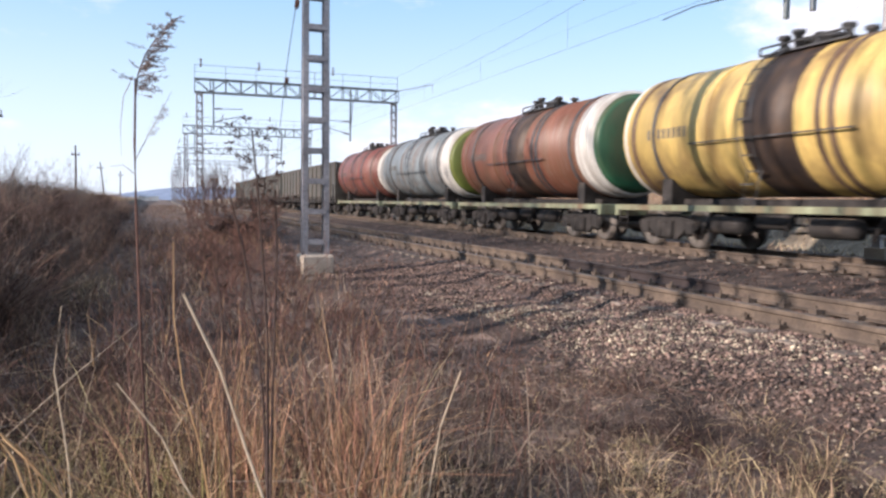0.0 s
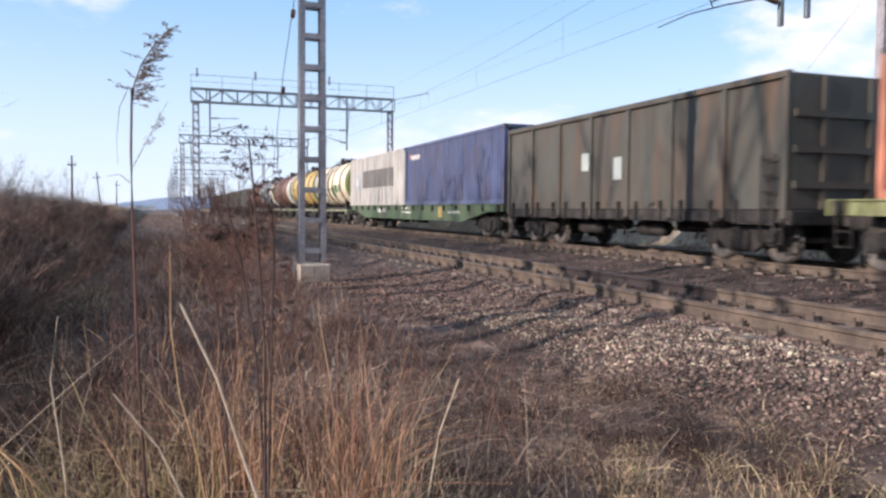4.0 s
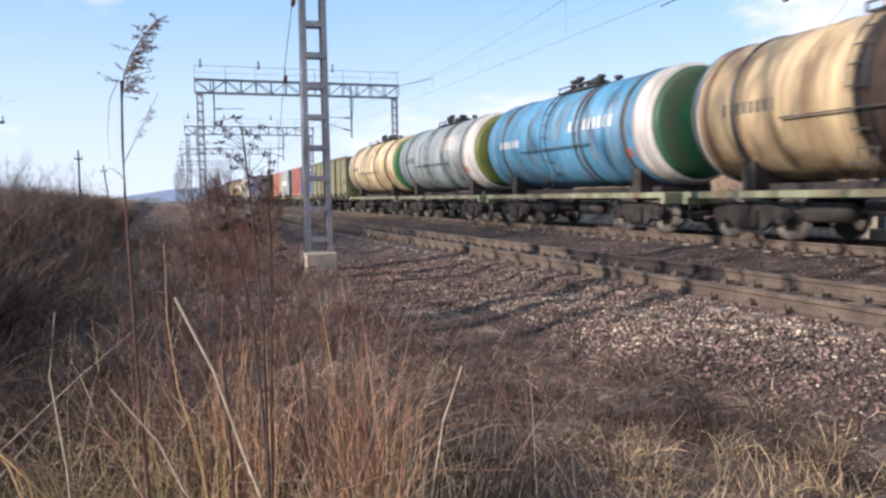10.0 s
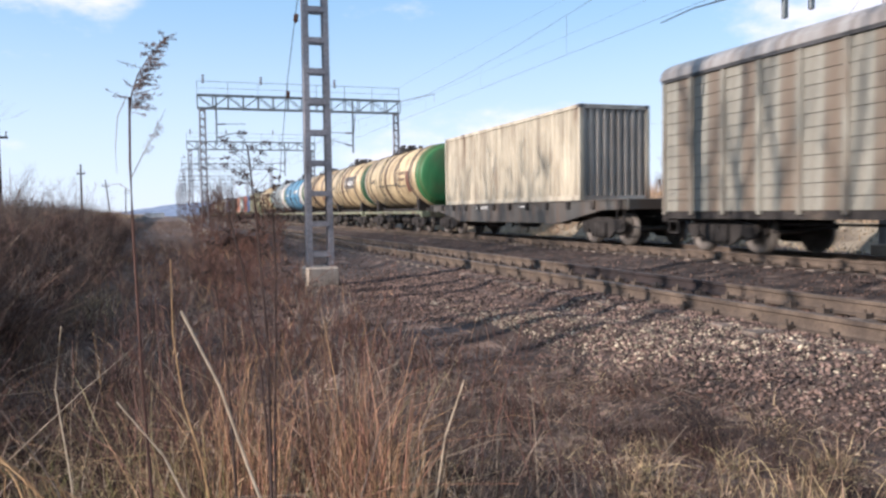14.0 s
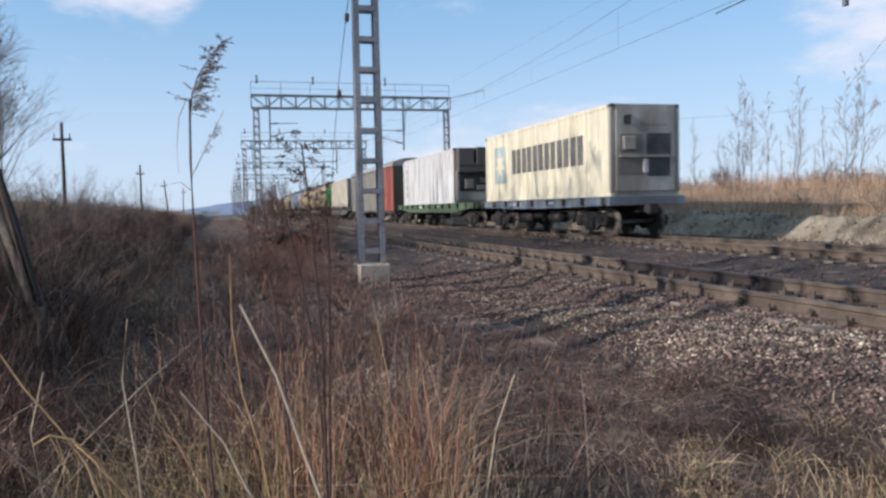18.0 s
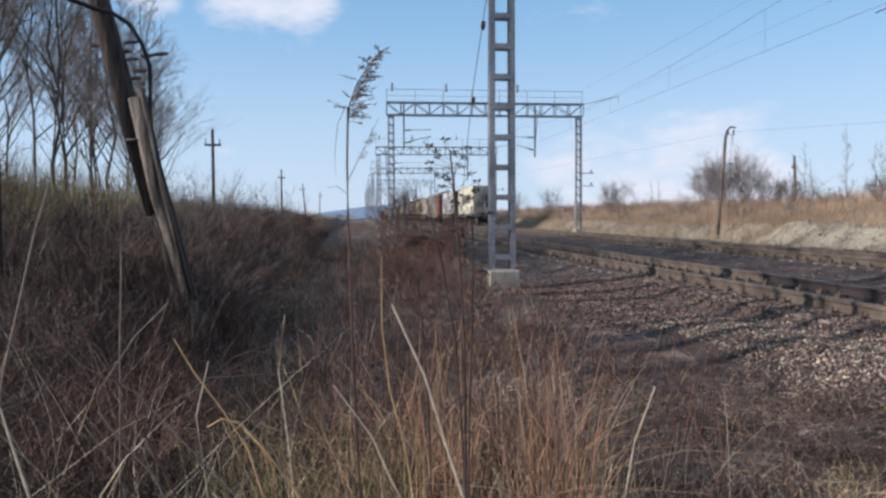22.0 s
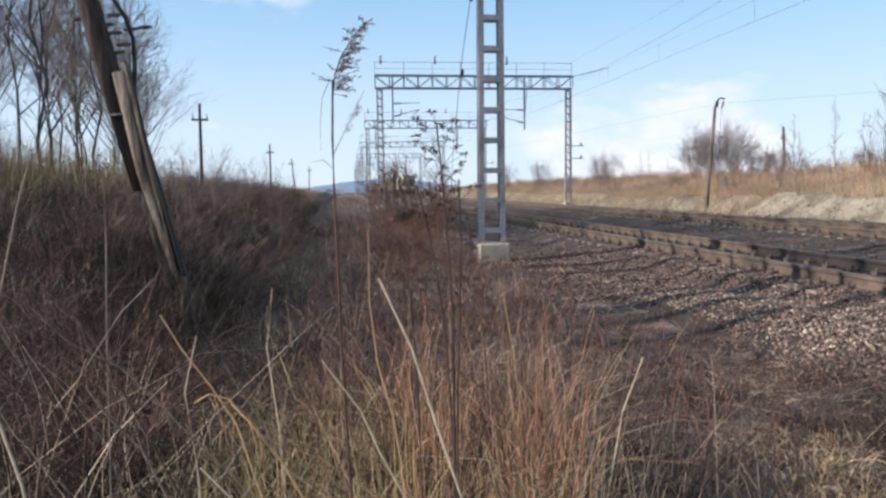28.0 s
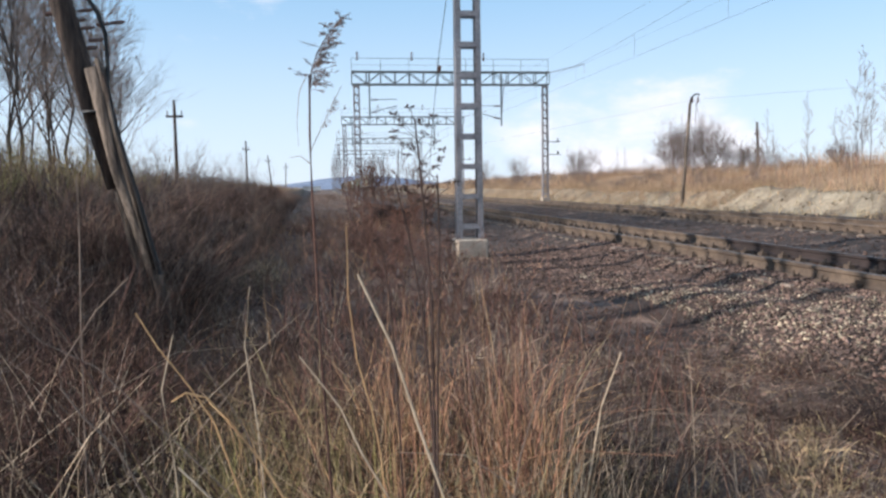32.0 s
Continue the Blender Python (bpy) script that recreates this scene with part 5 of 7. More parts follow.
def leaning_pole():
    g = tagged(thing("utility_pole", 0, 8.5, 0), "leaning dark wooden pole strapped to a grey stub", "utility pole")
    part("pole_shaft", pole_mesh("s", [(-3.05, 0, 5.4), (-2.71, 0, 3.79), (-2.43, 0, 2.61), (-2.16, 0.02, 1.6)], 0.1, 0.125, WOOD), WOOD, g)
    part("stub", pole_mesh("s", [(-2.29, -0.2, 2.78), (-2.11, -0.16, 1.77), (-1.82, -0.1, 0.7), (-1.7, -0.1, 0.0)], 0.1, 0.065, GREYWOOD), GREYWOOD, g, "split grey wooden stub")
    part("stub", pole_mesh("s", [(-2.33, -0.02, 2.55), (-2.2, -0.02, 1.77), (-1.98, 0.0, 0.7), (-1.9, 0, 0.0)], 0.06, 0.04, GREYWOOD), GREYWOOD, g, "split grey wooden stub")
    for z, x in ((2.35, -2.3),):
        bm = bmesh.new()
        lathe(bm, [(z - 0.012, 0.15), (z - 0.012, 0.158), (z + 0.012, 0.158), (z + 0.012, 0.15)], 14, "Z", (x, -0.09, 0))
        part("wire_strap", bm, DARKSTEEL, g)
    part("cable", tube(bmesh.new(), [(-3.34, -0.9, 3.95), (-3.16, -0.5, 3.80), (-2.71, -0.15, 3.68), (-2.55, -0.15, 3.65), (-2.37, -0.15, 3.53), (-2.25, -0.15, 3.33), (-2.18, -0.15, 3.12), (-2.165, -0.2, 2.83), (-2.165, -0.25, 2.59), (-2.09, -0.3, 2.18), (-1.94, -0.27, 1.58), (-1.75, -0.22, 0.7)], 0.022, 0.022, 8), BLACK, g, "thick black cable looped over the pole")
    for x, z in ((-2.12, 3.28), (-2.26, 3.26), (-2.42, 3.4), (-2.5, 3.3), (-2.42, 3.22), (-2.34, 3.1), (-2.4, 3.02), (-2.75, 3.36)):
        bm = bmesh.new()
        insulator(bm, (x - 0.05, 0.1, z), (x + 0.05, 0.1, z + 0.01), 0.02, 3)
        bar(bm, (x, 0.1, z), (x - 0.005, 0.1, z + 0.12), 0.008, seg=5)
        part("insulator", bm, PORCELAIN, g)
    for k, (x, zt) in enumerate(((-2.245, 2.86), (-2.2, 2.72))):
        part("split_plank", pole_mesh("s", [(x, -0.27, zt), (x + 0.19, -0.24, zt - 1.0), (x + 0.43 - 0.04 * k, -0.2, 0.75)], 0.03, 0.018, GREYWOOD, 5), WOOD if k else GREYWOOD, g, "splintered plank of the stub")


def dark_pole(x, y, r, h, label, lean=0.02):
    z = land1(x, y)
    g = tagged(thing("utility_pole", x, y, z - 0.1), label, "utility pole")
    part("pole_shaft", pole_mesh("s", [(0, 0, 0), (-lean * h * 0.5, 0, h / 2), (-lean * h, 0, h)], r, r * 0.75, WOOD), WOOD, g)
    bm = bmesh.new()
    box(bm, -lean * h - 0.8, -lean * h + 0.8, -0.06, 0.06, h - 0.6, h - 0.48)
    part("crossarm", bm, WOOD, g)
    return g


def line_pole(x, y, h, label, arm=1.4, lean=0.0, m=None):
    z = land1(x, y)
    g = tagged(thing("utility_pole", x, y, z - 0.1), label, "utility pole", "poles of the telegraph line")
    part("pole_shaft", pole_mesh("s", [(0, 0, 0), (lean * h, 0, h)], 0.14, 0.1, m or WOOD, 8), m or WOOD, g)
    bm = bmesh.new()
    box(bm, lean * h - arm / 2, lean * h + arm / 2, -0.05, 0.05, h - 1.25, h - 1.1)
    part("crossarm", bm, WOOD, g)
    for s in (-1, 1):
        bm = bmesh.new()
        insulator(bm, (lean * h + s * (arm / 2 - 0.1), 0, h - 1.1), (lean * h + s * (arm / 2 - 0.1), 0, h - 0.75), 0.06, 3)
        part("insulator", bm, PORCELAIN, g)
    return g


leaning_pole()
dark_pole(-3.4, 7.5, 0.105, 6.0, "dark creosoted wooden pole in the thicket", 0.0)
dark_pole(-4.72, 10.0, 0.055, 6.5, "dark wooden pole in the thicket", 0.0)
line_pole(-10.8, 60, 8.2 - land1(-10.8, 60), "wooden pole with a crossarm on the bank", 1.2)
line_pole(-10.6, 110, 8.2 - land1(-10.6, 110), "wooden pole with a crossarm on the bank", 1.0)
line_pole(-10.6, 160, 8.3 - land1(-10.6, 160), "leaning wooden pole on the bank", 1.2, -0.1)
line_pole(-10.6, 215, 6.5, "wooden pole on the bank", 1.2, 0.03)
line_pole(43.9, 75, 7.6 - land1(43.9, 75), "slanting dark wooden pole in the field", 0.5, -0.06)


def bent_lamp():
    g = tagged(thing("track_lamp_post", 18.45, 39, land1(18.45, 39) - 0.1), "grey leaning post with a small bent head and stays", "lamp post")
    part("post", pole_mesh("s", [(0, 0, 0), (0.2, 0, 2.5), (0.42, 0, 5.5)], 0.095, 0.075, GREYWOOD), GREYWOOD, g)
    bm = bmesh.new()
    tube(bm, [(0.42, 0, 5.4), (0.48, 0, 5.75), (0.7, 0, 5.95), (0.95, 0, 5.9)], 0.05, 0.04)
    part("bent_head", bm, DARKSTEEL, g)
    for dx in (0.55, 0.85):
        bm = bmesh.new()
        insulator(bm, (dx, 0, 5.5), (dx, 0, 5.8), 0.06, 3)
        part("insulator", bm, PORCELAIN, g)
    for x1, z1 in ((0.75, 2.4), (1.7, 2.6)):
        bm = bmesh.new()
        bar(bm, (0.75, 0, 5.6), (x1, 0.3, z1 - 1.6), 0.02, seg=5)
        part("stay_wire", bm, DARKSTEEL, g)


bent_lamp()
wire("field_wire", [(60, 20, 9.5), (43, 29, 7.5), (31, 34, 6.3), (19.2, 39, 5.85), (17.5, 70, 6.0), (17, 110, 6.4)], 0.0045, "thin dark wire along the far side of the tracks")
guy = wire("guy_wire", [(2.35, 14.3, 5.9), (2.6, 18, 4.6), (3.0, 22.5, 3.05), (3.75, 29.8, 0.25)], 0.008, "thin stay wire running down from the portal post")
for k in (0.18, 0.55):
    bm = bmesh.new()
    a, b = Vector((2.35, 14.3, 5.9)), Vector((3.0, 22.5, 3.05))
    p = a.lerp(b, k)
    insulator(bm, p - (b - a).normalized() * 0.12, p + (b - a).normalized() * 0.12, 0.05, 3)
    part("stay_insulator", bm, PORCELAIN, guy)
wire("feeder_wire", [(18.5, -20, 10.3), (19, 14.3, 10.1), (18.5, 55.3, 10.1), (18.5, 90, 10.1), (18.5, 172, 10.1)], 0.0045, "thin dark feeder wire beside the portals")
wire("feeder_wire", [(16.4, -20, 10.6), (16.3, 14.3, 10.45), (15.8, 55.3, 10.45), (15.8, 90, 10.45), (15.8, 172, 10.45)], 0.0045, "thin dark feeder wire above the portals")
wire("stay_wire", [(18.6, 14.3, 9.4), (15.35, 14.35, 6.3), (13.2, 14.4, 3.9)], 0.004, "thin slanting stay wire with an insulator")


def hill(name, x0, x1, y, top, seed, m, label):
    """A long wooded ridge with a body of its own."""
    rng = random.Random(seed)
    n, rows = 60, 8
    verts, faces = [], []
    for j in range(rows):
        for i in range(n + 1):
            u = i / n
            prof = top * (0.55 + 0.25 * math.sin(u * 5 + seed) + 0.2 * math.sin(u * 11 + seed * 2)) * math.sin(math.pi * u) ** 0.4
            t = j / (rows - 1)
            verts.append((x0 + (x1 - x0) * u, y + 600 * (t - 0.5), -4 + prof * math.sin(math.pi * t) + rng.uniform(-1, 1)))
    for j in range(rows - 1):
        for i in range(n):
            a = j * (n + 1) + i
            faces.append((a, a + 1, a + n + 2, a + n + 1))
    return tagged(raw(name, verts, faces, m, None, True), label, "hill", kind="structure")


# the blue of distant haze is mixed into the ridges' colour
HILL = mat("haze_painted_woods", (0.24, 0.3, 0.42), (0.2, 0.26, 0.36), 0.004, 1.0, 0, 0, 0.05)
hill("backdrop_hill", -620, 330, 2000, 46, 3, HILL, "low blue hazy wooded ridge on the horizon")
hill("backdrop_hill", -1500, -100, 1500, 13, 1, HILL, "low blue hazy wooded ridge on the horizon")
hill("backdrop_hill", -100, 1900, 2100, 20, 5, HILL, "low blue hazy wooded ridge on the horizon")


def far_shed():
    z = land1(-4.2, 240)
    g = tagged(thing("trackside_shed", -4.2, 240, z), "small white shed far down the line", "shed")
    bm = bmesh.new()
    box(bm, -2.6, 2.6, -1.5, 1.5, 0, 1.3)
    part("wall", bm, C_PURE, g)
    bm = bmesh.new()
    for x0, x1 in ((-2.8, 0), (0, 2.8)):
        vs = [bm.verts.new(p) for p in ((x0, -1.7, 1.25 if x0 < 0 else 2.2), (x1, -1.7, 2.2 if x0 < 0 else 1.25), (x1, 1.7, 2.2 if x0 < 0 else 1.25), (x0, 1.7, 1.25 if x0 < 0 else 2.2))]
        bm.faces.new(vs)
    part("roof", bm, P_ROOF, g)


far_shed()


def sleeper_pile():
    """Old wooden sleepers thrown into a heap."""
    rng = random.Random(5)
    g = tagged(thing("sleeper_pile", 2.25, 29, land1(2.25, 29)), "heap of old dark wooden sleepers and brush", "timber pile")
    wood = mat("old_sleeper_wood", (0.13, 0.075, 0.058), (0.06, 0.037, 0.031), 3, 0.95, 0, 0.5, 20, rand=0.4)
    for i in range(16):
        bm = bmesh.new()
        box(bm, -0.11, 0.11, -1.1, 1.1, -0.08, 0.08, 0.015)
        o = part("old_sleeper", bm, wood, g)
        row, col = i // 5, i % 5
        o.matrix_local = pose((col - 2 + 0.3 * row) * 0.27 + rng.uniform(-0.06, 0.06), rng.uniform(-0.4, 0.4), 0.1 + row * 0.18, rng.uniform(-5, 5), rng.uniform(-18, 18), rng.uniform(-22, 22))


sleeper_pile()


# ---- plants and stones ----
RNG = np.random.default_rng(7)


def stems_mesh(base, tip, r0, bend=None, seg=3, taper=0.12):
    """Thin three-sided stalks from base to tip, all at once: vertices and faces."""
    n = len(base)
    base, tip = np.asarray(base, float), np.asarray(tip, float)
    bend = np.zeros((n, 3)) if bend is None else bend
    r0 = np.broadcast_to(np.asarray(r0, float), (n,))
    rings = []
    ang = RNG.uniform(0, 6.28, n)
    d = tip - base
    d = d / np.maximum(np.linalg.norm(d, axis=1, keepdims=True), 1e-6)
    ref = np.where(np.abs(d[:, 2:3]) > 0.8, np.array([[1.0, 0, 0]]), np.array([[0, 0, 1.0]]))
    u = np.cross(d, ref)
    u /= np.maximum(np.linalg.norm(u, axis=1, keepdims=True), 1e-6)
    v = np.cross(d, u)
    for s in range(seg + 1):
        t = s / seg
        c = base + (tip - base) * t + bend * (t * (1 - t) * 4)
        r = r0 * (1 - (1 - taper) * t)
        for k in range(3):
            a = ang + k * 2.0944
            rings.append(c + (u * np.cos(a)[:, None] + v * np.sin(a)[:, None]) * r[:, None])
    per = 3 * (seg + 1)
    verts = np.stack(rings, 1).reshape(-1, 3)
    f = []
    o = (np.arange(n) * per)[:, None]
    for s in range(seg):
        for k in range(3):
            a, b = s * 3 + k, s * 3 + (k + 1) % 3
            f.append(o + np.array([[a, b, b + 3, a + 3]]))
    return verts, np.concatenate(f)


def add_stuff(name, verts, faces, m, label="", category="", parent=None):
    me = bpy.data.meshes.new(name)
    me.vertices.add(len(verts))
    me.vertices.foreach_set("co", np.asarray(verts, float).ravel())
    k = faces.shape[1]
    me.loops.add(len(faces) * k)
    me.loops.foreach_set("vertex_index", faces.ravel().astype(np.int32))
    me.polygons.add(len(faces))
    me.polygons.foreach_set("loop_start", np.arange(len(faces), dtype=np.int32) * k)
    me.update(calc_edges=True)
    me.validate()
    me.materials.append(m)
    ob = new(name, me)
    ob.parent = parent
    if parent is None:
        tagged(ob, label, category, kind="stuff")
    return ob


def blade_mesh(base, h, lean, curl, wave, r0, seg=4):
    """Thin stalks that lean, curl over towards the tip and waver; all at once."""
    n = len(h)
    a = RNG.uniform(0, 6.28, n)
    dirn = np.stack([np.cos(a), np.sin(a)], 1)
    side = np.stack([-np.sin(a), np.cos(a)], 1)
    cs = []
    for s in range(seg + 1):
        t = s / seg
        out = (lean * t + curl * t * t) * h
        wv = wave * h * np.sin(t * 4.5 + a * 3)
        xy = dirn * out[:, None] + side * wv[:, None]
        z = h * (t - np.minimum(0.55 * curl, 0.7) * t ** 3)
        cs.append(base + np.stack([xy[:, 0], xy[:, 1], z], 1))
    rings, ang = [], RNG.uniform(0, 6.28, n)
    for s, c in enumerate(cs):
        d = cs[min(s + 1, seg)] - cs[max(s - 1, 0)]
        d /= np.maximum(np.linalg.norm(d, axis=1, keepdims=True), 1e-6)
        ref = np.where(np.abs(d[:, 2:3]) > 0.8, np.array([[1.0, 0, 0]]), np.array([[0, 0, 1.0]]))
        u = np.cross(d, ref)
        u /= np.maximum(np.linalg.norm(u, axis=1, keepdims=True), 1e-6)
        v = np.cross(d, u)
        r = r0 * (1 - 0.8 * s / seg)
        for k in range(3):
            q = ang + k * 2.0944
            rings.append(c + (u * np.cos(q)[:, None] + v * np.sin(q)[:, None]) * r[:, None])
    per = 3 * (seg + 1)
    verts = np.stack(rings, 1).reshape(-1, 3)
    o = (np.arange(n) * per)[:, None]
    f = [o + np.array([[s * 3 + k, s * 3 + (k + 1) % 3, s * 3 + 3 + (k + 1) % 3, s * 3 + 3 + k]]) for s in range(seg) for k in range(3)]
    return verts, np.concatenate(f)


def meadow(name, n, spot, height, lean, r, m, label, category="dry grass", keep=None, sag=0.15, seg=2):
    """n stalks on the land; spot(n) gives x and y, height a range."""
    x, y = spot(n)
    if keep is not None:
        ok = keep(x, y)
        x, y = x[ok], y[ok]
    n = len(x)
    h = RNG.uniform(*height, n) * (0.6 + 0.6 * RNG.random(n))
    base = np.stack([x, y, land(x, y) - 0.02], 1)
    v, f = blade_mesh(base, h, np.abs(RNG.normal(0, lean, n)) * 1.3, np.abs(RNG.normal(0, sag, n)), RNG.normal(0, 0.035, n), r * RNG.uniform(0.5, 1.35, n), seg)
    return add_stuff(name, v, f, m, label, category)


def area(x0, x1, y0, y1):
    return lambda n: (RNG.uniform(x0, x1, n), RNG.uniform(y0, y1, n))


def clumps(x0, x1, y0, y1, k, spread):
    def f(n):
        c = np.stack([RNG.uniform(x0, x1, k), RNG.uniform(y0, y1, k)], 1)
        i = RNG.integers(0, k, n)
        p = c[i] + RNG.normal(0, spread, (n, 2))
        return p[:, 0], p[:, 1]
    return f


def fan(a0, a1, d0, d1):
    """Spots between two bearings (degrees right of ahead) and two distances."""
    def f(n):
        a, d = np.radians(RNG.uniform(a0, a1, n)), np.sqrt(RNG.uniform(d0 ** 2, d1 ** 2, n))
        return d * np.sin(a), d * np.cos(a)
    return f


def bank_spot(n):
    y = 3.2 + 60 * RNG.random(n) ** 1.6
    x = thicket_foot(y) - 0.2 - RNG.random(n) ** 1.3 * (1.2 + y * 0.16)
    return x, y


def face_spot(n):
    """Close along the foot of the bank, where the thicket stands like a wall."""
    y = 8.8 + 48 * RNG.random(n) ** 1.8
    x = thicket_foot(y) + 0.12 - RNG.random(n) ** 1.4 * 2.0 + RNG.normal(0, 0.08, n)
    return x, y


def scrub(name, n, spot, height, r, m, label, kids=4, wide=0.5):
    """Many small leafless bushes, too many to count: each a fan of stems with forked twigs."""
    x, y = spot(n)
    z = land(x, y) - 0.03
    segs_b, segs_t, segs_r = [], [], []
    for i in range(n):
        h = RNG.uniform(*height)
        k = RNG.integers(5, 9)
        base = np.array([x[i], y[i], z[i]])
        d = np.stack([RNG.normal(0, wide, k), RNG.normal(0, wide, k), RNG.uniform(0.6, 1.1, k)], 1)
        tip = base + d * h * RNG.uniform(0.5, 1.0, (k, 1))
        b0 = base + np.stack([RNG.normal(0, 0.08, k), RNG.normal(0, 0.08, k), np.zeros(k)], 1) * h
        segs_b.append(b0), segs_t.append(tip), segs_r.append(np.full(k, r))
        lv_b, lv_t, rr = b0, tip, r
        for lvl in range(2):
            j = RNG.integers(0, len(lv_b), k * kids * (lvl + 1))
            u = RNG.uniform(0.3, 1.0, (len(j), 1))
            p = lv_b[j] + (lv_t[j] - lv_b[j]) * u
            dd = (lv_t[j] - lv_b[j]) * 0.45 + RNG.normal(0, 0.2, (len(j), 3)) * h
            dd[:, 2] = np.abs(dd[:, 2]) * 0.8 + 0.02
            q = p + dd * RNG.uniform(0.5, 1.0, (len(j), 1))
            rr *= 0.65
            segs_b.append(p), segs_t.append(q), segs_r.append(np.full(len(j), rr))
            lv_b, lv_t = p, q
    v, f = stems_mesh(np.concatenate(segs_b), np.concatenate(segs_t), np.concatenate(segs_r), None, 1, 0.5)
    return add_stuff(name, v, f, m, label, "thicket")


# foreground, from the stand outwards
def low_cover(x, y):
    return x < 2.8 + 0.95 * sm(-y, -11, -8.5) + 0.7 * sm(-y, -4.7, -3.5) + 0.2 * np.sin(y * 1.7) + RNG.normal(0, 0.2, len(x))


def patchy(x, y):
    return low_cover(x, y) & (np.sin(x * 2.3 + y) * np.sin(y * 2.9 - x) + 0.6 * RNG.normal(0, 1, len(x)) > -0.1)


meadow("russet_grass", 620, clumps(0.0, 1.0, 2.6, 4.4, 26, 0.08), (0.3, 0.95), 0.26, 0.0034, REDGRASS, "russet dry grass standing in loose clumps", sag=0.5, seg=4)
meadow("russet_grass", 380, clumps(0.2, 0.85, 2.5, 3.6, 9, 0.05), (0.6, 1.1), 0.09, 0.0034, REDGRASS, "tall russet dry grass stalks in a clump", sag=0.12, seg=4)
meadow("fawn_grass", 260, clumps(-0.1, 1.15, 2.5, 4.2, 30, 0.08), (0.3, 0.95), 0.34, 0.0042, TANGRASS, "fawn dry grass among the russet clumps", sag=0.6, seg=4)
meadow("dark_grass", 1300, clumps(-1.3, 1.2, 2.5, 5.0, 60, 0.14), (0.25, 0.7), 0.22, 0.0051, DARKTHICKET, "dark brown dead grass between the russet stalks", sag=0.4, seg=4)
meadow("tan_grass", 1040, clumps(-1.4, 0.5, 2.5, 5.0, 40, 0.12), (0.22, 0.6), 0.3, 0.0036, TANGRASS, "tan dry grass low in the foreground", sag=0.7, seg=4)
meadow("olive_tufts", 800, clumps(0.9, 3.9, 3.0, 4.4, 40, 0.09), (0.06, 0.18), 0.3, 0.0036, TANGRASS, "low golden tufts of dry grass", sag=0.6, keep=low_cover, seg=3)
meadow("olive_grass", 420, clumps(-0.7, 0.3, 2.3, 3.6, 12, 0.08), (0.4, 0.8), 0.16, 0.0033, mat("olive_dry_grass", (0.36, 0.29, 0.12), (0.22, 0.17, 0.08), 1, 0.85, rand=0.6, island=True, hue=0.03), "olive and straw dry grass in fine tufts", sag=0.3, seg=4)
meadow("pale_grass", 160, clumps(0.5, 1.0, 2.3, 3.1, 9, 0.07), (0.4, 0.75), 0.14, 0.0026, STRAW, "pale straw stalks in crossing tufts", sag=0.2, seg=4)
meadow("pale_grass", 110, clumps(-0.8, 1.1, 2.3, 4.0, 40, 0.12), (0.3, 0.8), 0.2, 0.0026, STRAW, "pale straw stalks among the grass", sag=0.25, seg=4)
meadow("grey_weeds", 260, clumps(0.3, 1.5, 2.4, 4.4, 24, 0.13), (0.35, 0.9), 0.25, 0.0036, GREYSTEM, "grey dry weed stalks", sag=0.4, seg=4)
meadow("litter", 336, fan(-30, 12, 2.7, 4.6), (0.1, 0.24), 1.5, 0.0042, STRAW, "fallen pale straw lying on the ground", sag=0.8)
meadow("litter", 2880, fan(-30, 40, 2.8, 7.0), (0.03, 0.12), 1.6, 0.0042, GREYSTEM, "fallen dead stalks lying on the ground", sag=0.6, keep=low_cover)
meadow("low_grass", 1520, fan(-14, 48, 3.2, 7.8), (0.05, 0.19), 0.45, 0.0036, TANGRASS, "short trampled dry grass", sag=0.6, keep=patchy)
meadow("low_grass", 2400, fan(-14, 48, 3.2, 8.5), (0.04, 0.16), 0.6, 0.0036, GREYSTEM, "short grey dead grass", sag=0.6, keep=low_cover)
meadow("low_grass", 8800, fan(-14, 48, 3.2, 9.0), (0.04, 0.18), 0.6, 0.0041, BROWNSTEM, "short dark dead grass", sag=0.6, keep=low_cover)
meadow("low_tufts", 800, clumps(0.9, 3.6, 2.9, 3.9, 34, 0.06), (0.12, 0.3), 0.2, 0.0036, TANGRASS, "tufts of pale dry grass", sag=0.5, keep=low_cover, seg=4)
meadow("low_tufts", 1500, clumps(0.9, 3.6, 3.1, 5.6, 46, 0.1), (0.08, 0.22), 0.25, 0.0039, DARKTHICKET, "tufts of dark dead grass", sag=0.5, keep=low_cover, seg=4)
meadow("low_grass", 6400, fan(12, 48, 3.3, 7.0), (0.04, 0.16), 0.6, 0.0039, MATTED, "short matted grey-brown grass", sag=0.6, keep=low_cover)
meadow("low_grass", 2000, fan(12, 48, 3.2, 6.4), (0.05, 0.17), 0.5, 0.0035, GREYSTEM, "short grey dead grass", sag=0.6, keep=patchy)
meadow("stand_grass", 3500, area(-6, 4.0, -6, 3.2), (0.05, 0.16), 0.5, 0.003, BROWNSTEM, "short dead grass where the ground is trodden", sag=0.5)
meadow("stand_grass", 1500, clumps(-6, 3.0, -6, 2.6, 60, 0.12), (0.1, 0.3), 0.4, 0.003, TANGRASS, "tufts of dry grass where the ground is trodden", sag=0.6)
meadow("path_grass", 6000, area(-2.2, 3.0, 6, 26), (0.04, 0.15), 0.6, 0.005, BROWNSTEM, "low brown dead grass on the path", sag=0.5)
meadow("path_grass", 2600, area(-2.2, 3.4, 6, 40), (0.05, 0.2), 0.5, 0.005, REDGRASS, "low russet dead grass on the path", sag=0.5)
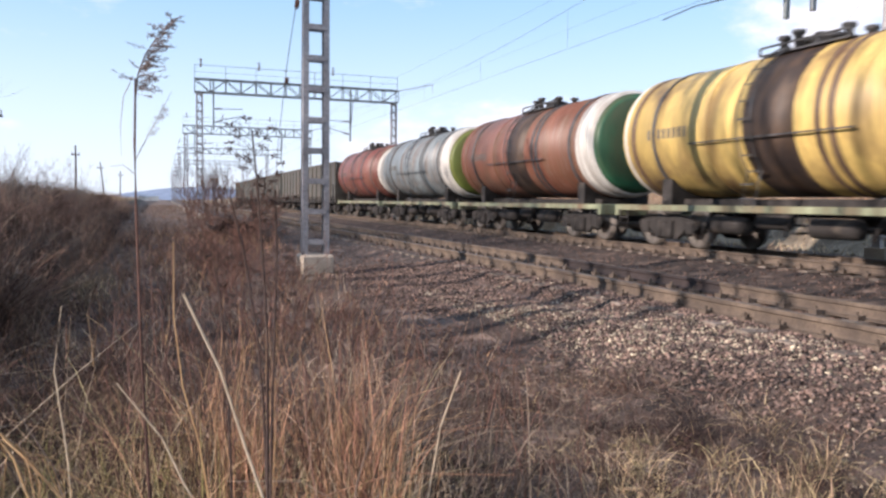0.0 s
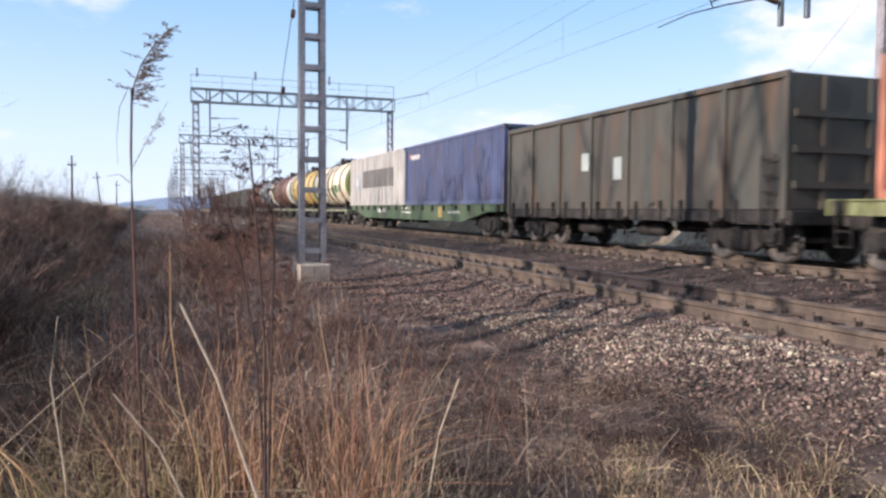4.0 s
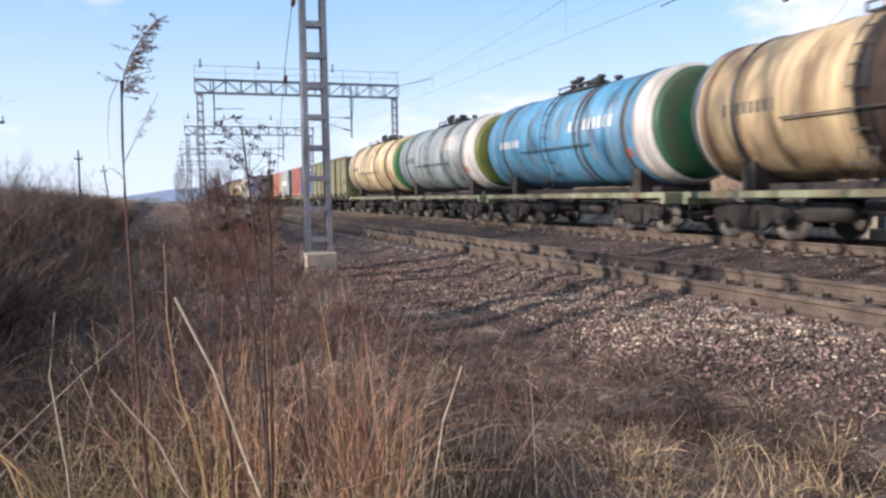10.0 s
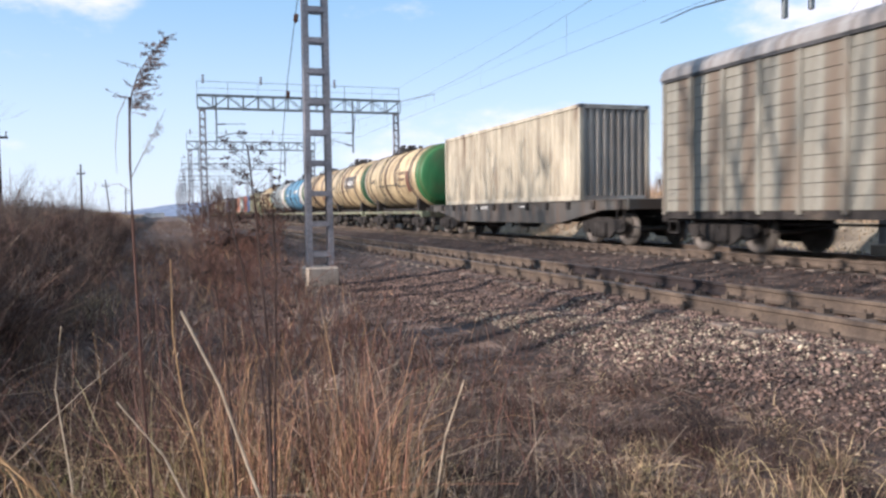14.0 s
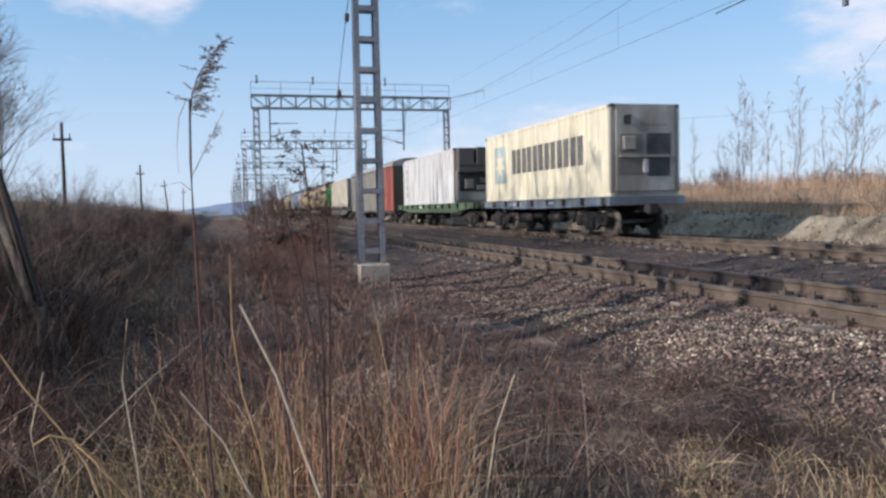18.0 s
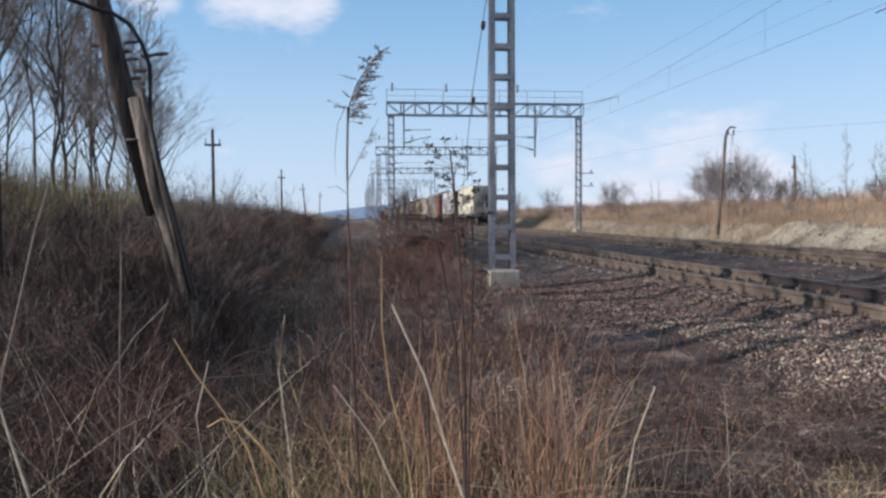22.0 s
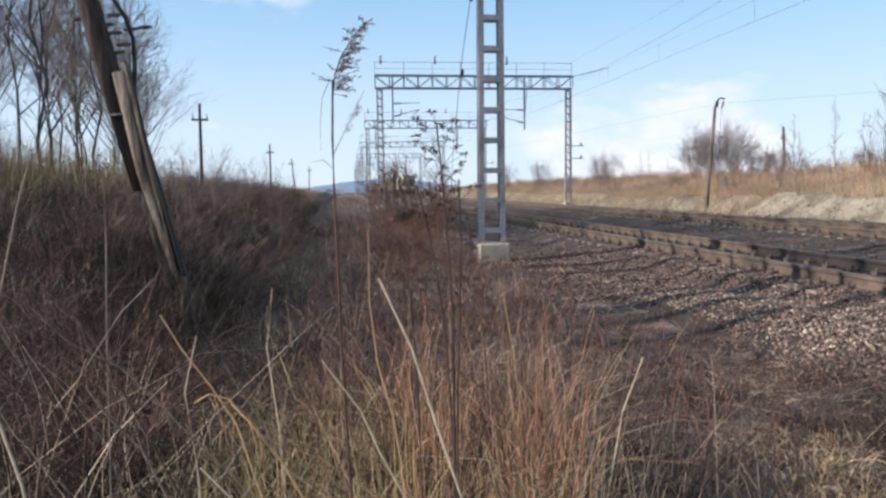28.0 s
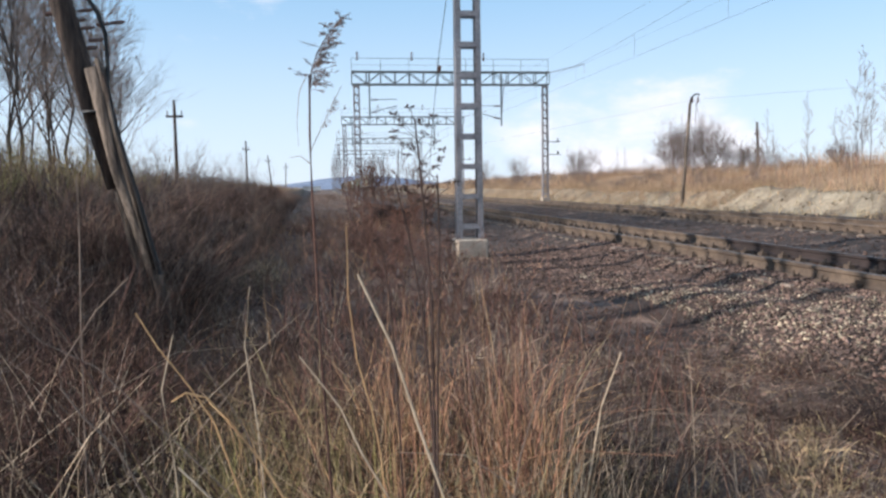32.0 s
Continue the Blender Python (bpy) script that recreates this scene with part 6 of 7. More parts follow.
meadow("path_grass", 5600, lambda n: (-3.2 + 6.4 * RNG.random(n), 24 + 130 * RNG.random(n) ** 1.4), (0.12, 0.34), 0.4, 0.014, THICKET, "low brown dead grass far down the path", sag=0.4, seg=1)
meadow("path_grass", 1500, lambda n: (-3.2 + 6.4 * RNG.random(n), 24 + 130 * RNG.random(n) ** 1.4), (0.1, 0.35), 0.4, 0.01, GREYSTEM, "low grey dead grass far down the path", sag=0.4, seg=1)
meadow("path_weeds", 1500, clumps(-1.8, 2.6, 5.5, 30, 100, 0.28), (0.2, 0.6), 0.25, 0.0061, REDGRASS, "russet weeds on the path", sag=0.3)
meadow("path_weeds", 900, clumps(-1.6, 2.4, 5.0, 14, 50, 0.25), (0.2, 0.5), 0.3, 0.0052, GREYSTEM, "grey weeds on the path", sag=0.4)
scrub("path_scrub", 80, area(-1.9, 2.4, 6, 30), (0.2, 0.5), 0.005, BROWNSTEM, "low dark scrub on the path")


meadow("golden_grass", 760, clumps(-0.65, 0.15, 2.1, 3.6, 22, 0.07), (0.3, 0.75), 0.22, 0.0026, TANGRASS, "golden dry grass in fine tufts", sag=0.4, seg=4)
meadow("golden_grass", 260, clumps(-0.65, 0.1, 2.1, 3.0, 14, 0.07), (0.25, 0.6), 0.3, 0.0024, STRAW, "pale straw in fine tufts", sag=0.5, seg=4)
meadow("path_grass", 2600, area(-1.7, 0.7, 7, 19), (0.06, 0.2), 0.5, 0.005, MATTED, "low matted grass on the path", sag=0.5)
meadow("path_grass", 1500, area(-1.9, -0.2, 5.5, 12), (0.08, 0.24), 0.45, 0.0045, THICKET, "low brown dead stems at the foot of the bank", sag=0.5)
meadow("path_grass", 420, clumps(-1.6, -0.9, 10.8, 13.4, 12, 0.14), (0.12, 0.34), 0.3, 0.0042, TANGRASS, "tan tuft of dry grass at the foot of the bank", sag=0.5)
# thicket on the near bank
def ragged(x, y):
    return np.sin(y * 0.9 + x * 1.3) + 0.7 * np.sin(y * 2.3 - x * 0.8 + 1) + RNG.normal(0, 0.8, len(x)) > -0.5


meadow("thicket", 4600, face_spot, (0.45, 0.95), 0.16, 0.0056, THICKET, "brown leafless stems standing along the foot of the bank", "thicket", keep=ragged, sag=0.25, seg=3)
meadow("thicket", 900, face_spot, (0.5, 1.05), 0.2, 0.0045, TWIG, "grey-brown twigs rising out of the thicket", "thicket", keep=ragged, sag=0.3, seg=3)
meadow("thicket", 700, face_spot, (0.4, 0.9), 0.25, 0.0045, GREYSTEM, "grey stalks along the foot of the bank", "thicket", keep=ragged, sag=0.4, seg=3)
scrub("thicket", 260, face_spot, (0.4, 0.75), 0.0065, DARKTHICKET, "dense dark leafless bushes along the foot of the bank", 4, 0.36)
scrub("thicket", 170, face_spot, (0.5, 0.95), 0.0055, THICKET, "brown leafless bushes along the foot of the bank", 4, 0.38)
meadow("thicket", 3000, bank_spot, (0.4, 0.9), 0.2, 0.0055, THICKET, "brown dry stems on the bank", "thicket", sag=0.25)
meadow("thicket", 3000, bank_spot, (0.3, 0.75), 0.2, 0.0057, DARKTHICKET, "brown leafless stems on the bank", "thicket", sag=0.2)
meadow("thicket", 600, bank_spot, (0.4, 1.0), 0.3, 0.0049, GREYSTEM, "grey dry stalks in the thicket", "thicket", sag=0.35)
meadow("thicket", 700, bank_spot, (0.35, 0.8), 0.3, 0.0054, REDGRASS, "russet dry stalks in the thicket", "thicket", sag=0.3)
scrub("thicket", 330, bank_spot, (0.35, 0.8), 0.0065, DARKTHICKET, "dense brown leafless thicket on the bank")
scrub("thicket", 160, bank_spot, (0.4, 0.95), 0.005, TWIG, "grey leafless bushes in the thicket")
scrub("bank_scrub", 270, lambda n: (-5.5 - RNG.random(n) * 11, 8 + 110 * RNG.random(n) ** 1.6), (0.3, 0.85), 0.012, TWIG, "leafless scrub along the top of the bank", 4)
scrub("bank_brush", 150, lambda n: (-3.2 - RNG.random(n) * 5, 13 + 34 * RNG.random(n) ** 1.2), (0.8, 1.5), 0.007, TWIG, "leafless grey-brown brush on the bank", 3, 0.4)
scrub("bank_brush", 120, lambda n: (-5.0 - RNG.random(n) * 6, 6 + 14 * RNG.random(n)), (0.8, 1.5), 0.007, BROWNSTEM, "tall dark brown brush on the bank", 4, 0.4)
meadow("bank_brush", 3800, lambda n: (-4.2 - RNG.random(n) * 7, 8 + 14 * RNG.random(n)), (0.9, 1.5), 0.16, 0.0062, MATS["olive_dry_grass"], "tall olive and tan dry grass on the bank", "dry grass", sag=0.25)
meadow("bank_brush", 4500, lambda n: (-5.6 - RNG.random(n) * 6, 8 + 14 * RNG.random(n)), (1.0, 1.75), 0.16, 0.0059, BROWNSTEM, "tall brown dry stems on the bank", "thicket", sag=0.25)
meadow("bank_top_grass", 6000, lambda n: (-4 - RNG.random(n) * 16, 6 + 120 * RNG.random(n) ** 1.6), (0.5, 1.0), 0.25, 0.008, TANGRASS, "tan tall grass along the top of the bank", sag=0.3, seg=1)
meadow("bank_top_grass", 5000, lambda n: (-2.6 - RNG.random(n) ** 1.3 * 7, 9 + 80 * RNG.random(n) ** 1.5), (0.6, 1.2), 0.2, 0.007, THICKET, "brown dry stems along the top of the bank", sag=0.3)
meadow("near_left_grass", 130, fan(-34, -13, 2.2, 4.5), (0.6, 1.25), 0.25, 0.0036, GREYSTEM, "grey and straw stalks in front of the bank", sag=0.4)
meadow("near_left_grass", 136, fan(-32, -14, 2.0, 4.0), (0.5, 1.1), 0.3, 0.0034, STRAW, "straw stalks in front of the bank", sag=0.3, seg=4)

meadow("near_left_grass", 360, fan(-34, -12, 2.6, 5.6), (0.35, 0.9), 0.25, 0.0048, DARKTHICKET, "dark brown stalks in front of the bank", sag=0.4, seg=4)
meadow("near_left_grass", 2240, fan(-34, -10, 2.4, 4.4), (0.15, 0.45), 0.4, 0.0034, TANGRASS, "low tan grass in front of the bank", sag=0.7, seg=4)
scrub("near_left_scrub", 60, fan(-34, -15, 3.2, 6.0), (0.4, 0.95), 0.005, BROWNSTEM, "dark tangled leafless scrub in front of the bank")

def near_thicket(n):
    """The dense stems close to the stand, higher away from the path."""
    y = 4.3 + 4.4 * RNG.random(n)
    return -1.5 + 0.04 * (8 - y) - RNG.random(n) ** 1.1 * 2.6 - 0.1 * np.abs(RNG.normal(0, 1, n)), y


def far_thicket(n):
    x, y = near_thicket(n)
    return x - 1.0, y


meadow("near_thicket", 1700, near_thicket, (0.4, 0.8), 0.13, 0.0045, THICKET, "brown upright stems crowding before the bank", "thicket", sag=0.2, seg=3)
meadow("near_thicket", 800, far_thicket, (0.7, 1.15), 0.12, 0.0046, THICKET, "tall brown stems crowding before the bank", "thicket", sag=0.2, seg=3)
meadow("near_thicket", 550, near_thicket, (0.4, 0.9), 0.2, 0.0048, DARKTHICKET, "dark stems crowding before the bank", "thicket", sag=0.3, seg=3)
meadow("near_thicket", 420, near_thicket, (0.6, 1.1), 0.2, 0.0036, GREYSTEM, "grey stalks crowding before the bank", "thicket", sag=0.3, seg=3)
scrub("near_thicket", 60, near_thicket, (0.5, 0.9), 0.005, DARKTHICKET, "dark tangled bushes before the bank", 4, 0.3)

meadow("tangle", 1100, area(-1.5, 0.0, 3.4, 6.4), (0.2, 0.5), 0.3, 0.0042, THICKET, "tangled brown dead weeds beside the path", sag=0.5, seg=3)
meadow("tangle", 500, area(-1.5, 0.1, 3.0, 6.0), (0.2, 0.45), 0.4, 0.0036, TANGRASS, "tangled tan grass beside the path", sag=0.6, seg=3)
scrub("tangle", 34, area(-1.5, 0.1, 3.6, 6.6), (0.25, 0.5), 0.0042, BROWNSTEM, "low tangled leafless scrub beside the path", 4, 0.45)

# far bank
meadow("far_bank_grass", 24000, lambda n: (19.9 + RNG.random(n) ** 1.2 * 14, 12 + 150 * RNG.random(n) ** 1.3), (0.5, 0.95), 0.14, 0.009, FARGRASS, "fawn dry grass covering the far bank", sag=0.15, seg=1)
meadow("far_bank_grass", 14000, lambda n: (20.5 + RNG.random(n) * 22, 12 + 150 * RNG.random(n) ** 1.3), (0.5, 1.1), 0.16, 0.009, REDGRASS, "russet scrub on the far bank", sag=0.15, seg=1)
scrub("far_scrub", 260, lambda n: (20 + RNG.random(n) * 20, 14 + 120 * RNG.random(n) ** 1.3), (0.6, 1.4), 0.016, TWIG, "leafless scrub on the far bank")
meadow("cutting_weeds", 4200, area(17.4, 20.6, 14, 90), (0.12, 0.45), 0.3, 0.01, TANGRASS, "sparse weeds on the cut soil", sag=0.3)


meadow("cutting_grass", 11000, lambda n: (18.2 + RNG.random(n) * 2.4, 29 + 97 * RNG.random(n) ** 1.2), (0.3, 0.8), 0.25, 0.009, FARGRASS, "fawn grass hanging over the cut soil", sag=0.4, keep=lambda x, y: np.sin(y * 0.55) + 0.5 * np.sin(y * 1.3 + x) + (y - 37) * 0.1 + 0.7 * (x - 19.0) > 0, seg=1)
meadow("tall_red_stems", 260, clumps(-0.2, 2.2, 3.2, 9.5, 60, 0.14), (0.6, 1.25), 0.1, 0.0044, mat("dark_red_stem", (0.21, 0.11, 0.085), (0.12, 0.066, 0.053), 2, 0.9, rand=0.6, island=True), "tall sparse dark red weed stems", sag=0.15, seg=3)
scrub("russet_scrub", 36, clumps(0.0, 1.6, 6.5, 16, 16, 0.4), (0.4, 0.95), 0.0055, MATS["dark_red_stem"], "dark red leafless scrub beside the path", 4, 0.35)


# ---- shrubs and trees ----
def twig_cloud(roots, tips, r, depth, rng, out, spread, shrink=0.62, kids=3):
    """Splits each twig into finer ones; gathers (base, tip, radius)."""
    for a, b in zip(roots, tips):
        out.append((a, b, r))
        if depth:
            ln = (b - a).length
            nb, nt = [], []
            for _ in range(kids):
                t = rng.uniform(0.35, 1.0)
                p = a.lerp(b, t)
                d = (b - a).normalized() + Vector((rng.gauss(0, spread), rng.gauss(0, spread), rng.gauss(0.12, spread * 0.7)))
                nb.append(p)
                nt.append(p + d.normalized() * ln * shrink * rng.uniform(0.7, 1.2))
            twig_cloud(nb, nt, r * 0.7, depth - 1, rng, out, spread, shrink, kids if depth > 1 else max(2, kids - 1))


def seg_stuff(name, segs, m, parent, seg=1):
    b = np.array([s[0][:] for s in segs])
    t = np.array([s[1][:] for s in segs])
    v, f = stems_mesh(b, t, np.array([s[2] for s in segs]), None, seg, 0.45)
    return tagged(add_stuff(name, v, f, m, parent=parent), kind="stuff")


def make_shrub(x, y, h, stems, seed, label, name="shrub", m=None, spread=0.45, r=0.012, wide=0.35, depth=2, kids=3):
    rng = random.Random(seed)
    z = land1(x, y)
    g = tagged(thing(name, x, y, z - 0.05), label, "shrub", "bare shrubs")
    segs = []
    for i in range(stems):
        a, l = rng.uniform(0, 6.28), h * rng.uniform(0.6, 1.0)
        tip = Vector((math.cos(a) * wide * h * rng.uniform(0.2, 1), math.sin(a) * wide * h * rng.uniform(0.2, 1), l))
        base = Vector((rng.gauss(0, 0.06) * h * wide * 2, rng.gauss(0, 0.06) * h * wide * 2, 0))
        mid = base.lerp(tip, 0.55) + Vector((rng.gauss(0, 0.05), rng.gauss(0, 0.05), 0)) * h
        segs.append((base, mid, r))
        twig_cloud([mid], [tip], r * 0.7, depth, rng, segs, spread, 0.6, kids)
        twig_cloud([base.lerp(mid, 0.6)], [base.lerp(mid, 0.6) + Vector((rng.gauss(0, 0.2), rng.gauss(0, 0.2), 0.3)) * h], r * 0.6, depth - 1, rng, segs, spread, 0.6, kids)
    ob = seg_stuff("branch_crown", segs, m or TWIG, g)
    return g


def make_tree(x, y, h, seed, label, lean=0.0, limbs=11, crown=0.5, first=0.3, r=None, fork=3):
    rng = random.Random(seed)
    z = land1(x, y)
    r = r or h * 0.016
    g = tagged(thing("bare_tree", x, y, z - 0.1), label, "tree", "bare trees")
    pts = [Vector((0, 0, 0))]
    for i in range(1, 7):
        pts.append(Vector((lean * h * i / 6 + rng.gauss(0, 0.012) * h, rng.gauss(0, 0.012) * h, h * i / 6)))
    part("trunk", tube(bmesh.new(), pts, r, r * 0.16, 7), BARK, g)
    segs = []
    for i in range(limbs):
        t = first + (1 - first) * (i + rng.random()) / limbs
        k = min(int(t * 6), 5)
        p = pts[k].lerp(pts[k + 1], t * 6 - k)
        a = rng.uniform(0, 6.28)
        ln = h * crown * (1.15 - t) * rng.uniform(0.6, 1.1)
        d = Vector((math.cos(a), math.sin(a), rng.uniform(0.9, 2.2))).normalized()
        tip = p + d * ln
        part("limb", tube(bmesh.new(), [p, p.lerp(tip, 0.5) + Vector((0, 0, -0.04 * ln)), tip], r * (1.1 - t) * 0.55, r * 0.12, 5), BARK, g)
        for _ in range(4):
            q = p.lerp(tip, rng.uniform(0.25, 1.0))
            e = q + (d + Vector((rng.gauss(0, 0.5), rng.gauss(0, 0.5), rng.gauss(0.35, 0.3)))).normalized() * ln * rng.uniform(0.3, 0.6)
            twig_cloud([q], [e], min(0.0115, h * 0.0011), fork, rng, segs, 0.4, 0.7, 3)
    seg_stuff("twig_crown", segs, TWIG, g)
    return g


# trees on the left bank
trng = random.Random(11)
for i, (tx, ty, th) in enumerate(((-9.4, 21.0, 11.5), (-8.3, 22.5, 11.0), (-10.6, 23.5, 12.5), (-9.2, 25.5, 11.5), (-11.8, 26, 12.5), (-10.2, 28.5, 12), (-8.8, 29, 10.5), (-12.8, 30, 12.5), (-10.8, 33, 11.5), (-13.6, 25, 12.5), (-9.7, 36, 10.0), (-12.4, 38, 11.0), (-11.2, 43, 8.4), (-12.4, 46, 9.2), (-12.2, 50, 9.5), (-15.5, 29, 13), (-15, 34, 12.5), (-16.5, 38, 13), (-14.5, 42, 12), (-17, 46, 12.5), (-14.5, 54, 10.5), (-17.5, 33, 13.5), (-10.2, 19.2, 10.5))):
    make_tree(tx, ty, th - land1(tx, ty), 100 + i, "tall leafless grey-brown tree on the bank", trng.uniform(-0.03, 0.03), 14, 0.38, 0.18, 0.065)
for i, (tx, ty, th) in enumerate(((-8.8, 55, 3.0), (-8.6, 70, 2.8), (-9.2, 84, 3.6), (-8.5, 98, 3.4), (-8.6, 124, 3.2), (-7.5, 48, 2.2), (-6.0, 16, 1.3), (-7.2, 27, 2.0), (-7.0, 33, 2.2), (-6.4, 23, 1.7))):
    make_shrub(tx, ty, th, 7, 300 + i, "leafless grey shrub on the bank top")
for i in range(22):
    make_tree(-trng.uniform(8.8, 20), trng.uniform(20, 42), trng.uniform(8, 12), 150 + i, "slender leafless grey tree in the grove", trng.uniform(-0.03, 0.03), 12, 0.3, 0.2, 0.05, 2)
for i, (tx, ty, th) in enumerate(((-10.3, 40, 7.4), (-11.4, 42, 8.0), (-12.0, 37, 8.8))):
    make_tree(tx, ty, th, 250 + i, "bushy leafless tree at the edge of the grove", 0.0, 20, 0.46, 0.12, 0.06)
# trees that stand on the bank beside the stand and shade the tracks
for i, (tx, ty, th, tr, low) in enumerate(((-13.5, 11.2, 16.5, 0.2, 0.4), (-14.6, 10.4, 17, 0.17, 0.4), (-12.8, 13.0, 15.5, 0.15, 0.4), (-18.5, 16.2, 19, 0.19, 0.35), (-19, 12.6, 18.5, 0.18, 0.45), (-14, 5.6, 15.5, 0.16, 0.52), (-13, 8.2, 15, 0.15, 0.52), (-15.2, 7.2, 16, 0.17, 0.52))):
    make_tree(tx, ty, th, 600 + i, "tall leafless tree on the bank beside the line", trng.uniform(-0.01, 0.01), 10, 0.26, low, tr, 1)
# far side: saplings, bush and scrub
for i, (tx, ty, th) in enumerate(((26.2, 40, 4.2), (27.9, 40, 3.4), (29.2, 40, 6.2), (30.2, 41, 7.2), (31.6, 42, 6.0), (24.9, 43, 3.2), (33, 40, 5.5), (35, 38, 6.5), (29.8, 50, 4.6), (26.5, 34, 4.8), (27.6, 33, 5.6), (29.5, 31, 6.2), (31, 33, 6.0), (25.5, 29, 3.6), (33.5, 30, 6.5), (28.8, 27, 5.5))):
    make_tree(tx, ty, th, 200 + i, "thin leafless sapling on the far bank", 0.0, 15, 0.22, 0.12, 0.024, 2)
for i, (tx, ty, th) in enumerate(((27.6, 60, 3.0), (28.8, 60, 3.6), (30.2, 61, 4.0), (31.6, 62, 3.8), (29.2, 64, 3.2), (31.4, 66, 3.6), (29.4, 57, 3.0), (33.0, 61, 2.6), (24.5, 75, 2.6), (27, 80, 3.0), (23.5, 95, 2.8), (33.6, 60, 1.9), (38, 66, 2.2), (42, 60, 2.0), (22.5, 110, 3.2), (36, 50, 1.8))):
    make_shrub(tx, ty, th, 44, 400 + i, "dense leafless grey-brown bush on the far bank", m=BUSH, r=0.011, wide=0.5, kids=4)
srng = random.Random(21)
for i in range(16):
    make_tree(srng.uniform(24, 46), srng.uniform(38, 85), srng.uniform(1.8, 3.6), 700 + i, "thin leafless sapling on the far bank", srng.uniform(-0.04, 0.04), 9, 0.26, 0.12, 0.03, 2)
# russet scrub between path and track
for i, (tx, ty, th) in enumerate(((1.2, 24, 1.8), (2.0, 27, 2.3), (2.9, 26, 1.9), (1.6, 31, 2.6), (2.6, 33, 2.4), (3.3, 31, 2.0), (1.1, 36, 2.2), (3.9, 36, 2.2), (2.2, 42, 2.6), (3.2, 45, 2.6), (1.3, 46, 2.4), (0.9, 19, 1.1), (1.9, 20, 1.3), (2.6, 22, 1.5), (1.4, 16, 0.9), (2.2, 50, 2.6), (3.4, 55, 2.4))):
    make_shrub(tx, ty, th, 6, 500 + i, "russet leafless scrub beside the track", m=mat("russet_twigs", (0.23, 0.12, 0.085), (0.16, 0.09, 0.07), 2, 0.95, rand=0.3, island=True), r=0.016, wide=0.34, kids=4)


# ---- single stalks close to the stand ----
def stalk(name, pts, r0, r1, m, label, category="dry stalk"):
    p = [Vector(q) for q in pts]
    last = p[-1]
    d = (p[-1] - p[-2]).normalized()
    k = (last.z - land1(last.x, last.y) + 0.02) / max(-d.z, 0.2)
    foot = Vector((last.x + d.x * k * 0.5, last.y + d.y * k * 0.5, land1(last.x, last.y) - 0.02))
    g = tagged(thing(name, foot.x, foot.y, foot.z), label, category, "stalks in the foreground")
    part("stem", tube(bmesh.new(), [q - foot for q in p] + [Vector((0, 0, 0))], r1, r0, 6), m, g)
    return g, foot


def reed():
    g, foot = stalk("plumed_reed", [(-0.088, 2.22, 1.87), (-0.092, 2.22, 1.7), (-0.09, 2.22, 1.53), (-0.08, 2.22, 1.12), (-0.06, 2.22, 0.67)], 0.0055, 0.003, BROWNSTEM, "tall reed with a dry drooping plume", "reed")
    rng = random.Random(3)
    plume = mat("reed_plume", (0.26, 0.2, 0.185), (0.16, 0.125, 0.115), 4, 0.9, rand=0.4, island=True)
    axis = [Vector(p) - foot for p in ((-0.088, 2.22, 1.83), (-0.082, 2.22, 1.88), (-0.065, 2.22, 1.93), (-0.035, 2.22, 1.98), (0.005, 2.22, 2.03))]
    part("plume_axis", tube(bmesh.new(), axis, 0.0022, 0.0008, 5), BROWNSTEM, g)
    for j in range(72):
        t = (j + 0.5) / 72
        k = min(int(t * 4), 3)
        p = axis[k].lerp(axis[k + 1], t * 4 - k)
        ln = 0.075 * (1 - 0.5 * t) * rng.uniform(0.5, 1.2)
        side = 1 if rng.random() < 0.85 else -1
        d = Vector((side * rng.uniform(0.5, 1), rng.gauss(0, 0.4), rng.uniform(-0.25, 0.7))).normalized()
        segs = [(p, p + d * ln, 0.0008)]
        for i in range(17):
            q = p + d * ln * rng.uniform(0.15, 1)
            e = Vector((rng.gauss(0.2, 0.6), rng.gauss(0, 0.6), rng.gauss(0, 0.6))).normalized()
            segs.append((q, q + e * rng.uniform(0.004, 0.011), 0.0011))
        seg_stuff("plume_spray", segs, plume, g)
    for pts in (((-0.1, 2.22, 1.86), (-0.118, 2.22, 1.82), (-0.126, 2.22, 1.74), (-0.124, 2.22, 1.67)), ((-0.09, 2.22, 1.66), (-0.05, 2.22, 1.74), (-0.02, 2.22, 1.8), (0.0, 2.22, 1.84)), ((-0.09, 2.22, 1.62), (-0.12, 2.22, 1.645), (-0.15, 2.22, 1.64))):
        part("leaf", tube(bmesh.new(), [Vector(p) - foot for p in pts], 0.0012, 0.0005, 4), GREYSTEM, g)


    for j in range(16):
        p = Vector((-0.085, 2.22, 1.67)).lerp(Vector((0.0, 2.22, 1.83)), rng.uniform(0.35, 1.0)) - foot
        segs = []
        for i in range(6):
            e = Vector((rng.gauss(0.2, 0.6), rng.gauss(0, 0.5), rng.gauss(-0.5, 0.5))).normalized()
            q = p + e * rng.uniform(0.0, 0.012)
            segs.append((q, q + e * rng.uniform(0.004, 0.01), 0.0009))
        seg_stuff("plume_spray", segs, plume, g)


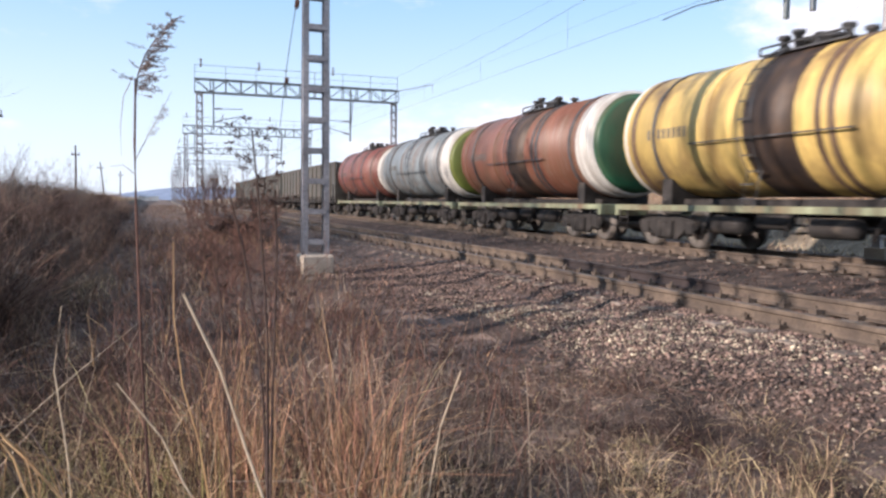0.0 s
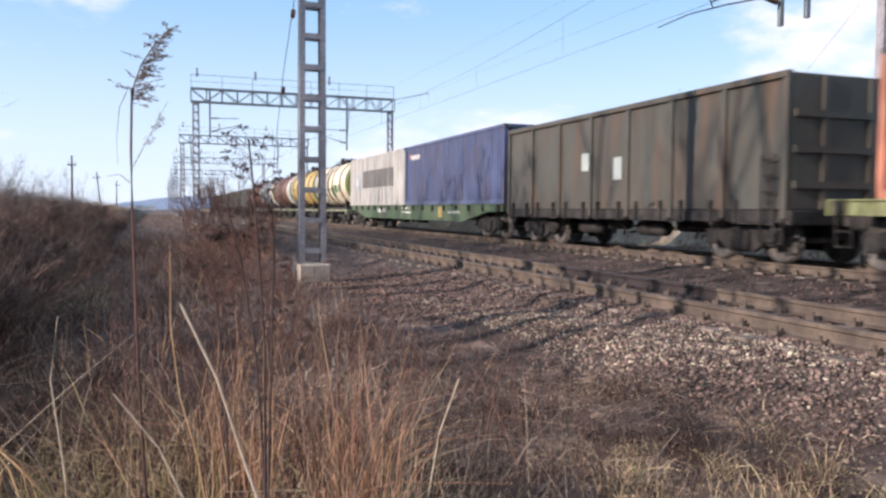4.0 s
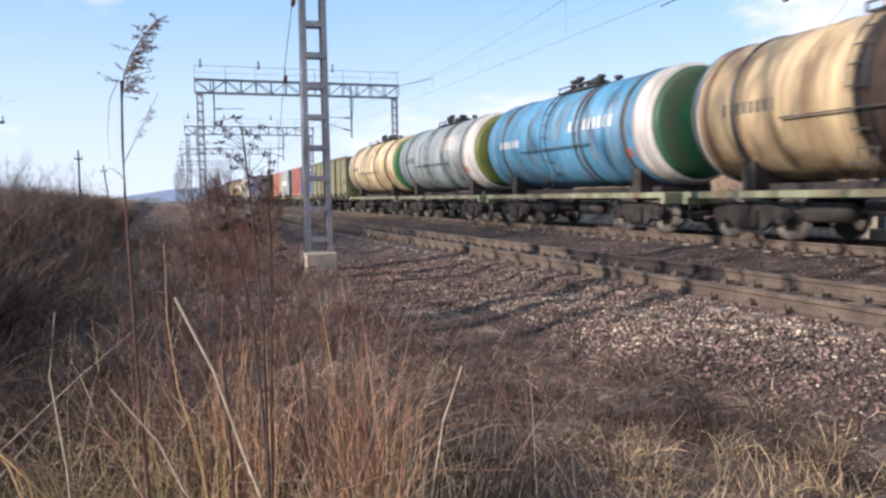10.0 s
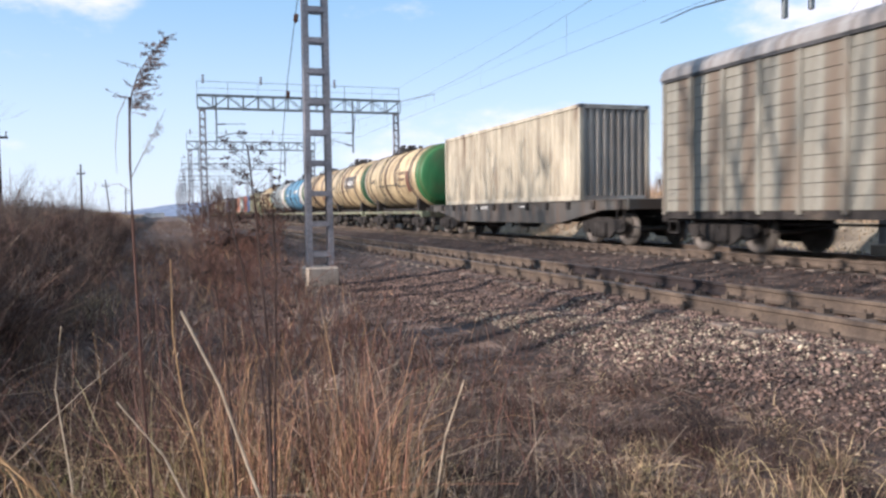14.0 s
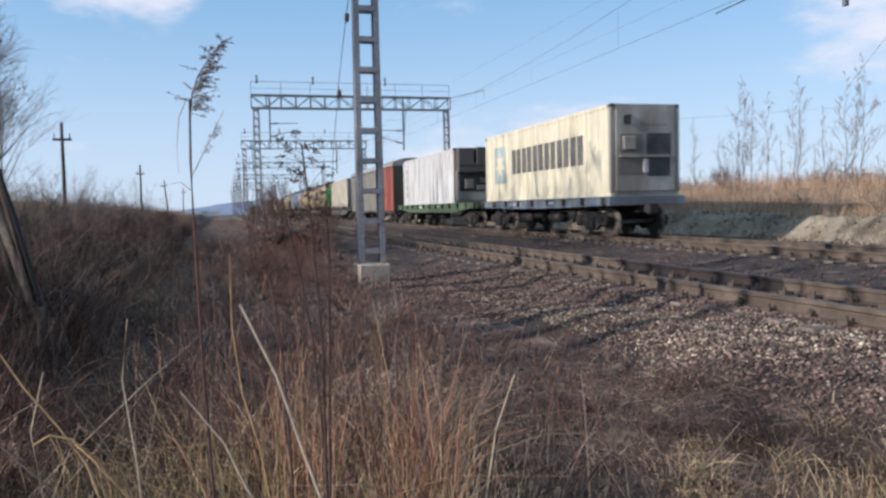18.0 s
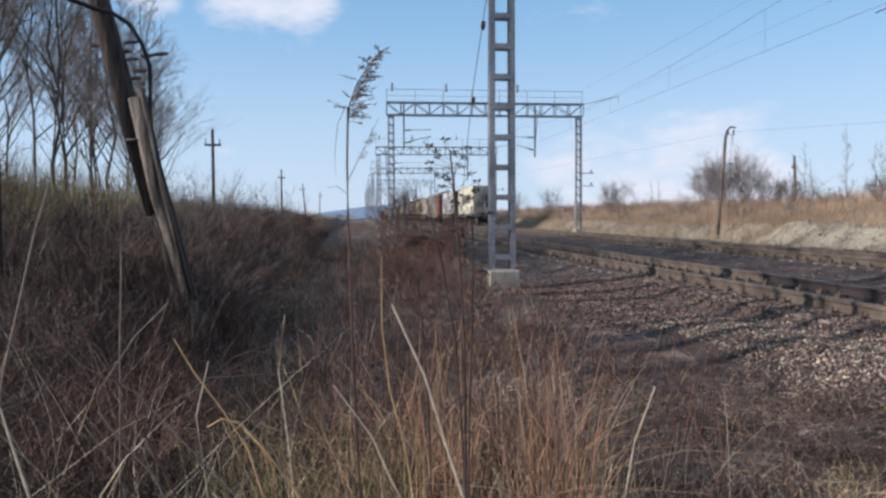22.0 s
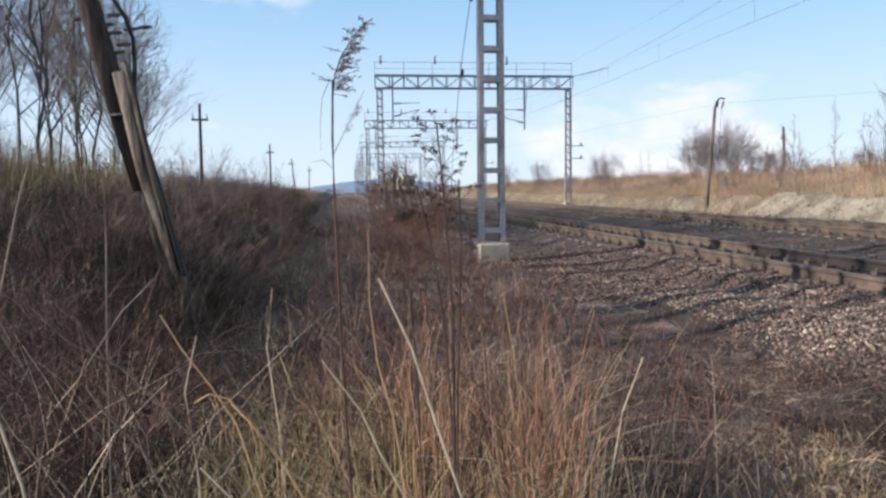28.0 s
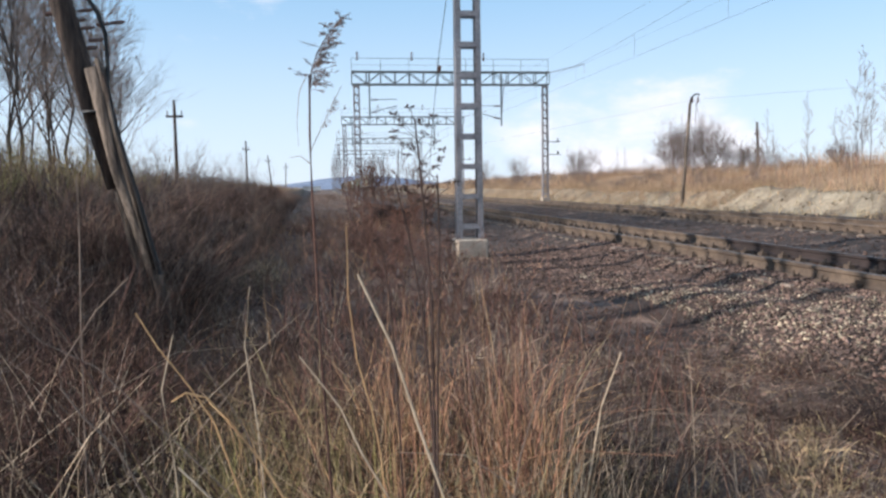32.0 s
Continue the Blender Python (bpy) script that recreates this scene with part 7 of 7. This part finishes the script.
reed()
stalk("straw_stalk", [(0.02, 1.9, 1.34), (0.1, 1.9, 1.16), (0.16, 1.9, 0.96), (0.225, 1.9, 0.76)], 0.0042, 0.0034, STRAW, "thick pale broken straw stalk leaning over the grass")
stalk("straw_stalk", [(1.05, 2.8, 0.91), (0.97, 2.8, 0.7), (0.91, 2.8, 0.35)], 0.0041, 0.0027, STRAW, "pale straw stalk leaning over low grass")
stalk("straw_stalk", [(-0.13, 2.0, 1.12), (-0.03, 2.0, 0.98), (0.02, 2.0, 0.86), (0.09, 2.0, 0.73)], 0.0029, 0.0020, STRAW, "thin pale straw stalk, bent over")
stalk("straw_stalk", [(-0.37, 1.62, 0.98), (-0.3, 1.62, 0.9), (-0.24, 1.62, 0.8)], 0.0031, 0.0020, STRAW, "pale straw stalk leaning low")
stalk("straw_stalk", [(-0.52, 2.4, 1.12), (-0.56, 2.4, 0.95), (-0.53, 2.4, 0.7)], 0.0029, 0.0020, STRAW, "thin pale straw stalk")
stalk("straw_stalk", [(-0.28, 2.3, 1.27), (-0.3, 2.3, 1.1), (-0.27, 2.3, 0.85)], 0.0027, 0.0017, STRAW, "thin straw stalk with bent tip")


stalk("long_stem", [(-0.86, 2.1, 1.65), (-0.9, 2.1, 1.52), (-0.93, 2.1, 1.39), (-0.99, 2.1, 1.14)], 0.0036, 0.0021, GREYSTEM, "long pale grey stem leaning before the bank")
stalk("long_stem", [(-0.83, 2.6, 1.6), (-0.83, 2.6, 1.4), (-0.84, 2.6, 1.12)], 0.0030, 0.0019, GREYSTEM, "straight pale grey stem before the bank")
stalk("long_stem", [(-0.59, 2.2, 1.32), (-0.68, 2.2, 1.23), (-0.78, 2.2, 1.08), (-0.78, 2.2, 1.02), (-0.73, 2.2, 0.94), (-0.64, 2.2, 0.84)], 0.0030, 0.0019, GREYSTEM, "crooked grey stem bent into a bow")
stalk("long_stem", [(-1.08, 2.4, 1.39), (-0.97, 2.4, 1.3), (-0.83, 2.4, 1.15)], 0.0030, 0.0019, BROWNSTEM, "brown stem fallen aslant before the bank")
stalk("long_stem", [(-1.03, 2.5, 1.21), (-0.93, 2.5, 1.1), (-0.77, 2.5, 1.01)], 0.0026, 0.0018, GREYSTEM, "grey stem fallen aslant before the bank")
stalk("long_stem", [(-0.53, 2.0, 1.25), (-0.48, 2.0, 1.16), (-0.41, 2.0, 1.06), (-0.35, 2.0, 0.96)], 0.0026, 0.0018, mat("orange_straw", (0.66, 0.41, 0.2), (0.5, 0.3, 0.15), 4, 0.8), "thin orange-brown stem leaning over")
stalk("long_stem", [(-0.91, 1.9, 1.11), (-0.88, 1.9, 1.0), (-0.84, 1.9, 0.86)], 0.0037, 0.0026, STRAW, "pale stem leaning low before the bank")
stalk("long_stem", [(-0.41, 2.2, 1.08), (-0.33, 2.2, 0.94), (-0.29, 2.2, 0.86)], 0.0026, 0.0015, GREYSTEM, "thin grey stem leaning over")
stalk("long_stem", [(0.0, 2.1, 1.45), (0.0, 2.1, 1.26), (0.02, 2.1, 1.08), (0.06, 2.1, 0.93), (0.08, 2.1, 0.8)], 0.0029, 0.0014, mat("orange_straw", (0.55, 0.32, 0.15)), "thin wavy brown stem in the grass")
stalk("long_stem", [(0.38, 2.4, 1.05), (0.39, 2.4, 0.83), (0.42, 2.4, 0.63)], 0.0023, 0.0015, mat("pink_stem", (0.42, 0.24, 0.18), (0.3, 0.17, 0.13), 4, 0.8), "thin reddish stem in the grass")
stalk("long_stem", [(0.71, 2.4, 1.01), (0.61, 2.4, 0.86), (0.55, 2.4, 0.67)], 0.0026, 0.0016, GREYSTEM, "grey stem leaning across the tuft")


def bent_straw():
    g, foot = stalk("bent_grass", [(-0.375, 1.6, 1.125), (-0.345, 1.6, 1.142), (-0.305, 1.6, 1.13), (-0.25, 1.6, 1.06), (-0.2, 1.6, 0.99), (-0.155, 1.6, 0.905)], 0.0036, 0.0016, mat("orange_straw", (0.55, 0.32, 0.15)), "golden grass stalk bent over in an arch")
    rng = random.Random(9)
    top = Vector((-0.33, 1.6, 1.138)) - foot
    for i in range(14):
        a = Vector((-0.345 + i * 0.011, 1.6, 1.14 - 0.0045 * i * (1 + i * 0.04))) - foot
        d = Vector((rng.uniform(0.0, 0.09), rng.gauss(0, 0.05), -rng.uniform(0.08, 0.2)))
        part("blade", tube(bmesh.new(), [a, a + d * 0.5 + Vector((0.012, 0, 0.02)), a + d], 0.0013, 0.0005, 4), MATS["orange_straw"], g)


bent_straw()


def dark_weed(pts, seed, heads):
    g, foot = stalk("seeded_weed", pts, 0.005, 0.0025, mat("dark_weed", (0.09, 0.055, 0.045), (0.06, 0.04, 0.035), 4, 0.9), "tall dark dead weed with seed heads", "weed")
    rng = random.Random(seed)
    p = [Vector(q) - foot for q in pts]
    for i in range(heads):
        t = rng.random() ** 1.4
        k = min(int(t * (len(p) - 1) * 0.75), len(p) - 2)
        a = p[k].lerp(p[k + 1], rng.random())
        s = rng.choice((-1, 1))
        b = a + Vector((s * rng.uniform(0.01, 0.085), rng.gauss(0, 0.02), rng.uniform(0.0, 0.07)))
        segs = [(a, b, 0.0012)]
        for _ in range(16):
            e = Vector((rng.gauss(0, 1), rng.gauss(0, 1), rng.gauss(0, 0.5))).normalized()
            q = b + e * 0.006
            segs.append((q, q + e * rng.uniform(0.004, 0.013), 0.0024))
        seg_stuff("seed_head", segs, MATS["dark_weed"], g)


dark_weed([(0.225, 2.4, 1.765), (0.24, 2.4, 1.61), (0.255, 2.4, 1.4), (0.27, 2.4, 1.14), (0.27, 2.4, 0.89)], 1, 26)
dark_weed([(0.3, 2.45, 1.59), (0.305, 2.45, 1.4), (0.3, 2.45, 1.2), (0.29, 2.45, 0.9)], 2, 12)
dark_weed([(0.17, 2.5, 1.57), (0.21, 2.5, 1.4), (0.25, 2.5, 1.15), (0.27, 2.5, 0.9)], 3, 10)
dark_weed([(0.13, 2.6, 1.35), (0.15, 2.6, 1.2), (0.17, 2.6, 0.9)], 4, 6)


# ---- ballast stones ----
def stones(name, n, spot, size, m, label, keep=None, lift=0.3):
    x, y = spot(n)
    if keep is not None:
        ok = keep(x, y)
        x, y = x[ok], y[ok]
    n = len(x)
    s = RNG.uniform(*size, n) * (0.7 + 0.6 * RNG.random(n) ** 2)
    octa = np.array([(1, 0, 0), (0, 1, 0), (-1, 0, 0), (0, -1, 0), (0.2, 0.15, 0.75), (0, 0, -0.7)], float)
    v = octa[None] * RNG.uniform(0.65, 1.25, (n, 6, 3)) + RNG.normal(0, 0.16, (n, 6, 3))
    a = RNG.uniform(0, 6.28, n)
    c, d = np.cos(a)[:, None], np.sin(a)[:, None]
    v = np.stack([v[:, :, 0] * c - v[:, :, 1] * d, v[:, :, 0] * d + v[:, :, 1] * c, v[:, :, 2]], -1) * s[:, None, None]
    z = land(x, y) + s * lift
    v += np.stack([x, y, z], 1)[:, None]
    tri = np.array([(0, 1, 4), (1, 2, 4), (2, 3, 4), (3, 0, 4), (1, 0, 5), (2, 1, 5), (3, 2, 5), (0, 3, 5)])
    f = (np.arange(n) * 6)[:, None, None] + tri[None]
    return add_stuff(name, v.reshape(-1, 3), f.reshape(-1, 3), m, label, "gravel")


def gravel_edge(x, y):
    return x > 2.75 + 0.95 * sm(-y, -11, -8.5) + 0.7 * sm(-y, -4.7, -3.5) + 0.2 * np.sin(y * 1.7) + RNG.normal(0, 0.2, len(x))


def off_track(x, y):
    return gravel_edge(x, y)


stones("ballast", 78000, lambda n: (2.4 + 6.4 * RNG.random(n), 2.3 + 13 * RNG.random(n) ** 1.3), (0.011, 0.027), STONE, "grey-brown crushed stone ballast", gravel_edge)
stones("ballast", 17000, lambda n: (2.6 + 13 * RNG.random(n), 9 + 45 * RNG.random(n) ** 1.3), (0.018, 0.036), TRACKSTONE, "grey-brown crushed stone ballast", gravel_edge)
stones("ballast", 9000, lambda n: (3.6 + 1.8 * RNG.random(n), 2.8 + 8.5 * RNG.random(n)), (0.011, 0.025), mat("pale_stone", (0.45, 0.375, 0.27), (0.19, 0.155, 0.12), 6, 0.85, 0, 0.2, 30, rand=0.75, island=True), "pale fresh crushed stone", lambda x, y: np.sin(x * 1.9 + y * 0.8) + 0.4 * np.sin(y * 2.3) + 0.8 * RNG.normal(0, 1, len(x)) > 0.1)
stones("path_stones", 5000, area(-2, 3.2, 4, 22), (0.01, 0.03), STONE, "scattered stones on the path")
stones("cutting_rubble", 900, lambda n: (17.6 + 2.4 * RNG.random(n), 14 + 60 * RNG.random(n)), (0.03, 0.1), DRYSOIL, "pale clods on the cut bank")
stones("ballast", 9000, lambda n: (4.2 + 4.8 * RNG.random(n), -6 + 8.4 * RNG.random(n)), (0.012, 0.03), STONE, "grey-brown crushed stone ballast", gravel_edge)


# ---- what moves ----
def gone(t):
    """How far the train has run at t seconds."""
    a, b = min(max(t - 13, 0), 6), max(t - 19, 0)
    return 13.9 * t + 0.05 * a * a + 0.6 * b


def motions():
    place = {}
    for ob, s, z in TRAIN:
        place[ob] = s
        walk(ob, [(t, pose(FAR_TRACK, s + gone(t), RAIL + z)) for t in range(33)])
    for w, wagon, yy in WHEELS:
        s = place[wagon]
        t0 = next((k / 20 for k in range(641) if s + gone(k / 20) > 2), 0.0)
        t1 = min(32.0, t0 + 3.2)
        steps = max(2, int((t1 - t0) * 20))
        rows = [(t0 + k / 20, pose(0, yy, 0.475, -degrees_run(t0, t0 + k / 20), 0, 0)) for k in range(steps)]
        if t0 > 0:
            rows.insert(0, (0.0, rows[0][1]))
        rows.append((32.0, rows[-1][1]))
        walk(w, rows)


def degrees_run(a, b):
    return math.degrees((gone(b) - gone(a)) / 0.475)


motions()
